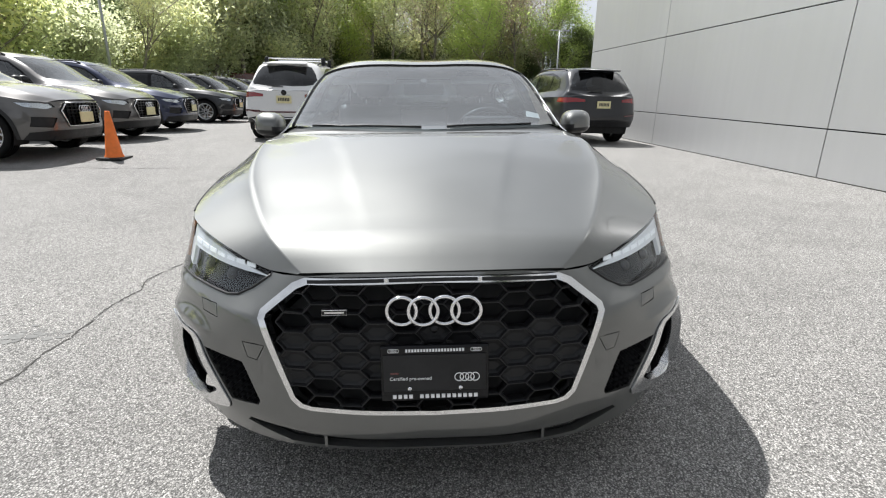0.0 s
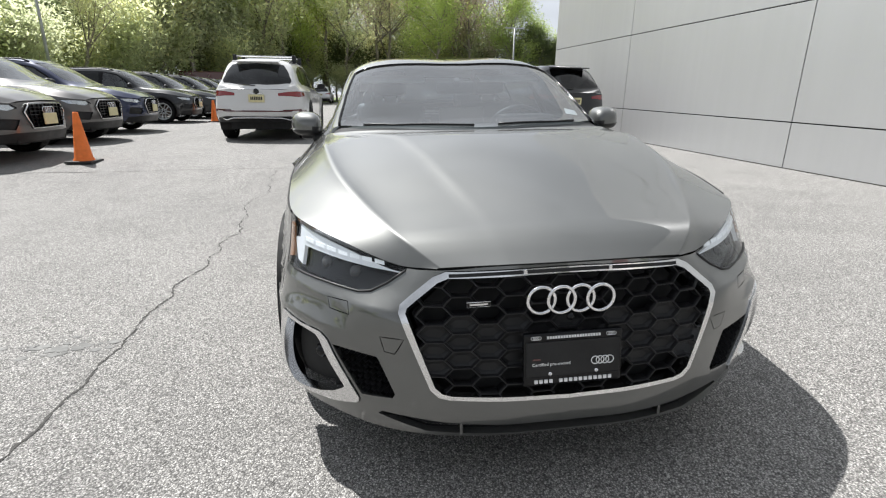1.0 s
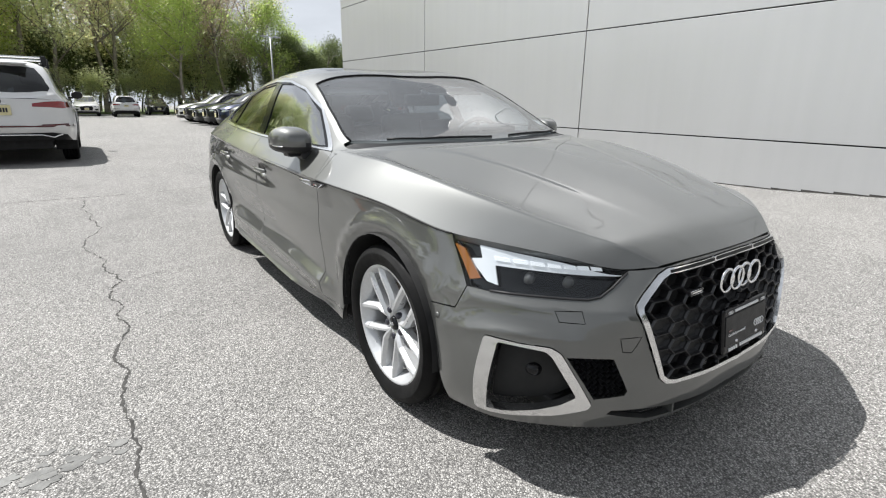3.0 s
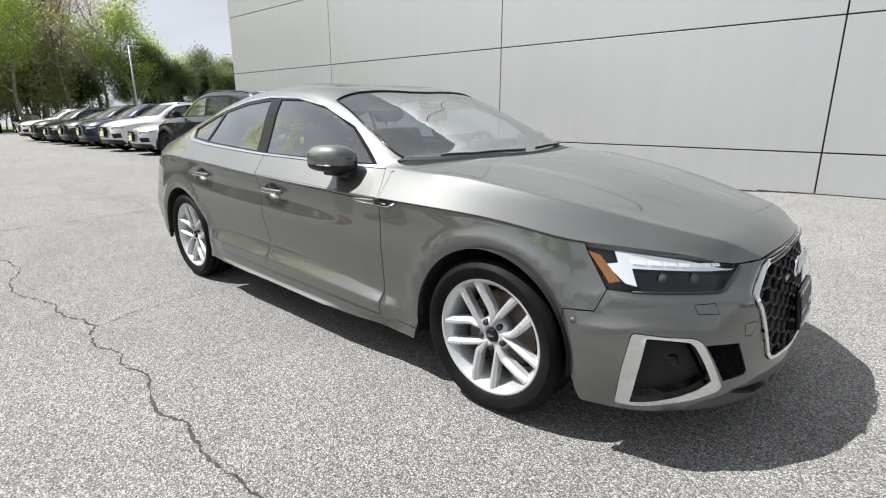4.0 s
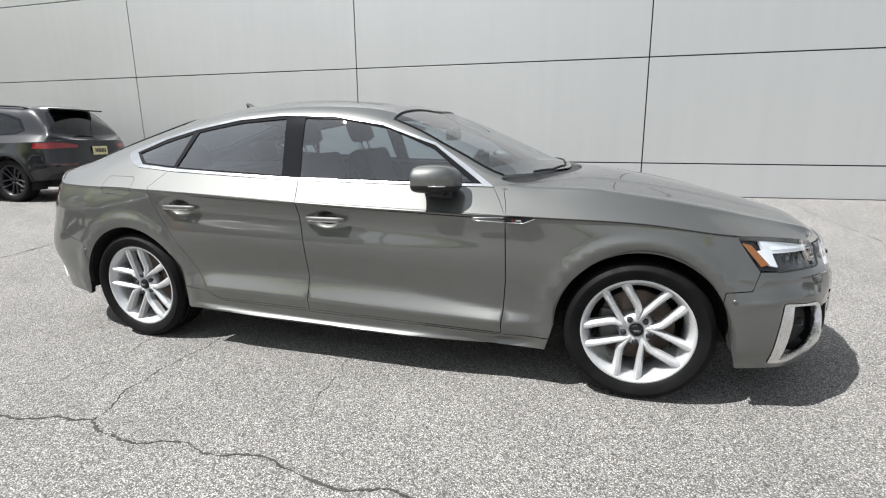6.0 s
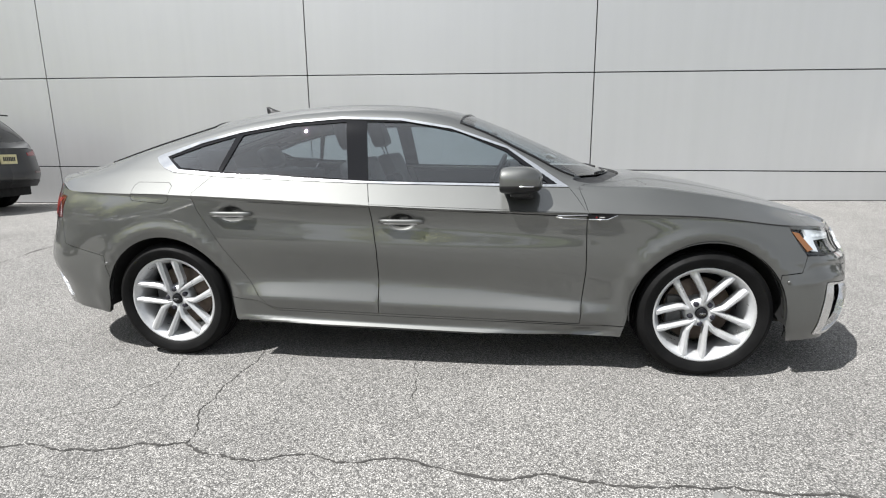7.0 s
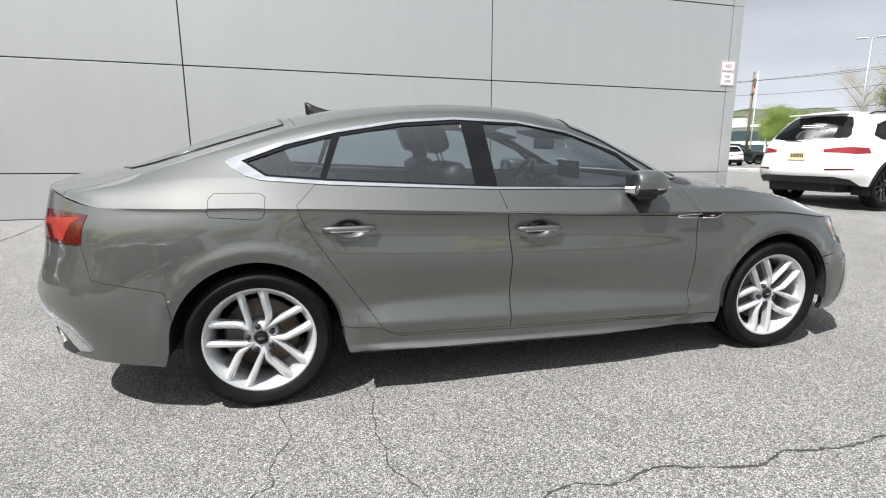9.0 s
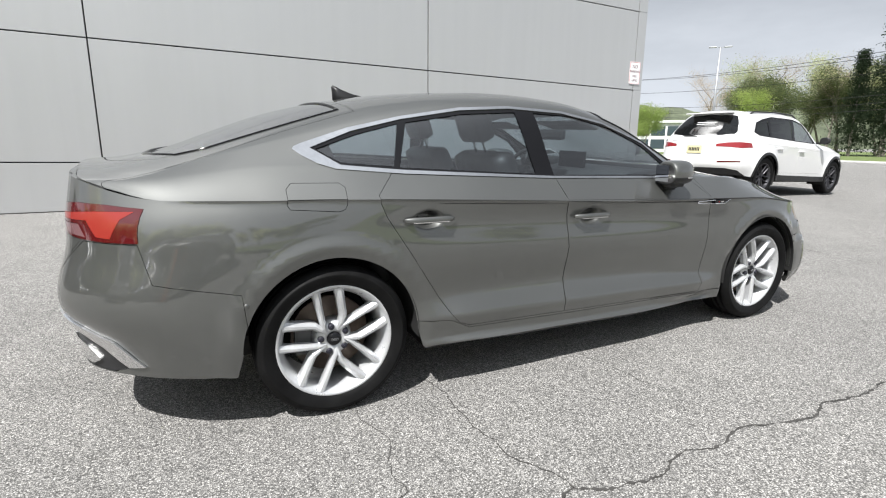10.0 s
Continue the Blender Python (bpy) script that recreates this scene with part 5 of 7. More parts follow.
shader(DRL_ON).inputs["Emission Color"].default_value = (0.93, 0.97, 1.0, 1)
shader(DRL_ON).inputs["Emission Strength"].default_value = 0.14
for side in (-1, 1):
    s = (side,)
    lamp = panel("headlamp", [wpiece("headlight")], LENS_GLASS, hero, "clear headlamp with white light strip and amber corner", s, 0.0, 0.004, -0.001)
    panel("light_guide", [(wrap, l_pts, l_faces[l_owner == 0])], DRL, lamp, "white daytime running light strip", s, 0.0, 0.012, -0.012)
    panel("amber_reflector", [wpiece("amber")], AMBER, lamp, "amber side reflector", s, 0.0, 0.01, -0.001)
    panel("lamp_housing", [(wrap, l_pts, l_faces[l_owner >= 0])], LAMP_BLACK, lamp, "", s, 0.0, 0.0, -0.055)
    panel("lamp_bezel", [(wrap, l_pts, l_faces[l_owner == 1])], LAMP_BLACK, lamp, "", s, 0.012, 0.05, -0.030)
    ring = [(side * c[0], c[1], c[2]) for c in wrap.at(np.array(densify([tuple(q) for q in lamp_low], 4.0, False))) + 0.0]
    part("lamp_seal", tube(ring, 0.0042, 6), BLACK_TRIM, lamp, "black lamp seal")
    for k in range(7):
        x0, x1 = 0.495 + 0.036 * k, 0.495 + 0.036 * k + 0.028
        uv = wrap.find([(x, np.interp(x, (0.476, 0.60, 0.75), (0.679, 0.692, 0.709)) + dz) for x, dz in ((x0, 0.001), (x1, 0.001), (x1, 0.012), (x0, 0.012))], "xz", on_front)
        seg = bmesh.new()
        f = seg.faces.new([seg.verts.new((side * c[0], c[1], c[2])) for c in wrap.at(uv) - 0.009 * wrap.normal(uv)])
        r = bmesh.ops.extrude_face_region(seg, geom=[f])
        bmesh.ops.translate(seg, vec=(0, 0.005, 0), verts=[v for v in r["geom"] if isinstance(v, bmesh.types.BMVert)])
        bmesh.ops.recalc_face_normals(seg, faces=seg.faces[:])
        part("light_segment", seg, DRL_ON, lamp)
    for x, z in ((0.585, 0.652), (0.675, 0.662)):
        uv = wrap.find([(x, z)], "xz", on_front)
        c = (wrap.at(uv) - 0.024 * wrap.normal(uv))[0]
        b = lathe([(0.001, 0.0), (0.012, 0.002), (0.019, 0.010), (0.021, 0.02)], 20, "y", (side * c[0], c[1], c[2]))
        part("projector_lens", b, CALIPER, lamp)
    fog = wrap.find([(0.725, 0.385)], "xz", on_front)
    c = (wrap.at(fog) - 0.05 * wrap.normal(fog))[0]
    part("intake_sensor", lathe([(0.001, -0.016), (0.016, -0.014), (0.022, 0.0), (0.022, 0.03)], 18, "y", (side * c[0], c[1], c[2])), GLOSS_BLACK, hero)
    mesh = bmesh.new()
    uvs = wrap.find([(x, z) for x in np.arange(0.48, 0.68, 0.018) for z in np.arange(0.30, 0.47, 0.018)], "xz", on_front)
    keep = inside(vent_mesh, uvs)
    for uv, ok in zip(uvs, keep):
        if ok:
            c, n = wrap.at(uv[None])[0], wrap.normal(uv[None])[0]
            m = Matrix.Translation((side * c[0], c[1], c[2])) @ Vector((side * n[0], n[1], n[2])).to_track_quat("Z", "Y").to_matrix().to_4x4()
            r = bmesh.ops.create_cone(mesh, cap_ends=False, segments=4, radius1=0.0125, radius2=0.009, depth=0.016)
            bmesh.ops.transform(mesh, matrix=m @ Matrix.Translation((0, 0, -0.012)), verts=r["verts"])
    part("intake_mesh", mesh, BLACK_TRIM, hero, "black intake mesh")
    panel("intake_mesh_liner", [wpiece("vent_mesh")], DARK_VOID, hero, "", s, 0.0, 0.012, -0.02)
    for y, z in ((-0.368, 0.505), (3.165, 0.541)):
        uv = w_side([(y, z), (y, z + 0.001)], 1)
        c = wrap.at(uv)[0]
        part("parking_sensor", lathe([(0.001, 0.0004), (0.0085, 0.0004), (0.0105, -0.004)], 16, "x", (side * c[0], c[1], c[2])) if side > 0 else flip_x(lathe([(0.001, 0.0004), (0.0085, 0.0004), (0.0105, -0.004)], 16, "x", (c[0], c[1], c[2]))), GREY_PAINT, hero)

for side in (-1, 1):
    line = wrap.at(np.array(edge_run(-0.36, 0.575, 40)))
    # a dark tube draws the shade of the gap along the hood edge
    part("hood_gap_line", tube([(side * (c[0] + 0.0005), c[1], c[2] - 0.001) for c in line], 0.0036, 6), DARK_VOID, hero, "dark tube drawn as the shaded gap between hood and fender")

# ---- grille ----
def front_at(x, z, lift):
    uv = wrap.find([(abs(x), z)], "xz", on_front)
    c = (wrap.at(uv) + wrap.normal(uv) * lift)[0]
    return Vector((x, c[1], z))


panel("grille_back", [wpiece("grille")], DARK_VOID, hero, "", (1, -1), 0.0, 0.0, -0.06)
hexes, plates = bmesh.new(), bmesh.new()
poly = np.array(G_IN + [(-x, z) for x, z in G_IN[::-1]])
CW, CH = 0.0735, 0.0505
done = set()
for i in range(-7, 8):
    for j in range(-1, 9):
        cx, cz = i * CW, 0.338 + j * CH + (CH / 2 if i % 2 else 0)
        corners = [(cx + 0.0485 * c, cz + CH / 2 * s) for c, s in ((-1, 0), (-0.52, 1), (0.52, 1), (1, 0), (0.52, -1), (-0.52, -1))]
        if not inside(poly * 1.0, np.array([(cx, cz)]))[0]:
            continue
        for k in range(6):
            a, b = corners[k], corners[(k + 1) % 6]
            key = tuple(sorted((tuple(np.round(a, 3)), tuple(np.round(b, 3)))))
            if key in done:
                continue
            done.add(key)
            if not inside(poly, np.array([a, b])).any():
                continue
            add_bar(hexes, front_at(*a, -0.006), front_at(*b, -0.006), 0.0075, 0.0075, 0.03, 0.03, (0, -1, 0.1), 0.003)
        if 0.39 < cz < 0.565:
            ring = [front_at(cx + (x - cx) * 0.93, cz + (z - cz) * 0.90, -0.014) for x, z in corners]
            inner = [front_at(cx + (x - cx) * 0.62, cz + (z - cz) * 0.45 - 0.004, -0.022) for x, z in corners]
            vs, ws = [plates.verts.new(p) for p in ring], [plates.verts.new(p) for p in inner]
            for k in range(6):
                plates.faces.new((vs[k], vs[(k + 1) % 6], ws[(k + 1) % 6], ws[k]))
            plates.faces.new(ws)
bmesh.ops.recalc_face_normals(hexes, faces=hexes.faces[:])
grille = part("radiator_grille", hexes, GRILLE_BLACK, hero, "gloss black honeycomb radiator grille")
part("grille_infill", plates, BLACK_TRIM, grille)
emblem = bmesh.new()
for k in range(4):
    cx = (k - 1.5) * 0.0548
    add_tube(emblem, [(cx + 0.0375 * math.cos(t), -0.889 - (0.004 if k % 2 else 0), 0.609 + 0.0385 * math.sin(t)) for t in np.linspace(0, math.tau, 49)[:-1]], 0.0052, 8, False, True)
part("ring_emblem", emblem, BRIGHT, grille, "four interlocked bright chrome rings")
badge = part("grille_badge", box((-0.285, -0.884, 0.600), (-0.220, -0.874, 0.616), 0.002), GLOSS_BLACK, grille, "small badge plate with a bright rim")
part("badge_rim", tube([(-0.284, -0.886, 0.601), (-0.221, -0.886, 0.601), (-0.221, -0.886, 0.615), (-0.284, -0.886, 0.615)], 0.0012, 4, False, True), BRIGHT, badge)
part("badge_lettering", box((-0.277, -0.8865, 0.6055), (-0.228, -0.8845, 0.6105)), BRIGHT, badge)
part("camera_eye", lathe([(0.001, -0.006), (0.008, -0.004), (0.011, 0.004)], 16, "y", (0.0, -0.897, 0.558)), GLOSS_BLACK, grille)
for x in (-0.12, 0.12):
    c = front_at(x, 0.684, 0.011)
    part("grille_divider", box((x - 0.004, c.y, 0.677), (x + 0.004, c.y + 0.02, 0.691), 0.001), BRIGHT, grille)
    c = front_at(x * 2.5, 0.220, -0.004)
    part("lip_fin", box((c.x - 0.004, c.y - 0.004, 0.200), (c.x + 0.004, c.y + 0.03, 0.238), 0.001), GREY_PAINT, hero)
slot = bmesh.new()
for x0, x1 in ((-0.325, -0.126), (-0.114, 0.114), (0.126, 0.325)):
    n = 8
    low = [front_at(x0 + (x1 - x0) * k / n, 0.6805 - 0.075 * (x0 + (x1 - x0) * k / n) ** 2, 0.012) for k in range(n + 1)]
    top = [front_at(x0 + (x1 - x0) * k / n, 0.6895 - 0.075 * (x0 + (x1 - x0) * k / n) ** 2, 0.012) for k in range(n + 1)]
    a, b = [slot.verts.new(p) for p in low], [slot.verts.new(p) for p in top]
    for k in range(n):
        slot.faces.new((a[k], a[k + 1], b[k + 1], b[k]))
part("grille_top_slot", slot, BLACK_TRIM, hero, "black slots in the top of the chrome frame")

# ---- number plate holder with a dealer's plate ----
pm = Matrix.Translation((0, -0.924, 0.450)) @ Matrix.Diagonal((0.89, 1, 0.87, 1)) @ Matrix.Rotation(radians(-6), 4, "X")
holder = part("plate_holder", box((-0.156, -0.008, -0.088), (0.156, 0.01, 0.088), 0.008, pm), GLOSS_BLACK, hero, "black dealer plate with white lettering")
part("plate", box((-0.148, -0.0105, -0.055), (0.148, -0.0085, 0.060), 0.002, pm), BLACK_TRIM, holder)
for z, w, hgt in ((-0.072, 0.125, 0.011), (0.073, 0.085, 0.008)):
    n = 16 if z < 0 else 20
    for k in range(n):
        if z < 0 and k == 4:
            continue
        x = -w + 2 * w * (k + 0.5) / n
        part("letter_bar", box((x - w / n * 0.66, -0.0115, z - hgt / 2), (x + w / n * 0.66, -0.0075, z + hgt / 2), 0.0, pm), WHITE_PRINT, holder)


def rings_flat(cx, cz, r, m):
    bm = bmesh.new()
    for k in range(4):
        add_tube(bm, [m @ Vector((cx + (k - 1.5) * r * 1.22 + r * math.cos(t), -0.0115, cz + r * math.sin(t))) for t in np.linspace(0, math.tau, 25)[:-1]], r * 0.13, 4, False, True)
    return bm


part("plate_emblem", rings_flat(0.092, -0.012, 0.0125, pm), WHITE_PRINT, holder)
for x in (-0.118, 0.118):
    part("frame_emblem", rings_flat(x, 0.074, 0.0055, pm), WHITE_PRINT, holder)
    part("plate_screw", lathe([(0.001, -0.004), (0.005, -0.003), (0.006, 0.0)], 10, "y", tuple(pm @ Vector((x * 0.62, -0.011, -0.047)))), BRIGHT, holder)


def lettering(name, words, size, m, mat, parent, depth=0.0006):
    cu = bpy.data.curves.new(name, "FONT")
    cu.body, cu.size, cu.extrude, cu.resolution_u = words, size, depth, 3
    cu.align_x = "CENTER"
    tmp = bpy.data.objects.new(name, cu)
    me = bpy.data.meshes.new_from_object(tmp)
    bpy.data.objects.remove(tmp)
    me.transform(m)
    me.materials.append(mat)
    ob = new(name, me)
    ob.parent = parent
    return ob


lettering("plate_lettering", "Certified pre-owned", 0.0145, pm @ Matrix.Translation((-0.07, -0.0112, -0.019)) @ Matrix.Rotation(radians(90), 4, "X"), WHITE_PRINT, holder)
part("plate_mark", box((-0.128, -0.0116, 0.0), (-0.104, -0.010, 0.006), 0.0, pm), TAIL_DARK, holder)

# ---- mirrors, handles, badges, fin ----
def mirror_shell(side):
    bm = bmesh.new()
    bmesh.ops.create_uvsphere(bm, u_segments=40, v_segments=24, radius=1.0)
    for v in bm.verts:
        x, y, z = v.co
        sq = lambda a, e: math.copysign(abs(a) ** e, a)
        y2 = sq(y, 0.75)
        y2 = min(y2, 0.62)
        taper = 1 - 0.26 * max(0, x) ** 2
        zz = sq(z, 0.72 if z > 0 else 0.5) * (0.074 if z > 0 else 0.058) * (taper if z > 0 else 1 - 0.1 * max(0, x))
        v.co = Vector(((sq(x, 0.66) * 0.086 + 0.872), y2 * 0.116 * taper + 0.927 + 0.035 * x, zz + 0.988 + 0.005 * x))
    for f in bm.faces:
        f.smooth = True
        f.material_index = 1 if f.calc_center_median().z < 0.976 else 0
        if f.calc_center_median().y > 0.985 and abs(f.normal.y) > 0.8:
            f.material_index = 1
    return bm if side > 0 else flip_x(bm)


for side in (-1, 1):
    mir = part("door_mirror", mirror_shell(side), [GREY_PAINT, BLACK_TRIM], hero, "grey door mirror with a black lower shell")
    g = bmesh.new()
    add_box(g, (0.81, 0.998, 0.945), (0.935, 1.003, 1.035), 0.003)
    part("mirror_glass", g if side > 0 else flip_x(g), MIRROR_GLASS, mir)
    strip = tube([(0.80, 0.845, 0.970), (0.84, 0.818, 0.968), (0.885, 0.820, 0.968), (0.935, 0.862, 0.970), (0.957, 0.925, 0.972)], 0.0035, 6)
    part("mirror_indicator", strip if side > 0 else flip_x(strip), CHROME, mir)
    arm = bmesh.new()
    add_box(arm, (0.77, 0.845, 0.900), (0.84, 0.945, 0.945), 0.014)
    add_box(arm, (0.80, 0.87, 0.915), (0.90, 0.965, 0.955), 0.014)
    part("mirror_arm", arm if side > 0 else flip_x(arm), BLACK_TRIM, mir)
    for cy, cz in ((1.505, 0.790), (2.415, 0.823)):
        n, rows = 16, []
        hb = bmesh.new()
        for k in range(n + 1):
            w = k / n * 2 - 1
            y = cy + w * 0.117
            end = max(0.0, 1 - abs(w) ** 6)
            x = 0.881 + 0.014 * (1 - w ** 4)
            hw, hd = 0.0145 * (0.55 + 0.45 * end), 0.010 * (0.4 + 0.6 * end)
            rows.append([hb.verts.new((x + hd * math.cos(t), y, cz + hw * math.sin(t))) for t in np.linspace(0, math.tau, 13)[:-1]])
        for a, b in zip(rows, rows[1:]):
            for k in range(12):
                hb.faces.new((a[k], a[(k + 1) % 12], b[(k + 1) % 12], b[k])).smooth = True
        hb.faces.new(rows[0]), hb.faces.new(rows[-1])
        bmesh.ops.recalc_face_normals(hb, faces=hb.faces[:])
        part("door_handle", hb if side > 0 else flip_x(hb), GREY_PAINT, hero, "grey pull handle over a cupped recess")
        line = box((0.9005, cy - 0.085, cz - 0.010), (0.9045, cy + 0.085, cz - 0.007))
        part("handle_strip", line if side > 0 else flip_x(line), CHROME, hero)
    bb = bmesh.new()
    for y0, y1, z0, z1 in ((0.452, 0.590, 0.810, 0.832),):
        vs = [bb.verts.new((0.899, y, z)) for y, z in ((y1, z0 + 0.002), (y1, z1), (y0, z1), (y0 + 0.05, z0))]
        f = bb.faces.new(vs)
        r = bmesh.ops.extrude_face_region(bb, geom=[f])
        bmesh.ops.translate(bb, vec=(-0.02, 0, 0), verts=[v for v in r["geom"] if isinstance(v, bmesh.types.BMVert)])
    bmesh.ops.recalc_face_normals(bb, faces=bb.faces[:])
    fb = part("fender_badge", bb if side > 0 else flip_x(bb), GLOSS_BLACK, hero, "black fender badge with a chrome edge")
    for pts in ([(0.900, 0.742, 0.822), (0.901, 0.730, 0.828), (0.901, 0.594, 0.832)], [(0.900, 0.742, 0.820), (0.900, 0.70, 0.815), (0.900, 0.594, 0.812)], [(0.9005, 0.588, 0.811), (0.9005, 0.505, 0.810), (0.899, 0.456, 0.831)]):
        t = tube(pts, 0.0028, 6)
        part("badge_edge", t if side > 0 else flip_x(t), BRIGHT, fb)
    mk = box((0.898, 0.550, 0.817), (0.901, 0.557, 0.824))
    part("badge_mark", mk if side > 0 else flip_x(mk), TAIL_RED, fb)
    mk = box((0.898, 0.515, 0.818), (0.901, 0.540, 0.824))
    part("badge_lettering", mk if side > 0 else flip_x(mk), BRIGHT, fb)
fin = prism([(2.40, 1.366), (2.48, 1.380), (2.545, 1.402), (2.575, 1.418), (2.592, 1.420), (2.588, 1.395), (2.585, 1.335), (2.40, 1.350)], 0.03, Matrix(((0, 0, 1, -0.015), (1, 0, 0, 0), (0, 1, 0, 0), (0, 0, 0, 1))))
bmesh.ops.bevel(fin, geom=fin.edges[:], offset=0.006, segments=2, affect="EDGES")
part("antenna_fin", fin, BLACK_TRIM, hero, "black shark fin antenna", True)


# ---- parked sport utility vehicles ----
SUV_LOW = [
    [(0, -0.80, 0.27), (0.35, -0.79, 0.27), (0.58, -0.72, 0.27), (0.76, -0.58, 0.27), (0.86, -0.38, 0.28), (0.90, 0.0, 0.28), (0.89, 0.6, 0.27), (0.89, 1.5, 0.28), (0.89, 2.3, 0.29), (0.90, 2.82, 0.31), (0.87, 3.32, 0.36), (0.78, 3.55, 0.38), (0.5, 3.68, 0.39), (0, 3.71, 0.39)],
    [(0, -0.86, 0.45), (0.35, -0.84, 0.45), (0.60, -0.77, 0.45), (0.78, -0.61, 0.45), (0.88, -0.38, 0.45), (0.925, 0.0, 0.45), (0.905, 0.6, 0.42), (0.90, 1.5, 0.43), (0.905, 2.3, 0.44), (0.935, 2.82, 0.47), (0.905, 3.32, 0.50), (0.83, 3.60, 0.54), (0.55, 3.76, 0.56), (0, 3.80, 0.56)],
    [(0, -0.85, 0.64), (0.35, -0.83, 0.64), (0.60, -0.76, 0.64), (0.78, -0.60, 0.65), (0.875, -0.38, 0.66), (0.925, 0.0, 0.70), (0.915, 0.6, 0.70), (0.91, 1.5, 0.71), (0.915, 2.3, 0.72), (0.93, 2.82, 0.74), (0.90, 3.32, 0.76), (0.82, 3.59, 0.78), (0.55, 3.74, 0.80), (0, 3.77, 0.80)],
    [(0, -0.83, 0.82), (0.35, -0.81, 0.82), (0.58, -0.74, 0.80), (0.76, -0.58, 0.82), (0.85, -0.38, 0.86), (0.895, 0.0, 0.92), (0.91, 0.6, 0.94), (0.912, 1.5, 0.955), (0.915, 2.3, 0.975), (0.90, 2.82, 0.99), (0.87, 3.32, 1.0), (0.79, 3.57, 1.01), (0.5, 3.71, 1.02), (0, 3.745, 1.025)],
]
SUV_EDGE = [(0.58, -0.74, 0.80), (0.76, -0.58, 0.82), (0.85, -0.38, 0.86), (0.895, 0.0, 0.92), (0.907, 0.40, 0.935), (0.91, 0.62, 0.94), (0.911, 0.9, 0.945), (0.912, 1.2, 0.95), (0.913, 1.7, 0.96), (0.915, 2.3, 0.975), (0.90, 2.88, 0.992), (0.878, 3.25, 0.999), (0.845, 3.42, 1.003), (0.80, 3.55, 1.008), (0.70, 3.63, 1.015)]
SUV_BELT = [(0.42, -0.79, 0.83), (0.62, -0.58, 0.90), (0.71, -0.36, 0.96), (0.77, 0.02, 1.02), (0.80, 0.45, 1.045), (0.81, 0.66, 1.06), (0.815, 0.92, 1.065), (0.82, 1.22, 1.07), (0.825, 1.7, 1.08), (0.825, 2.3, 1.10), (0.81, 2.88, 1.115), (0.785, 3.28, 1.115), (0.76, 3.45, 1.11), (0.71, 3.58, 1.095), (0.48, 3.705, 1.03)]
SUV_RAIL = [(0.22, -0.815, 0.835), (0.34, -0.60, 0.925), (0.39, -0.36, 0.99), (0.46, 0.0, 1.05), (0.68, 0.38, 1.07), (0.745, 0.68, 1.14), (0.70, 0.98, 1.35), (0.665, 1.28, 1.505), (0.64, 1.7, 1.575), (0.63, 2.3, 1.575), (0.62, 2.90, 1.54), (0.615, 3.22, 1.495), (0.665, 3.44, 1.28), (0.63, 3.58, 1.12), (0.25, 3.735, 1.03)]
SUV_MID = [(0, -0.83, 0.84), (0, -0.61, 0.94), (0, -0.36, 1.01), (0, 0.0, 1.07), (0, 0.28, 1.10), (0, 0.55, 1.24), (0, 0.85, 1.42), (0, 1.15, 1.565), (0, 1.7, 1.645), (0, 2.3, 1.645), (0, 3.0, 1.615), (0, 3.36, 1.575), (0, 3.53, 1.36), (0, 3.67, 1.13), (0, 3.745, 1.025)]


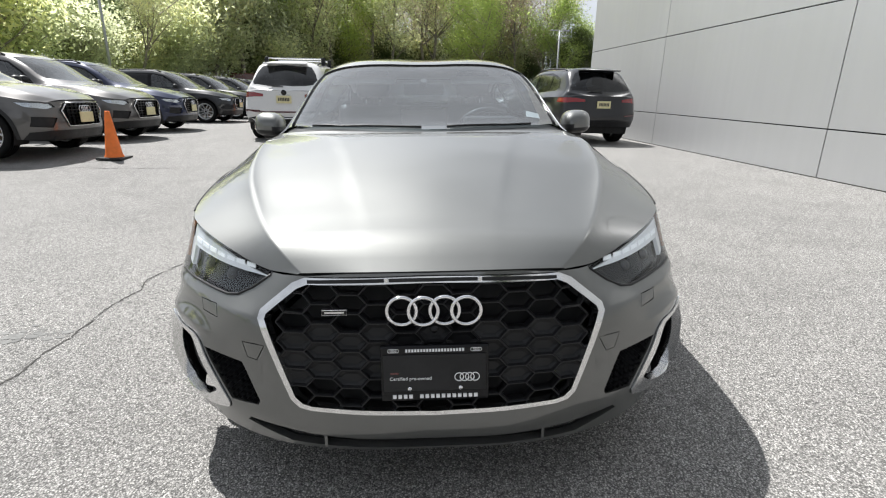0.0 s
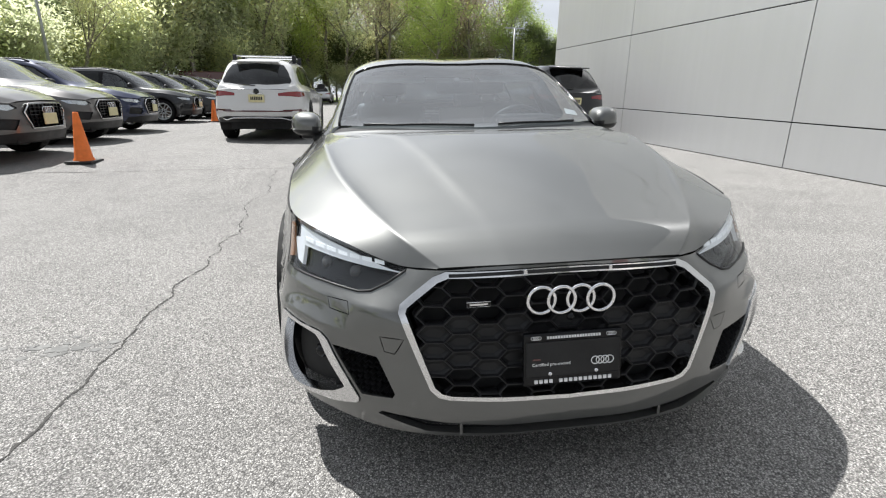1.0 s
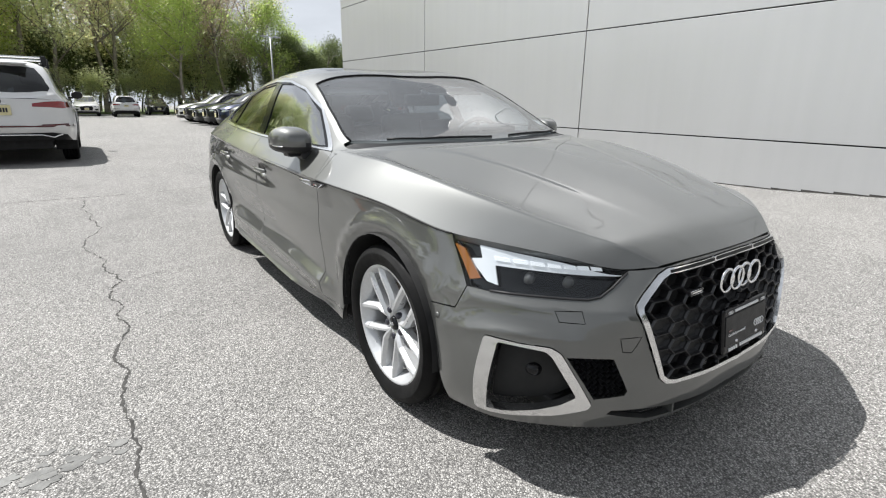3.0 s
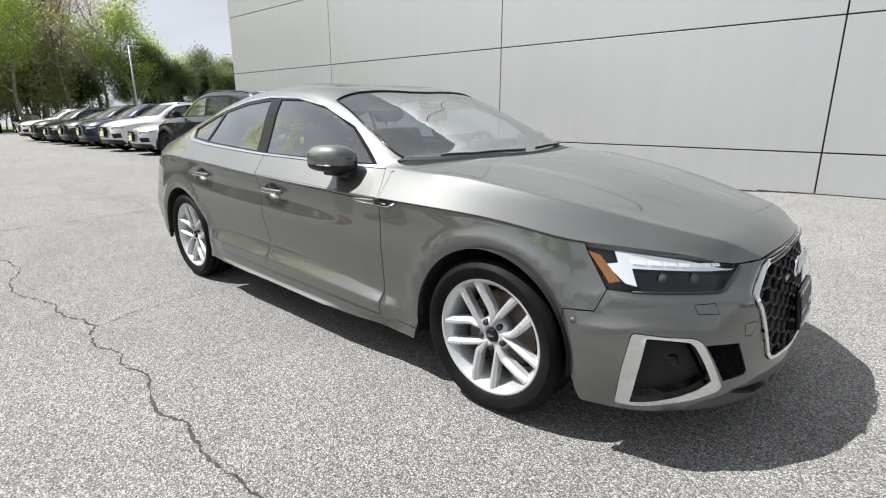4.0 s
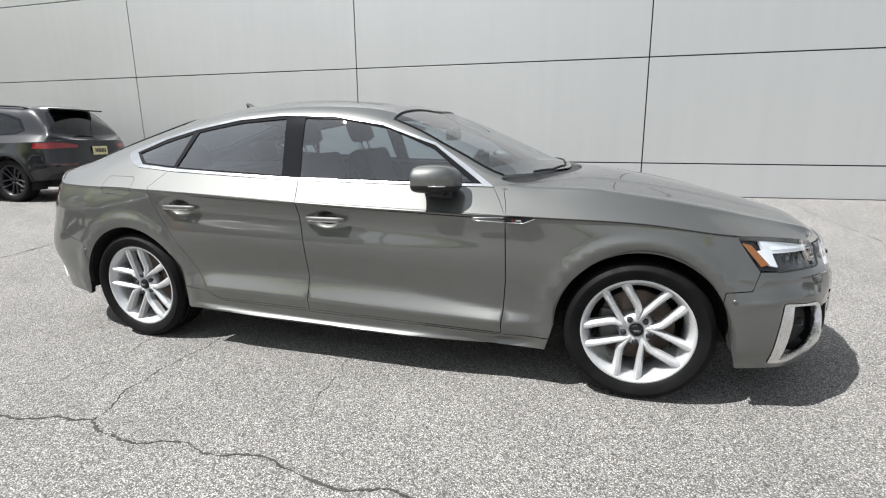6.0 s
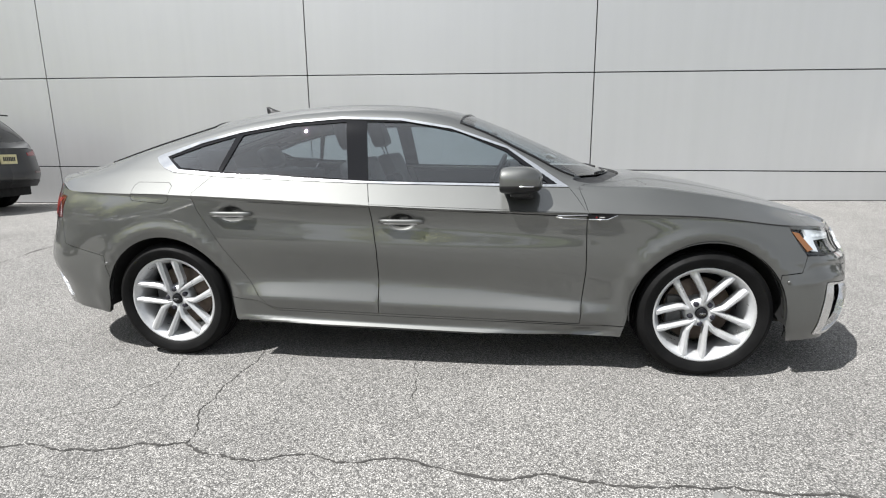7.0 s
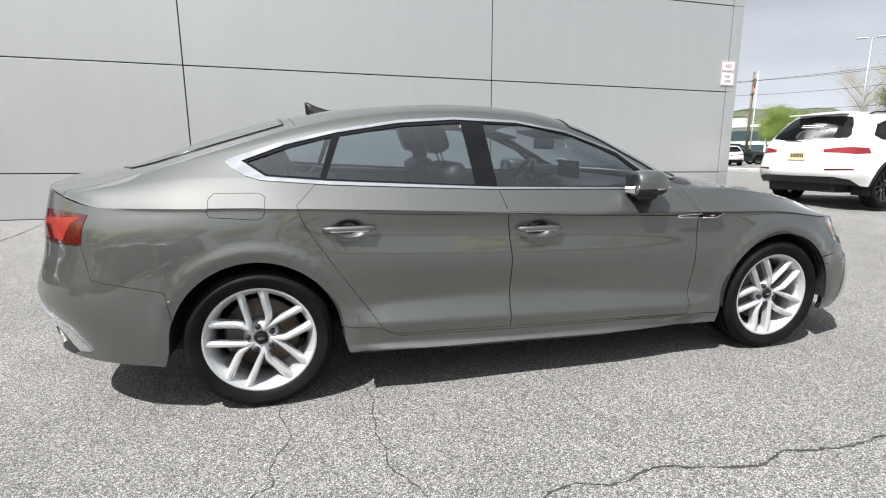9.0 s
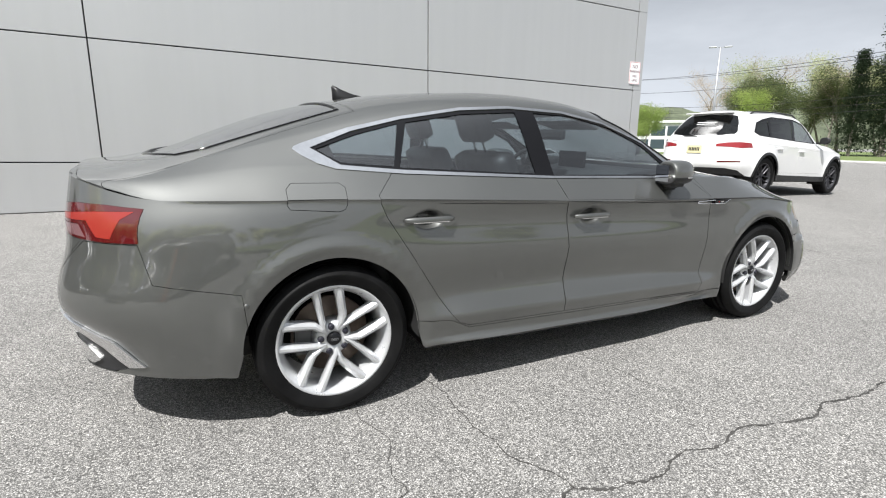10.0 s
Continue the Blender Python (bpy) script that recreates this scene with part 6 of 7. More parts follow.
def suv_kit():
    """Meshes of a plain mid-size SUV, built once and shared by all of its kind."""
    kb = [0.6] * 4 + [0.5, 0.25] + [0.12] * 4 + [0.2, 0.4, 0.6, 0.7, 0.8]
    kr = [0.5] * 4 + [0.7] + [0.8] * 10
    w, d, nw = body_sheets(np.array(SUV_LOW), [SUV_EDGE, SUV_BELT, SUV_RAIL, SUV_MID], kb, kr, nu=300, nv=64, arch=((0.0, 0.37, 0.41), (2.82, 0.37, 0.41)), flare=0.02)
    vm, mid = w.nv - 1, sum(nw)
    side = lambda p, n: p[:, :, 0] > 0.68
    front = lambda p, n: p[:, :, 1] < -0.2
    rear = lambda p, n: p[:, :, 1] > 3.1
    house = lambda p, n: (p[:, :, 1] > 0.5) & (np.arange(p.shape[1])[None, :] < 75)
    ws = lambda pts: w.find(densify(pts, 0.06), "yz", side)
    wf = lambda pts: w.find(densify(pts, 0.06), "xz", front)
    wr = lambda pts: w.find(densify(pts, 0.06), "xz", rear)
    dz = lambda pts: d.find(densify(pts, 0.06), "yz", house)

    def dl(pts):
        out = []
        for y, v in pts:
            col = d._read(d.p, np.arange(d.nu, dtype=float), np.full(d.nu, float(v)))[:, 1]
            out.append((np.interp(y, col, np.arange(d.nu)), v))
        return np.array(densify(out, 4.0))

    def arch(cy):
        r = 0.405
        return ws([(cy - r - 0.02, 0.2)] + [(cy - r * math.cos(a), 0.375 + r * math.sin(a)) for a in np.linspace(0, math.pi, 19)] + [(cy + r + 0.02, 0.2)])

    def zero(loop, end):
        loop = loop.copy()
        if end == 0:
            loop[loop[:, 0] < 4, 0] = 0
        else:
            loop[loop[:, 0] > w.nu - 6, 0] = w.nu - 1
        return loop

    def lip(cy):
        r = 0.455
        return ws([(cy - r - 0.01, 0.2)] + [(cy - r * math.cos(a), 0.375 + r * math.sin(a)) for a in np.linspace(0, math.pi, 19)] + [(cy + r + 0.01, 0.2)])

    wl = {"arch_f": arch(0), "arch_r": arch(2.82),
          "grille": zero(wf([(0, 0.80), (0.36, 0.79), (0.46, 0.68), (0.36, 0.46), (0, 0.45)]), 0),
          "headlamp": wf([(0.50, 0.735), (0.62, 0.70), (0.80, 0.735), (0.84, 0.80), (0.72, 0.80), (0.56, 0.785)]),
          "intake": wf([(0.52, 0.58), (0.78, 0.60), (0.80, 0.46), (0.60, 0.44)]),
          "tail": wr([(0.865, 0.985), (0.885, 0.90), (0.80, 0.885), (0.62, 0.90), (0.42, 0.905), (0.42, 0.955), (0.60, 0.985), (0.78, 0.995)]),
          "reflector": wr([(0.50, 0.635), (0.84, 0.645), (0.84, 0.62), (0.50, 0.605)]),
          "plate_bay": zero(wr([(0, 0.90), (0.26, 0.90), (0.24, 0.74), (0, 0.74)]), 1),
          "clad_f": lip(0), "clad_r": lip(2.82)}
    low_u = [w.find([(y, 0.30)], "yz", side)[0][0] for y in (0.3, 2.5)]
    wl["sill"] = np.array([(u, 0) for u in np.linspace(*low_u, 8)] + [(u, 10) for u in np.linspace(low_u[1], low_u[0], 8)])
    wl["skirt_r"] = zero(wr([(0, 0.50), (0.62, 0.505), (0.80, 0.47), (0.86, 0.40), (0.80, 0.37), (0, 0.37)]), 1)
    wl["skirt_r"][:, 1] = np.where(wl["skirt_r"][:, 1] < 5, 0, wl["skirt_r"][:, 1])
    wl["skirt_f"] = zero(wf([(0, 0.40), (0.60, 0.40), (0.80, 0.38), (0.84, 0.31), (0.70, 0.27), (0, 0.27)]), 0)
    wl["skirt_f"][:, 1] = np.where(wl["skirt_f"][:, 1] < 5, 0, wl["skirt_f"][:, 1])
    top = lambda y: (np.interp(y, w.p[60:, vm, 1], np.arange(60, w.nu)), vm)
    wl["door_f"] = np.array([top(y) for y in np.linspace(0.60, 1.66, 8)] + list(ws([(1.66, 0.94), (1.66, 0.44), (0.62, 0.44), (0.60, 0.90)]))[:-6])
    wl["door_r"] = np.array([top(y) for y in np.linspace(1.66, 2.56, 8)] + list(ws([(2.56, 0.94), (2.48, 0.80), (2.36, 0.62), (2.34, 0.44), (1.66, 0.44), (1.66, 0.94)]))[:-6])
    dl_ = {"glass_f": dz([(0.86, 1.085), (1.02, 1.26), (1.26, 1.43), (1.62, 1.505), (1.66, 1.10)]),
           "glass_r": dz([(1.74, 1.51), (2.40, 1.505), (2.50, 1.47), (2.56, 1.135), (1.74, 1.11)]),
           "glass_q": dz([(2.60, 1.46), (2.95, 1.37), (3.06, 1.20), (2.95, 1.16), (2.62, 1.145)]),
           "frame": dz([(0.76, 1.06), (1.00, 1.29), (1.24, 1.455), (1.62, 1.53), (2.42, 1.53), (2.75, 1.47), (3.0, 1.39), (3.12, 1.20), (2.97, 1.135), (1.7, 1.085)]),
           "screen": dl([(0.62, 74), (0.48, 84), (0.38, 100), (0.335, mid), (1.06, mid), (1.08, 105), (1.16, 86), (1.27, 74)]),
           "rear_glass": dl([(3.40, mid), (3.385, 105), (3.30, 80), (3.42, 72), (3.56, 68), (3.62, 84), (3.665, 105), (3.675, mid)]),
           "door_f": np.array([*dl([(0.60, 0), (1.66, 0)])[:-1], *dl([(1.66, 0), (1.68, 13), (1.69, nw[0])])[:3], *dl([(1.69, nw[0]), (0.72, nw[0])])[:2], dl([(0.68, 16)])[0]]),
           "hood": dl([(-9, 0), (0.52, 0), (0.55, 26), (0.46, 60), (0.34, 90), (0.30, mid), (-9, mid)])}
    wn, dn = list(wl), list(dl_)
    wp, wfc, wo = cut_sheet(w, list(wl.values()), 5.0, 4.0)
    dp, dfc, do = cut_sheet(d, list(dl_.values()), 6.0, 6.0)
    W = lambda n: (w, wp, wfc[wo == (wn.index(n) if n else -1)])
    D = lambda n: (d, dp, dfc[do == (dn.index(n) if n else -1)])
    kit = []

    def add(name, pieces, mat, sides, gap=0.002, rim=0.008, lift=0.0, paint=False, label=""):
        kit.append((name, panel_mesh(name, pieces, mat, gap, rim, lift, sides), paint, label))

    both = (1, -1)
    add("body_shell", [W(""), D(""), W("plate_bay")], WHITE_PAINT, both, 0.0, 0.0, 0.0, True)
    add("hood", [D("hood")], WHITE_PAINT, both, paint=True)
    add("windscreen", [D("screen")], WINDSCREEN, both, 0.0, 0.0, -0.003)
    add("rear_window", [D("rear_glass")], PRIVACY_GLASS, both, 0.0, 0.0, -0.003, label="dark tinted rear window")
    add("rear_skirt", [W("skirt_r")], BLACK_TRIM, both, 0.0, 0.01, 0.006, label="black plastic rear skirt")
    add("front_skirt", [W("skirt_f")], BLACK_TRIM, both, 0.0, 0.01, 0.004)
    add("grille", [W("grille")], DARK_VOID, both, 0.0, 0.0, -0.03)
    for s in (-1, 1):
        add("front_door", [W("door_f"), D("door_f")], WHITE_PAINT, (s,), paint=True)
        add("rear_door", [W("door_r")], WHITE_PAINT, (s,), paint=True)
        add("front_side_window", [D("glass_f")], SIDE_GLASS, (s,), 0.0, 0.0, -0.005)
        add("rear_side_window", [D("glass_r")], PRIVACY_GLASS, (s,), 0.0, 0.0, -0.005)
        add("quarter_window", [D("glass_q")], PRIVACY_GLASS, (s,), 0.0, 0.0, -0.005)
        add("window_frame", [D("frame")], GLOSS_BLACK, (s,), 0.0, 0.004, 0.001)
        add("headlamp", [W("headlamp")], LENS_GLASS, (s,), 0.0, 0.0, 0.0)
        add("headlamp_reflector", [W("headlamp")], LAMP_REFLECTOR, (s,), 0.004, 0.0, -0.03)
        add("front_intake", [W("intake")], BLACK_TRIM, (s,), 0.0, 0.0, -0.02)
        add("tail_lamp", [W("tail")], TAIL_RED, (s,), 0.001, 0.008, 0.004, label="red tail lamp")
        add("rear_reflector", [W("reflector")], TAIL_DARK, (s,), 0.0, 0.005, 0.003)
        add("sill_cladding", [W("sill")], BLACK_TRIM, (s,), 0.0, 0.006, 0.006)
        add("front_arch_trim", [W("clad_f")], BLACK_TRIM, (s,), 0.0, 0.01, 0.006)
        add("rear_arch_trim", [W("clad_r")], BLACK_TRIM, (s,), 0.0, 0.01, 0.006)
        m = bmesh.new()
        bmesh.ops.create_uvsphere(m, u_segments=18, v_segments=10, radius=1.0)
        for v in m.verts:
            v.co = Vector((1.0 + 0.10 * v.co.x, 0.80 + 0.07 * min(v.co.y, 0.5), 1.13 + 0.075 * math.copysign(abs(v.co.z) ** 0.7, v.co.z)))
        add_box(m, (0.84, 0.77, 1.06), (0.93, 0.83, 1.10), 0.01)
        for f in m.faces:
            f.smooth = True
        kit.append(("door_mirror", to_mesh("door_mirror", m if s > 0 else flip_x(m), BLACK_TRIM), False, ""))
        for y, z in ((1.52, 0.88), (2.40, 0.905)):
            h = box((0.905, y - 0.10, z - 0.014), (0.945, y + 0.10, z + 0.014), 0.012)
            kit.append(("door_handle", to_mesh("door_handle", h if s > 0 else flip_x(h), WHITE_PAINT), True, ""))
        rail = tube([(0.60, 1.35, 1.57), (0.60, 1.5, 1.625), (0.59, 2.2, 1.635), (0.58, 2.9, 1.60), (0.58, 3.05, 1.555)], 0.016, 8)
        kit.append(("roof_rail", to_mesh("roof_rail", rail if s > 0 else flip_x(rail), BLACK_TRIM), False, ""))
        for y in (0.0, 2.82):
            lin = bmesh.new()
            rows = [[lin.verts.new((x, y - r * math.cos(a), 0.375 + r * math.sin(a))) for x, r in ((0.90, 0.41), (0.60, 0.41), (0.59, 0.1))] for a in np.linspace(radians(-25), radians(205), 18)]
            for a, b in zip(rows, rows[1:]):
                for k in range(2):
                    lin.faces.new((a[k], a[k + 1], b[k + 1], b[k]))
            kit.append(("wheel_arch_liner", to_mesh("wheel_arch_liner", lin if s > 0 else flip_x(lin), DARK_VOID), False, ""))
    slats = bmesh.new()
    for z in np.arange(0.49, 0.80, 0.05):
        add_box(slats, (-0.40 + 0.05 * abs(z - 0.68) * 4, -0.872, z - 0.006), (0.40 - 0.05 * abs(z - 0.68) * 4, -0.845, z + 0.006))
    for x in np.arange(-0.36, 0.37, 0.09):
        add_box(slats, (x - 0.005, -0.868 + 0.12 * x * x, 0.47), (x + 0.005, -0.84 + 0.12 * x * x, 0.785))
    kit.append(("grille_lattice", to_mesh("grille_lattice", slats, GLOSS_BLACK), False, ""))
    edge = tube([(x, -0.868 + 0.13 * x * x, z) for x, z in ((-0.36, 0.79), (0.36, 0.79), (0.46, 0.68), (0.36, 0.455), (-0.36, 0.455), (-0.46, 0.68))], 0.012, 6, False, True)
    kit.append(("grille_frame", to_mesh("grille_frame", edge, CHROME), False, ""))
    emblem_s = bmesh.new()
    for k in range(4):
        add_tube(emblem_s, [((k - 1.5) * 0.058 + 0.046 * math.cos(t), -0.885, 0.70 + 0.046 * math.sin(t)) for t in np.linspace(0, math.tau, 21)[:-1]], 0.007, 5, False, True)
    kit.append(("ring_emblem", to_mesh("ring_emblem", emblem_s, BRIGHT), False, ""))
    kit.append(("front_plate", to_mesh("front_plate", box((-0.155, -0.905, 0.50), (0.155, -0.89, 0.655), 0.004), PLATE_YELLOW), False, ""))
    kit.append(("rear_plate", to_mesh("rear_plate", box((-0.155, 3.775, 0.775), (0.155, 3.79, 0.925), 0.004), PLATE_YELLOW), False, "yellow number plate with dark bars"))
    for k in range(7):
        kit.append(("plate_bar", to_mesh("plate_bar", box((-0.115 + k * 0.034, 3.79, 0.82), (-0.092 + k * 0.034, 3.793, 0.885)), INK_BLACK), False, ""))
    und = bmesh.new()
    add_box(und, (-0.58, -0.75, 0.24), (0.58, 3.6, 0.5), 0.02)
    add_box(und, (-0.86, 0.45, 0.27), (0.86, 2.38, 0.36), 0.01)
    kit.append(("underbody", to_mesh("underbody", und, DARK_VOID), False, ""))
    cab = bmesh.new()
    add_box(cab, (-0.78, 0.45, 0.5), (0.78, 3.45, 0.95), 0.02)
    for x in (-0.38, 0.38):
        for y in (1.55, 2.45):
            t = Matrix.Translation((x, y, 0.85)) @ Matrix.Rotation(radians(-16), 4, "X")
            add_box(cab, (-0.24, -0.06, 0), (0.24, 0.06, 0.42), 0.05, t)
            add_box(cab, (-0.13, -0.05, 0.45), (0.13, 0.05, 0.62), 0.04, t)
    add_box(cab, (-0.74, 0.50, 0.9), (0.74, 0.95, 1.07), 0.04)
    kit.append(("cabin", to_mesh("cabin", cab, SEAT_CLOTH), False, "dark seats and dashboard"))
    wiper = tube([(0.02, 3.70, 1.10), (0.35, 3.665, 1.12)], 0.009, 6)
    kit.append(("rear_wiper", to_mesh("rear_wiper", wiper, BLACK_TRIM), False, ""))
    spoil = bmesh.new()
    add_box(spoil, (-0.44, 3.20, 1.575), (0.44, 3.45, 1.60), 0.012, Matrix.Translation((0, 0, 0.165)) @ Matrix.Rotation(radians(-3.2), 4, "X"))
    kit.append(("roof_spoiler", to_mesh("roof_spoiler", spoil, WHITE_PAINT), True, ""))
    return kit


SUV_KIT = suv_kit()
SUV_WHEELS = {}


def suv(m, paint, label, rim=RIM_SILVER, group="", skip=(), scale=(1, 1, 1)):
    """A parked SUV. Its nose points along -y of m, its front axle is at m's origin."""
    root = thing("suv", m @ Matrix.Diagonal((*scale, 1)), label, "car", group)
    for name, me, painted, lab in SUV_KIT:
        if name in skip:
            continue
        ob = share(name, me, root, lab)
        if painted:
            ob.material_slots[0].link = "OBJECT"
            ob.material_slots[0].material = paint
    for side in (-1, 1):
        key = (side, rim.name)
        if key not in SUV_WHEELS:
            SUV_WHEELS[key] = wheel_set(side, 0.365, 0.258, 0.85, 0.895, 0.67, 0.91, rim, -90.0, 5, 0.038, 0.049, 1.0, 36)
        for y in (0.0, 2.82):
            place_wheel(SUV_WHEELS[key], root, y, 0.365)
    return root


def parked(x, y, heading, paint, label, **more):
    """heading: degrees that the nose is turned from -y, to its left; x, y: the middle of the front axle."""
    turn = Matrix.Rotation(radians(heading), 4, "Z")
    back = turn @ Vector((0, 2.82, 0)) + Vector((x, y, 0))
    za, zb = ground_z(x, y), ground_z(back.x, back.y)
    tilt = math.degrees(math.atan2(zb - za, 2.82))
    return suv(Matrix.Translation((x, y, za)) @ turn @ Matrix.Rotation(radians(tilt), 4, "X"), paint, label, **more)


# white SUV with roof bars in the aisle, dark SUV beside the building, white SUV past the corner
vw = parked(-2.84, 12.5, 180, WHITE_PAINT, "white SUV with black wheels and roof bars in the aisle", rim=RIM_DARK, skip=("ring_emblem",))
for y in (1.75, 2.55):
    part("roof_bar", box((-0.66, y - 0.04, 1.70), (0.66, y + 0.04, 1.73), 0.012), CHROME, vw, "silver roof bar")
    for s in (-1, 1):
        part("roof_bar_foot", box((s * 0.62 - 0.04, y - 0.055, 1.58), (s * 0.62 + 0.04, y + 0.055, 1.745), 0.015), BLACK_TRIM, vw)
part("tailgate_emblem", lathe([(0.001, 3.765), (0.05, 3.765), (0.056, 3.755)], 28, "y", (0, 0, 0.985)), LAMP_BLACK, vw)
part("bumper_strip", tube([(-0.90, 3.36, 0.615), (-0.83, 3.61, 0.61), (-0.55, 3.775, 0.605), (0, 3.815, 0.605), (0.55, 3.775, 0.605), (0.83, 3.61, 0.61), (0.90, 3.36, 0.615)], 0.016, 6), TAIL_DARK, vw, "dark red strip across the bumper")
part("skid_trim", tube([(-0.74, 3.66, 0.475), (-0.62, 3.735, 0.43), (-0.48, 3.775, 0.47), (0, 3.81, 0.475), (0.48, 3.775, 0.47), (0.62, 3.735, 0.43), (0.74, 3.66, 0.475)], 0.012, 6), CHROME, vw, "silver trim line in the black skirt")
part("tailgate_lettering", box((-0.12, 3.757, 0.935), (0.12, 3.763, 0.95), 0.001), CHROME, vw)
dark = parked(3.40, 12.65, 187.5, GRAPHITE_PAINT, "dark graphite SUV beside the pale panel wall", rim=RIM_DARK)
white = parked(4.27, -9.45, 4, WHITE_PAINT, "white SUV with dark wheels past the building corner", rim=RIM_DARK)
st = bmesh.new()
for k, z in enumerate((1.335, 1.368)):
    add_box(st, (-0.24 - 0.03 * k, 3.545 + 0.0, z), (0.14, 3.552, z + 0.013), 0.0, Matrix.Translation((0, 0.035 - 0.022 * k, 0)))
part("window_sticker", st, WHITE_PRINT, white, "two lines of white sticker bars")

parked(30.4, -31.9, -25, BLACK_PAINT, "black SUV parked by the far road", rim=RIM_DARK)

# rows of parked cars
LEFT_ROW = ((-6.2, 6.3, TAUPE_PAINT, "dark taupe SUV"), (-6.5, 8.9, TAUPE_PAINT, "dark taupe SUV"), (-6.8, 11.6, BLUE_PAINT, "dark blue SUV"), (-7.1, 16.1, BLACK_PAINT, "black SUV"), (-7.1, 19.0, BLACK_PAINT, "black SUV"), (-7.1, 22.0, BLACK_PAINT, "black SUV"),
            (-7.2, 25.0, GRAPHITE_PAINT, "dark grey SUV"), (-7.3, 28.0, BLACK_PAINT, "black SUV"), (-7.4, 31.2, SILVER_PAINT, "silver SUV"), (-7.4, 35.0, WHITE_PAINT, "white SUV"))
for x, y, paint, words in LEFT_ROW:
    parked(x, y, 90 - 4 * math.sin(y), paint, words + " parked nose-out in a row below the trees", group="cars in the row below the trees")
RIGHT_ROW = ((15.7, SILVER_PAINT, "low silver car", (0.95, 0.97, 0.86)), (18.4, WHITE_PAINT, "white SUV", (1, 1, 1)), (21.2, BLUE_PAINT, "dark blue SUV", (1, 1, 1)), (23.9, BLACK_PAINT, "black SUV", (1, 1, 1)), (26.6, BLACK_PAINT, "low black car", (1, 1, 0.88)),
             (29.4, GRAPHITE_PAINT, "dark grey SUV", (1, 1, 1)), (32.5, WHITE_PAINT, "white SUV", (1, 1, 1)))
for y, paint, words, sc in RIGHT_ROW:
    parked(3.55, y, -90 + 3 * math.cos(y), paint, words + " parked nose-out in the far row", group="cars in the far row", scale=sc)
for x, y, h, paint, words in ((-8.5, 52, 0, BLACK_PAINT, "black SUV"), (-5.4, 53, 180, SILVER_PAINT, "silver SUV"), (-1.6, 50, 0, WHITE_PAINT, "white SUV"), (1.0, 50, 180, WHITE_PAINT, "white SUV"), (4.2, 56, 0, GRAPHITE_PAINT, "dark grey SUV"), (7.0, 54, 0, GRAPHITE_PAINT, "dark grey SUV")):
    parked(x, y, h, paint, words + " far across the car park", group="cars across the car park")
parked(21.5, -30, 190, GRAPHITE_PAINT, "dark SUV on the road past the lot")
parked(30.5, -28.5, 60, WHITE_PAINT, "white car on the road past the lot", scale=(1, 1, 0.88))


# ---- cracks and seams in the asphalt ----
TAR = varied("dark_crack_fill", (0.045, 0.043, 0.04), 0.9, 0.0, 20.0, 0.4)


def crack(name, points, width, seed, label, wander=0.035):
    """A winding dark crack: a thin uneven ribbon sunk between lifted edges."""
    rng = random.Random(seed)
    dense = [Vector((*p, 0)) for p in points]
    for _ in range(5):
        out = []
        for a, b in zip(dense, dense[1:]):
            m = (a + b) / 2
            n = Vector((-(b - a).y, (b - a).x, 0))
            out += [a, m + n * rng.uniform(-1, 1) * wander * 3.4]
        dense = out + [dense[-1]]
    bm = bmesh.new()
    rows = []
    for i, p in enumerate(dense):
        a, b = dense[max(0, i - 1)], dense[min(len(dense) - 1, i + 1)]
        n = Vector((-(b - a).y, (b - a).x, 0)).normalized()
        w = width * rng.uniform(0.1, 1.45) * (0.3 if i in (0, len(dense) - 1) else 1)
        rows.append([bm.verts.new((q.x, q.y, ground_z(q.x, q.y) + 0.0025)) for q in (p + n * w / 2, p - n * w / 2)])
    for a, b in zip(rows, rows[1:]):
        bm.faces.new((a[0], a[1], b[1], b[0]))
    return tagged(part(name, bm, TAR), label, "crack", kind="structure")


crack("ground_crack_1", [(-1.82, -1.6), (-1.79, -0.5), (-1.76, -0.1), (-1.79, 0.5), (-1.76, 0.8), (-1.80, 1.05), (-1.77, 1.6), (-1.79, 1.95), (-1.71, 2.24), (-1.80, 2.6), (-1.82, 3.0), (-1.78, 4.0), (-1.86, 4.4), (-1.9, 5.2)], 0.012, 3, "long winding crack in the asphalt")
crack("ground_crack_2", [(-1.71, 2.24), (-1.48, 2.33), (-1.24, 2.36), (-1.12, 2.35), (-0.7, 2.4)], 0.005, 4, "thin side crack in the asphalt")
crack("ground_crack_3", [(-1.62, 2.95), (-1.48, 2.75), (-1.13, 2.71), (-0.9, 2.75)], 0.0032, 5, "thin side crack in the asphalt")
crack("ground_crack_4", [(-1.4, 1.35), (-1.05, 1.42), (-0.8, 1.45)], 0.003, 6, "hairline crack in the asphalt")
crack("ground_seam_1", [(-9.0, 4.9), (-4.68, 5.18), (-3.46, 5.25), (-2.12, 5.35), (-0.9, 5.4), (0.05, 5.5), (1.15, 5.75), (1.9, 5.8), (4.9, 6.2)], 0.014, 7, "straight dark seam across the asphalt", 0.008)
crack("ground_seam_2", [(-0.42, 8.6), (-0.42, 6.5), (-0.28, 5.5)], 0.011, 8, "crack running from the seam")
crack("ground_seam_3", [(4.9, -2.4), (2.0, -2.6), (0.27, -2.75), (-0.5, -2.69), (-3.0, -2.8)], 0.010, 9, "faint seam in the asphalt", 0.012)
crack("ground_seam_4", [(1.3, 9.5), (2.6, 9.2), (5.1, 8.9)], 0.02, 10, "dark seam towards the building", 0.01)
STAIN = varied("damp_stain", (0.15, 0.15, 0.144), 0.8, 0.0, 14.0, 0.35, 160.0, 0.4)
rng = random.Random(41)
blots = bmesh.new()
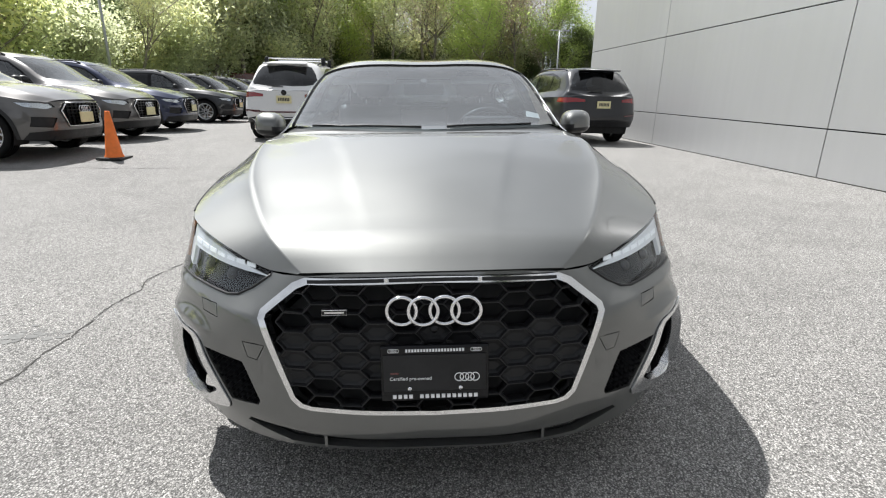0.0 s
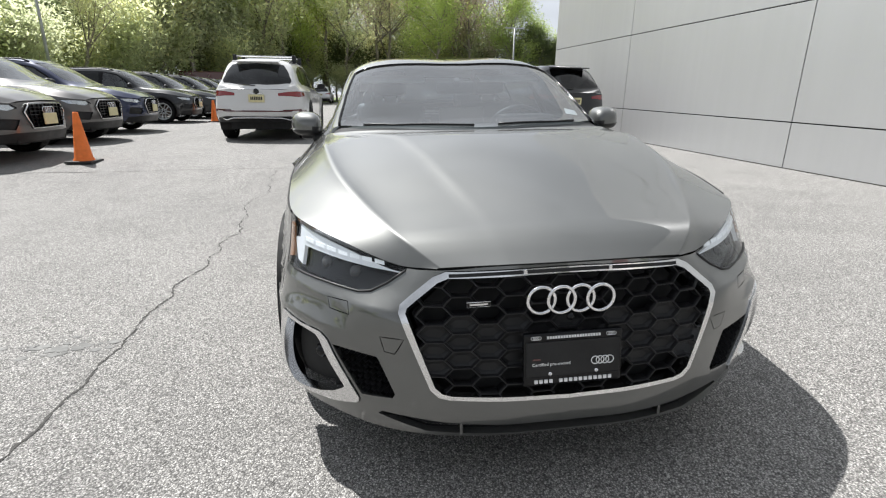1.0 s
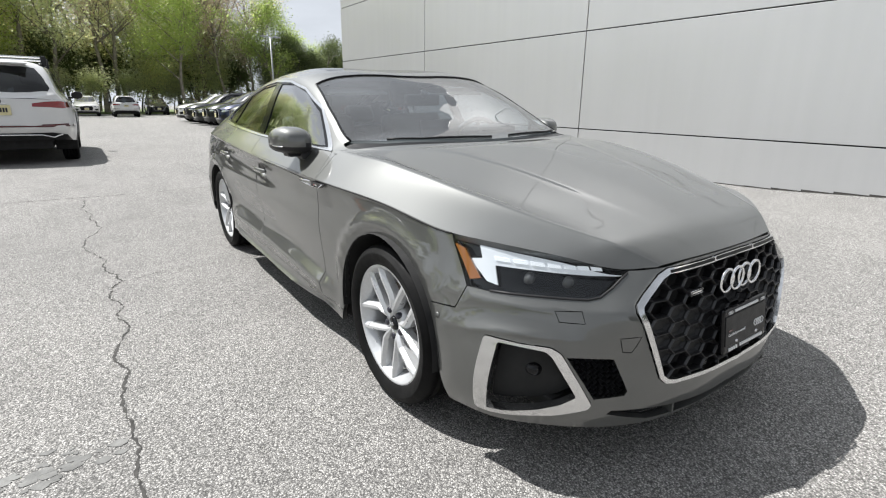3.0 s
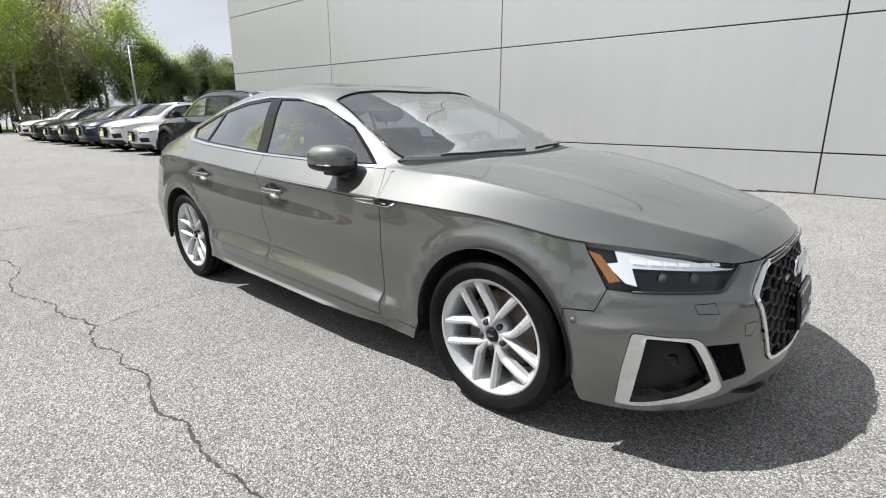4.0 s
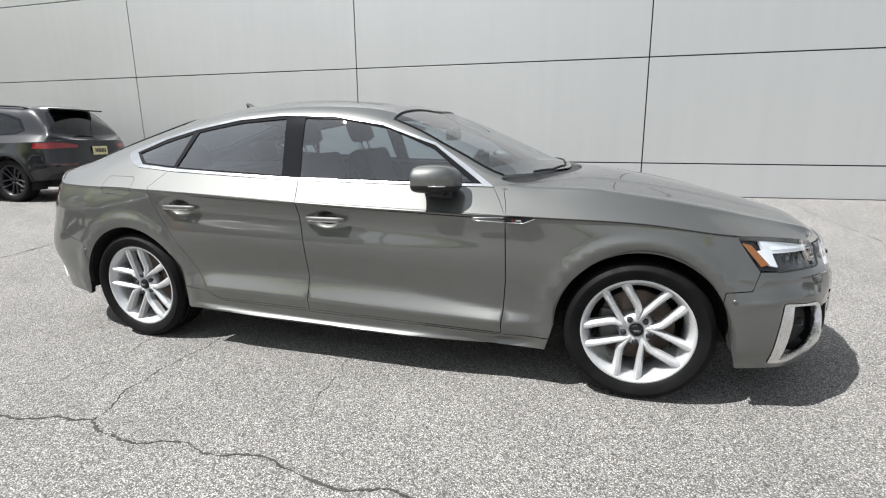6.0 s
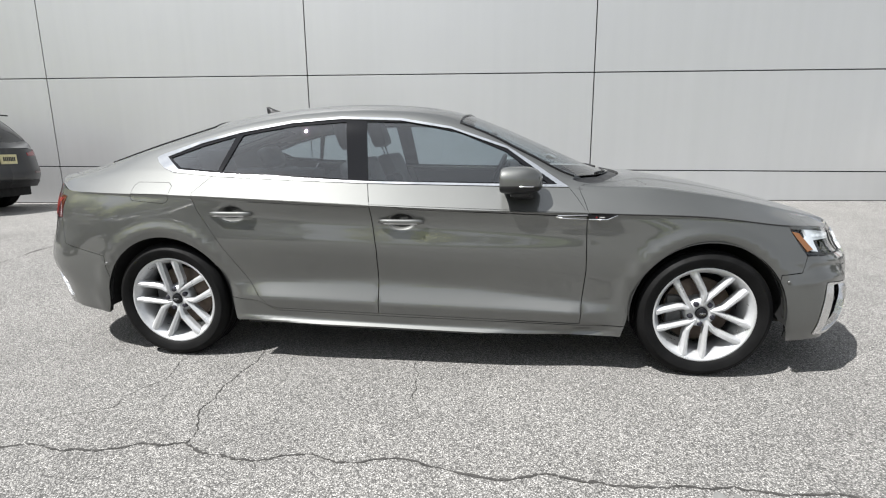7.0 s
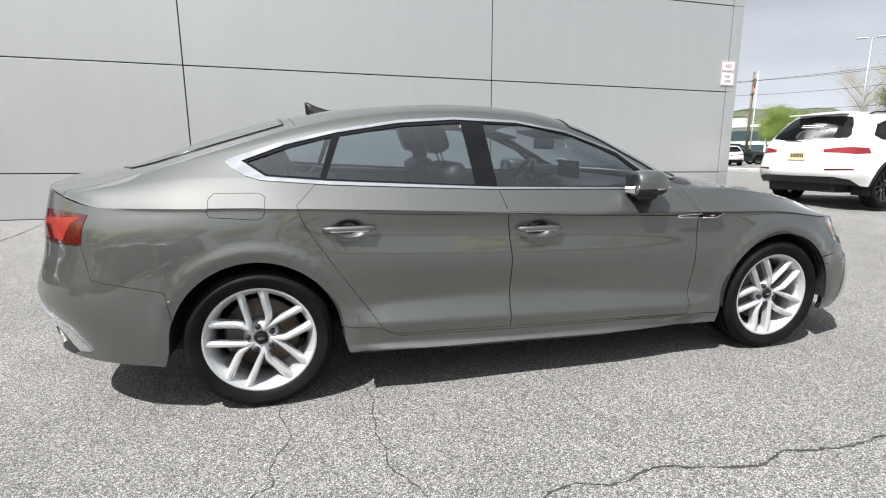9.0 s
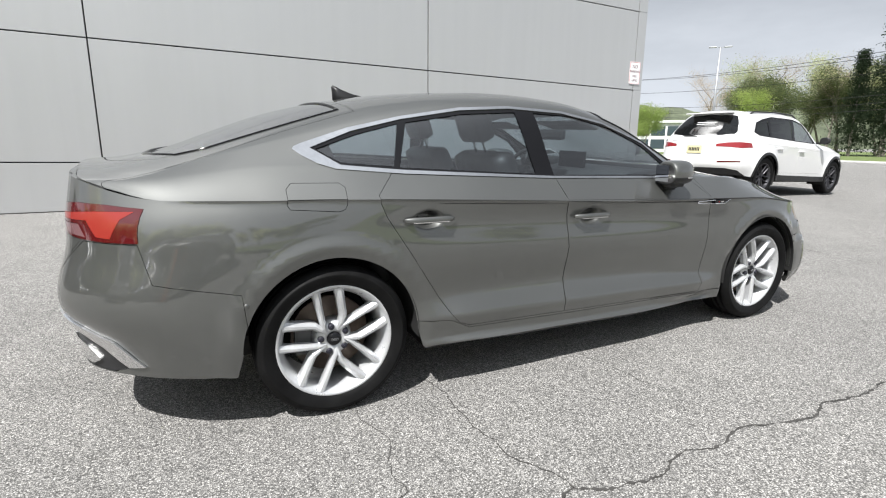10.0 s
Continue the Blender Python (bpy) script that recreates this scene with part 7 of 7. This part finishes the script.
for _ in range(46):
    bx, by, br = -2.06 + rng.gauss(0, 0.10), 0.24 + rng.gauss(0, 0.05), rng.uniform(0.006, 0.022)
    blots.faces.new([blots.verts.new((bx + 1.5 * br * rng.uniform(0.6, 1.2) * math.cos(a), by + br * rng.uniform(0.6, 1.2) * math.sin(a), 0.0015 + 0.00002 * _)) for a in np.linspace(0, math.tau, 10)[:-1]])
tagged(part("ground_stain", blots, STAIN), "small dark stain of blots on the asphalt", "stain", kind="structure")
foot = bmesh.new()
for k in range(58):
    y0 = -5.1 + 0.33 * k
    z0 = ground_z(5.2, y0)
    add_box(foot, (5.231, y0, z0 - 0.05), (5.26, y0 + 0.335, z0 + 0.014))
tagged(part("trim_wall_foot", foot, TAR), "dark joint at the foot of the wall", "trim", kind="structure")


# ---- sign, cones ----
def wall_sign():
    root = thing("parking_sign", pose(5.225, -5.2, 2.62, 0, 0, 0), "white and red no parking sign on the wall corner", "sign")
    plate = rounded([(-0.15, -0.225), (0.15, -0.225), (0.15, 0.225), (-0.15, 0.225)], 0.025, 4)
    part("plate", prism(plate, 0.006, Matrix(((0, 0, 1, 0.0), (-1, 0, 0, 0), (0, 1, 0, 0), (0, 0, 0, 1)))), PLATE_WHITE, root)
    part("border", tube([(-0.0015, -x * 0.93, z * 0.95) for x, z in plate], 0.0025, 4, False, True), RED_PRINT, root)
    face = Matrix.Translation((-0.002, 0, 0)) @ Matrix(((0, 0, -1, 0), (-1, 0, 0, 0), (0, 1, 0, 0), (0, 0, 0, 1)))
    for words, z, size in (("NO", 0.095, 0.095), ("PARKING", 0.01, 0.066), ("FIRE", -0.085, 0.062), ("LANE", -0.165, 0.062)):
        lettering("lettering", words, size, face @ Matrix.Translation((0, z, 0)), SIGN_INK, root)


wall_sign()


def cone(x, y, s=1.0):
    root = thing("traffic_cone", pose(x, y, ground_z(x, y)) @ Matrix.Scale(s, 4), "orange plastic traffic cone on a black base", "traffic cone", "traffic cones")
    part("base", box((-0.18, -0.18, 0.0), (0.18, 0.18, 0.035), 0.01), BLACK_TRIM, root)
    part("body", lathe([(0.135, 0.035), (0.13, 0.05), (0.115, 0.08), (0.035, 0.69), (0.03, 0.71), (0.02, 0.71), (0.02, 0.6)], 28, "z"), ORANGE, root)


cone(-4.72, 5.85)
cone(-5.8, 16.1)
cone(-6.0, 30.0)

# ---- lamp posts, wires, flag, far things ----
GALV = varied("galvanised_steel", (0.42, 0.43, 0.44), 0.45, 0.6, 3.0, 0.12)
WOOD_POLE = varied("weathered_pole", (0.16, 0.13, 0.1), 0.85, 0.0, 2.0, 0.25)


def lamp_post(x, y, h, arms=((-1, 0), (1, 0))):
    z = ground_z(x, y)
    root = thing("lamp_post", pose(x, y, z), "grey steel lamp post with two flat heads", "lamp post", "lamp posts")
    part("pole", tube([(0, 0, 0), (0, 0, h)], [0.09, 0.06], 10), GALV, root)
    for ax, ay in arms:
        part("lamp_head", box((-0.28, -0.13, -0.04), (0.28, 0.13, 0.04), 0.03, Matrix.Translation((ax * 0.55, ay * 0.55, h)) @ Matrix.Rotation(math.atan2(ay, ax), 4, "Z")), GALV, root)
        part("arm", tube([(0, 0, h - 0.05), (ax * 0.35, ay * 0.35, h)], 0.025, 6), GALV, root)


lamp_post(12.0, 44.0, 6.6)
lamp_post(24.6, -34.6, 8.6, ((-0.7, -0.7), (0.7, 0.7)))
lamp_post(-16.0, 26.0, 7.0)
# most tints sit above real leaf albedo: the crowns' brightness is put into colour
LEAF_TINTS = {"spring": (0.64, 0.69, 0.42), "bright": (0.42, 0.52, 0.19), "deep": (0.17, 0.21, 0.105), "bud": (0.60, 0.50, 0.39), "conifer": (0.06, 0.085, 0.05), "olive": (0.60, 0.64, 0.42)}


def leaf_material(name, color):
    m = bpy.data.materials.new(name)
    m.use_nodes = True
    nt = m.node_tree
    nt.nodes.clear()
    out = nt.nodes.new("ShaderNodeOutputMaterial")
    mixer = nt.nodes.new("ShaderNodeMixShader")
    mixer.inputs["Fac"].default_value = 0.8
    dif, tra = nt.nodes.new("ShaderNodeBsdfDiffuse"), nt.nodes.new("ShaderNodeBsdfTranslucent")
    geo, obj = nt.nodes.new("ShaderNodeNewGeometry"), nt.nodes.new("ShaderNodeObjectInfo")
    add = nt.nodes.new("ShaderNodeMath")
    add.operation = "MULTIPLY_ADD"
    add.inputs[1].default_value = 0.6
    nt.links.new(geo.outputs["Random Per Island"], add.inputs[0])
    mul = nt.nodes.new("ShaderNodeMath")
    mul.operation = "MULTIPLY"
    mul.inputs[1].default_value = 0.4
    nt.links.new(obj.outputs["Random"], mul.inputs[0])
    nt.links.new(mul.outputs[0], add.inputs[2])
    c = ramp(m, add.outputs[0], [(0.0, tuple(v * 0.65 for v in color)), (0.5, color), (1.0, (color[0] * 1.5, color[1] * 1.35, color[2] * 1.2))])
    nt.links.new(c, dif.inputs["Color"])
    nt.links.new(c, tra.inputs["Color"])
    nt.links.new(dif.outputs[0], mixer.inputs[1])
    nt.links.new(tra.outputs[0], mixer.inputs[2])
    nt.links.new(mixer.outputs[0], out.inputs["Surface"])
    return m


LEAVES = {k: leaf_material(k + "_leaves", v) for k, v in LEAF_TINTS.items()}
BARK = varied("grey_brown_bark", (0.28, 0.25, 0.215), 0.9, 0.0, 3.0, 0.35, 12.0, 0.5)


def tree_meshes(kind, seed, height, spread, leaves, leaf_size, bare=0.35):
    """Trunk with limbs, and a crown of many small leaf sprays."""
    rng = random.Random(seed)
    wood, verts, faces = bmesh.new(), [], []
    tips = []

    def limb(p, d, length, r, depth):
        pts, rad = [p.copy()], [r]
        n = 5
        for k in range(n):
            d = (d + Vector((rng.uniform(-1, 1), rng.uniform(-1, 1), rng.uniform(-0.3, 0.6))) * 0.16).normalized()
            p = p + d * length / n
            pts.append(p.copy())
            rad.append(max(0.008, r * (1 - 0.75 * (k + 1) / n)))
            if depth < 3 and k >= 1:
                for _ in range(2 if depth else 3 if k > 1 else 1):
                    a = rng.uniform(0, math.tau)
                    out = Vector((math.cos(a), math.sin(a), rng.uniform(0.15, 0.9))).normalized()
                    limb(p, (d * 0.45 + out * spread).normalized(), length * rng.uniform(0.34, 0.52), r * 0.42, depth + 1)
            if depth >= 1 or k >= 3:
                tips.append((p.copy(), length))
        if depth < 2 or (depth == 2 and rng.random() < 0.3):
            add_tube(wood, [pts[0], pts[2], pts[5]] if depth else pts, [rad[0], rad[2], rad[5]] if depth else rad, 3 if depth else 6, False)

    if kind == "conifer":
        add_tube(wood, [(0, 0, 0), (0, 0, height * 0.5), (0, 0, height)], [0.22, 0.14, 0.02], 7, False)
        for k in range(260):
            h = rng.uniform(0.06, 0.99) ** 0.85
            a = rng.uniform(0, math.tau)
            reach = (1 - h) ** 0.75 * height * 0.24 * rng.uniform(0.55, 1.1) + 0.15
            for j in range(6):
                w = (j + rng.random()) / 6
                tips.append((Vector((math.cos(a) * reach * w, math.sin(a) * reach * w, h * height - 0.35 * reach * w)), 1.0))
    else:
        limb(Vector((0, 0, 0)), Vector((rng.uniform(-0.05, 0.05), rng.uniform(-0.05, 0.05), 1)), height * 0.86, height * 0.017 + 0.04, 0)
        tips = [t for t in tips if t[0].z > height * bare]
    for _ in range(leaves):
        for p, l in (rng.choice(tips),):
            c = p + Vector((rng.gauss(0, 1), rng.gauss(0, 1), rng.gauss(0, 0.8))) * (0.3 if kind == "conifer" else 0.62)
            u = Vector((rng.gauss(0, 1), rng.gauss(0, 1), rng.gauss(0, 1))).normalized()
            v = u.orthogonal().normalized()
            s = leaf_size * rng.uniform(0.5, 1.3)
            b = len(verts)
            verts += [c + u * s, c + v * s * 0.62, c - u * s * 0.75 - v * s * 0.4]
            faces.append((b, b + 1, b + 2))
    crown = bpy.data.meshes.new("crown")
    crown.from_pydata([tuple(v) for v in verts], [], faces)
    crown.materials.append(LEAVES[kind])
    return to_mesh("trunk", wood, BARK), crown


TREES = {
    "spring_a": tree_meshes("spring", 1, 13.0, 0.85, 9500, 0.15, 0.12), "spring_b": tree_meshes("spring", 2, 15.5, 0.75, 9500, 0.15, 0.15), "bright": tree_meshes("bright", 3, 9.5, 1.0, 13000, 0.15, 0.12),
    "bright_b": tree_meshes("bright", 13, 11.0, 0.95, 13000, 0.155, 0.15), "deep": tree_meshes("deep", 4, 11.5, 0.95, 12000, 0.16, 0.08), "bud": tree_meshes("bud", 5, 15.5, 0.65, 9000, 0.095, 0.25), "bud_b": tree_meshes("bud", 6, 14.5, 0.75, 9000, 0.095, 0.22),
    "olive": tree_meshes("olive", 7, 13.5, 0.8, 9500, 0.15, 0.12), "conifer": tree_meshes("conifer", 8, 14.0, 1.0, 14000, 0.135), "under": tree_meshes("spring", 9, 4.6, 1.2, 4200, 0.15, 0.0), "under_b": tree_meshes("olive", 10, 4.0, 1.2, 4000, 0.14, 0.0), "under_c": tree_meshes("deep", 11, 4.4, 1.2, 3000, 0.15, 0.0),
}
TREE_WORDS = {"spring": "tall tree with thin yellow-green spring leaves", "bright": "rounded tree with bright fresh green leaves", "deep": "dense dark green tree", "bud": "tall bare tree with reddish-brown buds", "olive": "tall tree with dull olive leaves",
              "conifer": "dark green conifer with drooping branches", "under": "low bushy undergrowth at the wood's edge"}


def tree(kind, x, y, turn, s):
    trunk, crown = TREES[kind]
    word = kind.split("_")[0]
    root = thing("bush" if word == "under" else "tree", pose(x, y, ground_z(x, y) - 0.05, 0, 0, turn) @ Matrix.Scale(s, 4), TREE_WORDS[word], "bush" if word == "under" else "tree", "bushes below the wood" if word == "under" else "trees of the wood")
    share("trunk", trunk, root)
    share("crown", crown, root)
    return root


def belt(points, gap, depth, kinds, seed, size=(0.85, 1.15), low=True):
    """Trees along a line of the plan, in a few uneven rows."""
    rng = random.Random(seed)
    pts = [Vector((*p, 0)) for p in points]
    for a, b in zip(pts, pts[1:]):
        n = int((b - a).length / gap)
        away = Vector(((b - a).y, -(b - a).x, 0)).normalized() * -1
        for k in range(n):
            for row in range(depth):
                q = a + (b - a) * (k + rng.random()) / n + away * (row * 4.5 + rng.uniform(-1.2, 1.2))
                tree(rng.choice(kinds), q.x, q.y, rng.uniform(0, 360), rng.uniform(*size))
            if low:
                q = a + (b - a) * (k + rng.random()) / n - away * rng.uniform(0.2, 1.2)
                tree(rng.choice(["under", "under_b"]), q.x, q.y, rng.uniform(0, 360), rng.uniform(0.7, 1.2))


# north-west wood behind the parked rows, then round to the north
belt([(-46, -34), (-38, 0), (-18, 15)], 6.0, 1, ["spring_a", "deep", "olive", "spring_b"], 21, (0.34, 0.48))
belt([(-20, 15), (-17.5, 39)], 3.2, 1, ["deep", "olive", "deep"], 26, (0.42, 0.54))
belt([(-16.5, 40), (-14.0, 52), (-8, 63)], 3.1, 2, ["spring_a", "spring_b", "bright_b", "olive", "spring_a", "bud_b"], 22, (0.8, 1.1))
belt([(-8, 63), (6, 68), (14, 68)], 2.7, 2, ["spring_b", "bud", "olive", "spring_a", "bud_b", "spring_a"], 23, (0.95, 1.2))
belt([(9, 66), (16, 65)], 2.2, 2, ["bud", "bud_b", "bud"], 24, (0.7, 0.82), False)
belt([(17, 63), (52, 56)], 2.4, 2, ["deep", "conifer", "deep", "conifer"], 25, (0.46, 0.58), False)
tree("bright", 7.0, 58.0, 40, 1.05)
tree("bright_b", 16.4, 58.0, 10, 0.88)
tree("bright_b", 18.6, 59.0, 200, 0.68)
for k in range(10):
    tree("conifer" if k % 2 else "deep", 19.2 + 1.2 * k, 57 - 0.35 * k, 50 * k, (0.50 if k % 2 else 0.60) - 0.012 * k)
for k in range(34):
    a = k / 33
    q = Vector((-21, 14)).lerp(Vector((-12, 70)), min(1, a * 2)) if a < 0.5 else Vector((-12, 72)).lerp(Vector((48, 64)), (a - 0.5) * 2)
    if q.x > 12:
        tree("deep", q.x, q.y, 47 * k, 0.42)
    else:
        tree("under_b" if k % 3 else "under", q.x, q.y, 47 * k, 1.0 if q.y < 41 else 1.8)
EDGE = [Vector(p) for p in ((-20.0, 33.0), (-17.0, 52.0), (-9.0, 66.0), (4.0, 71.0), (17.0, 70.0))]
for a, b in zip(EDGE, EDGE[1:]):
    for k in range(int((b - a).length / 2.1)):
        q = a.lerp(b, k * 2.1 / (b - a).length)
        tree("under_c", q.x, q.y, 61 * k, 1.05 + 0.12 * (k % 4))
        if k % 2:
            tree("under_c", q.x * 1.12 - 1.0, q.y * 1.07, 83 * k, 1.7)
# south-east side of the road
belt([(42, -58), (37, -62), (31, -66)], 2.2, 2, ["olive", "deep", "deep", "bud_b", "bright"], 31, (0.55, 0.75), False)
belt([(31, -66), (14, -72)], 2.4, 2, ["deep", "bud", "deep", "olive"], 32, (0.6, 0.8), False)
for x, y, s in ((25.0, -63.0, 1.12), (19.5, -60.0, 0.95), (17.0, -61.5, 1.05), (14.0, -60.0, 1.0), (27.5, -62.0, 0.8), (22.0, -64.0, 0.9)):
    tree("conifer", x, y, x * 20, s)
tree("bright", 38.5, -42.5, 10, 0.44)
tree("bright", 40.5, -43.5, 80, 0.38)

GRASS = varied("mown_grass", (0.12, 0.16, 0.05), 0.9, 0.0, 1.5, 0.35, 60.0, 0.5)


def verge(name, pts, label, z=0.03):
    bm = bmesh.new()
    top = [bm.verts.new((x, y, ground_z(x, y) + z + 0.09)) for x, y in pts]
    f = bm.faces.new(top)
    r = bmesh.ops.extrude_face_region(bm, geom=[f])
    bmesh.ops.translate(bm, vec=(0, 0, -0.3), verts=[v for v in r["geom"] if isinstance(v, bmesh.types.BMVert)])
    bmesh.ops.recalc_face_normals(bm, faces=bm.faces[:])
    tagged(part(name, bm, GRASS), label, "grass", kind="structure")


verge("ground_grass_1", [(-12.5, -40), (-12.5, 18), (-11, 48), (-5, 60.5), (8, 65), (20, 64), (46, 55), (90, 90), (0, 120), (-90, 80), (-90, -40)], "rough grass and leaf litter below the wood")
verge("ground_grass_2", [(12.0, -36.0), (40.0, -38.5), (70.0, -38.5), (120, -120), (-30, -120), (-16.0, -37.0)], "mown green grass strip beyond the road")
KERB = varied("concrete_kerb", (0.45, 0.44, 0.42), 0.85, 0.0, 4.0, 0.15, 40.0, 0.3)
tagged(part("kerb", tube([(-16.0, -36.6, 0.12), (12.0, -35.6, 0.15), (40.0, -38.1, 0.2), (70, -38.1, 0.2)], 0.12, 6), KERB), "pale concrete kerb along the grass", "kerb", kind="structure")
tagged(part("kerb_island", box((14.0, -19.6, 0.0), (22.0, -18.9, 0.28), 0.04), KERB), "low pale concrete kerb island", "kerb", kind="structure")

# far hills, office block, poles and wires, flag
HILL = varied("wooded_hill", (0.085, 0.10, 0.062), 0.95, 0.0, 0.11, 0.6, 0.35, 0.8)
hill = bmesh.new()
rng = random.Random(5)
rows = []
for k in range(90):
    a = radians(-75 + k * 1.25)
    r = 330.0
    x, y = r * math.cos(a), r * math.sin(a)
    h = 27 + 6 * noise.noise(Vector((k * 0.09, 0, 0))) + 2.2 * noise.noise(Vector((k * 0.6, 3, 0))) + rng.uniform(-1.8, 2.0)
    rows.append([hill.verts.new((x, y, -1)), hill.verts.new((x * 1.04, y * 1.04, h * 0.6)), hill.verts.new((x * 1.12, y * 1.12, h))])
for a, b in zip(rows, rows[1:]):
    for k in range(2):
        hill.faces.new((a[k], b[k], b[k + 1], a[k + 1])).smooth = True
tagged(part("backdrop_hill", hill, HILL), "low wooded hill on the horizon", "hill", kind="structure")

CLADDING = varied("white_cladding", (0.7, 0.71, 0.72), 0.6, 0.0, 0.8, 0.06)
DARK_PANE = material("office_glass", (0.05, 0.07, 0.08), 0.1)
office = thing("office_building", pose(64, -56, 0, 0, 0, 40), "low white office building with window bands", "building")
part("wall", box((-16, -6, 0), (16, 6, 4.4), 0.05), CLADDING, office)
part("roof", box((-16.3, -6.3, 4.4), (16.3, 6.3, 4.75), 0.05), CLADDING, office)
part("roof_plant", box((-6, -3, 4.75), (3, 3, 5.8), 0.05), CLADDING, office)
for z in (0.7, 2.6):
    for k in range(14):
        part("window", box((-15.2 + k * 2.18, -6.06, z), (-13.3 + k * 2.18, -5.95, z + 1.35)), DARK_PANE, office)
        part("window", box((-15.2 + k * 2.18, 5.95, z), (-13.3 + k * 2.18, 6.06, z + 1.35)), DARK_PANE, office)
        part("window", box((-16.06, -5.6 + k * 0.8, z), (-15.95, -5.0 + k * 0.8, z + 1.35)), DARK_PANE, office)


def wire(a, b, sag, r=0.02):
    a, b = Vector(a), Vector(b)
    return [a + (b - a) * t - Vector((0, 0, sag * 4 * t * (1 - t))) for t in np.linspace(0, 1, 14)]


POLES = ((43.6, -44.2), (10.0, -46.0), (62.0, -14.0))
for k, (x, y) in enumerate(POLES):
    z = ground_z(x, y)
    root = thing("utility_pole", pose(x, y, z), "brown wooden utility pole with crossarms", "utility pole", "utility poles")
    part("pole", tube([(0, 0, 0), (0, 0, 9.5)], [0.16, 0.11], 9), WOOD_POLE, root)
    for h in (8.6, 7.2):
        part("crossarm", box((-0.06, -1.1, h - 0.06), (0.06, 1.1, h + 0.06), 0.01, Matrix.Rotation(radians(55), 4, "Z")), WOOD_POLE, root)
CABLE = material("black_cable", (0.02, 0.02, 0.02), 0.6)
for (xa, ya), (xb, yb) in (((43.6, -44.2), (10, -46)), ((43.6, -44.2), (62, -14)), ((10, -46), (-30, -60))):
    for h, off in ((8.7, 0.9), (8.7, -0.9), (7.2, 0.9), (5.6, 0.1), (5.0, 0.1), (4.5, 0.0)):
        tagged(part("overhead_wire", tube(wire((xa + off, ya + off, h), (xb + off, yb + off, h), 0.6), 0.022, 4), CABLE), "black overhead wire between utility poles", "wire", "overhead wires")
flag = thing("flagpole", pose(50.2, -51.4, 0.15) @ Matrix.Scale(1.15, 4), "white flagpole with a hanging striped flag", "flagpole")
part("pole", tube([(0, 0, 0), (0, 0, 9.4)], [0.07, 0.035], 10), WHITE_PRINT, flag)
part("finial", lathe([(0.001, 9.52), (0.05, 9.47), (0.06, 9.42), (0.001, 9.36)], 12, "z"), CHROME, flag)
FLAG_BLUE = material("flag_blue", (0.02, 0.03, 0.12), 0.7)
cloth = bmesh.new()
for k in range(9):
    for j in range(8):
        quad = []
        for a, b in ((k, j), (k + 1, j), (k + 1, j + 1), (k, j + 1)):
            quad.append(cloth.verts.new((0.04 + 0.045 * a + 0.02 * b, 0.05 * math.sin(a * 1.3 + b * 0.3), 8.9 - 0.24 * b - 0.12 * a)))
        f = cloth.faces.new(quad)
        f.material_index = 2 if (j < 3 and k < 5) else (0 if k % 2 else 1)
bmesh.ops.remove_doubles(cloth, verts=cloth.verts[:], dist=0.001)
part("cloth", cloth, [RED_PRINT, WHITE_PRINT, FLAG_BLUE], flag, "red, white and blue hanging cloth")
truck = thing("delivery_truck", pose(-13.0, 44.0, ground_z(-13, 44), 0, 0, 10), "dull red box truck behind the parked row", "truck")
part("cargo_box", box((-3.0, -1.2, 0.9), (3.0, 1.2, 2.55), 0.08), RED_PAINT, truck)
part("cab", box((3.05, -1.1, 0.6), (4.6, 1.1, 2.3), 0.2), RED_PAINT, truck)
for x in (-1.8, 3.6):
    for s in (-1, 1):
        part("wheel", lathe([(0.001, -0.12), (0.25, -0.13), (0.42, -0.12), (0.45, -0.05), (0.45, 0.05), (0.42, 0.12), (0.001, 0.12)], 24, "y", (x, s * 1.0, 0.45)), RUBBER, truck)
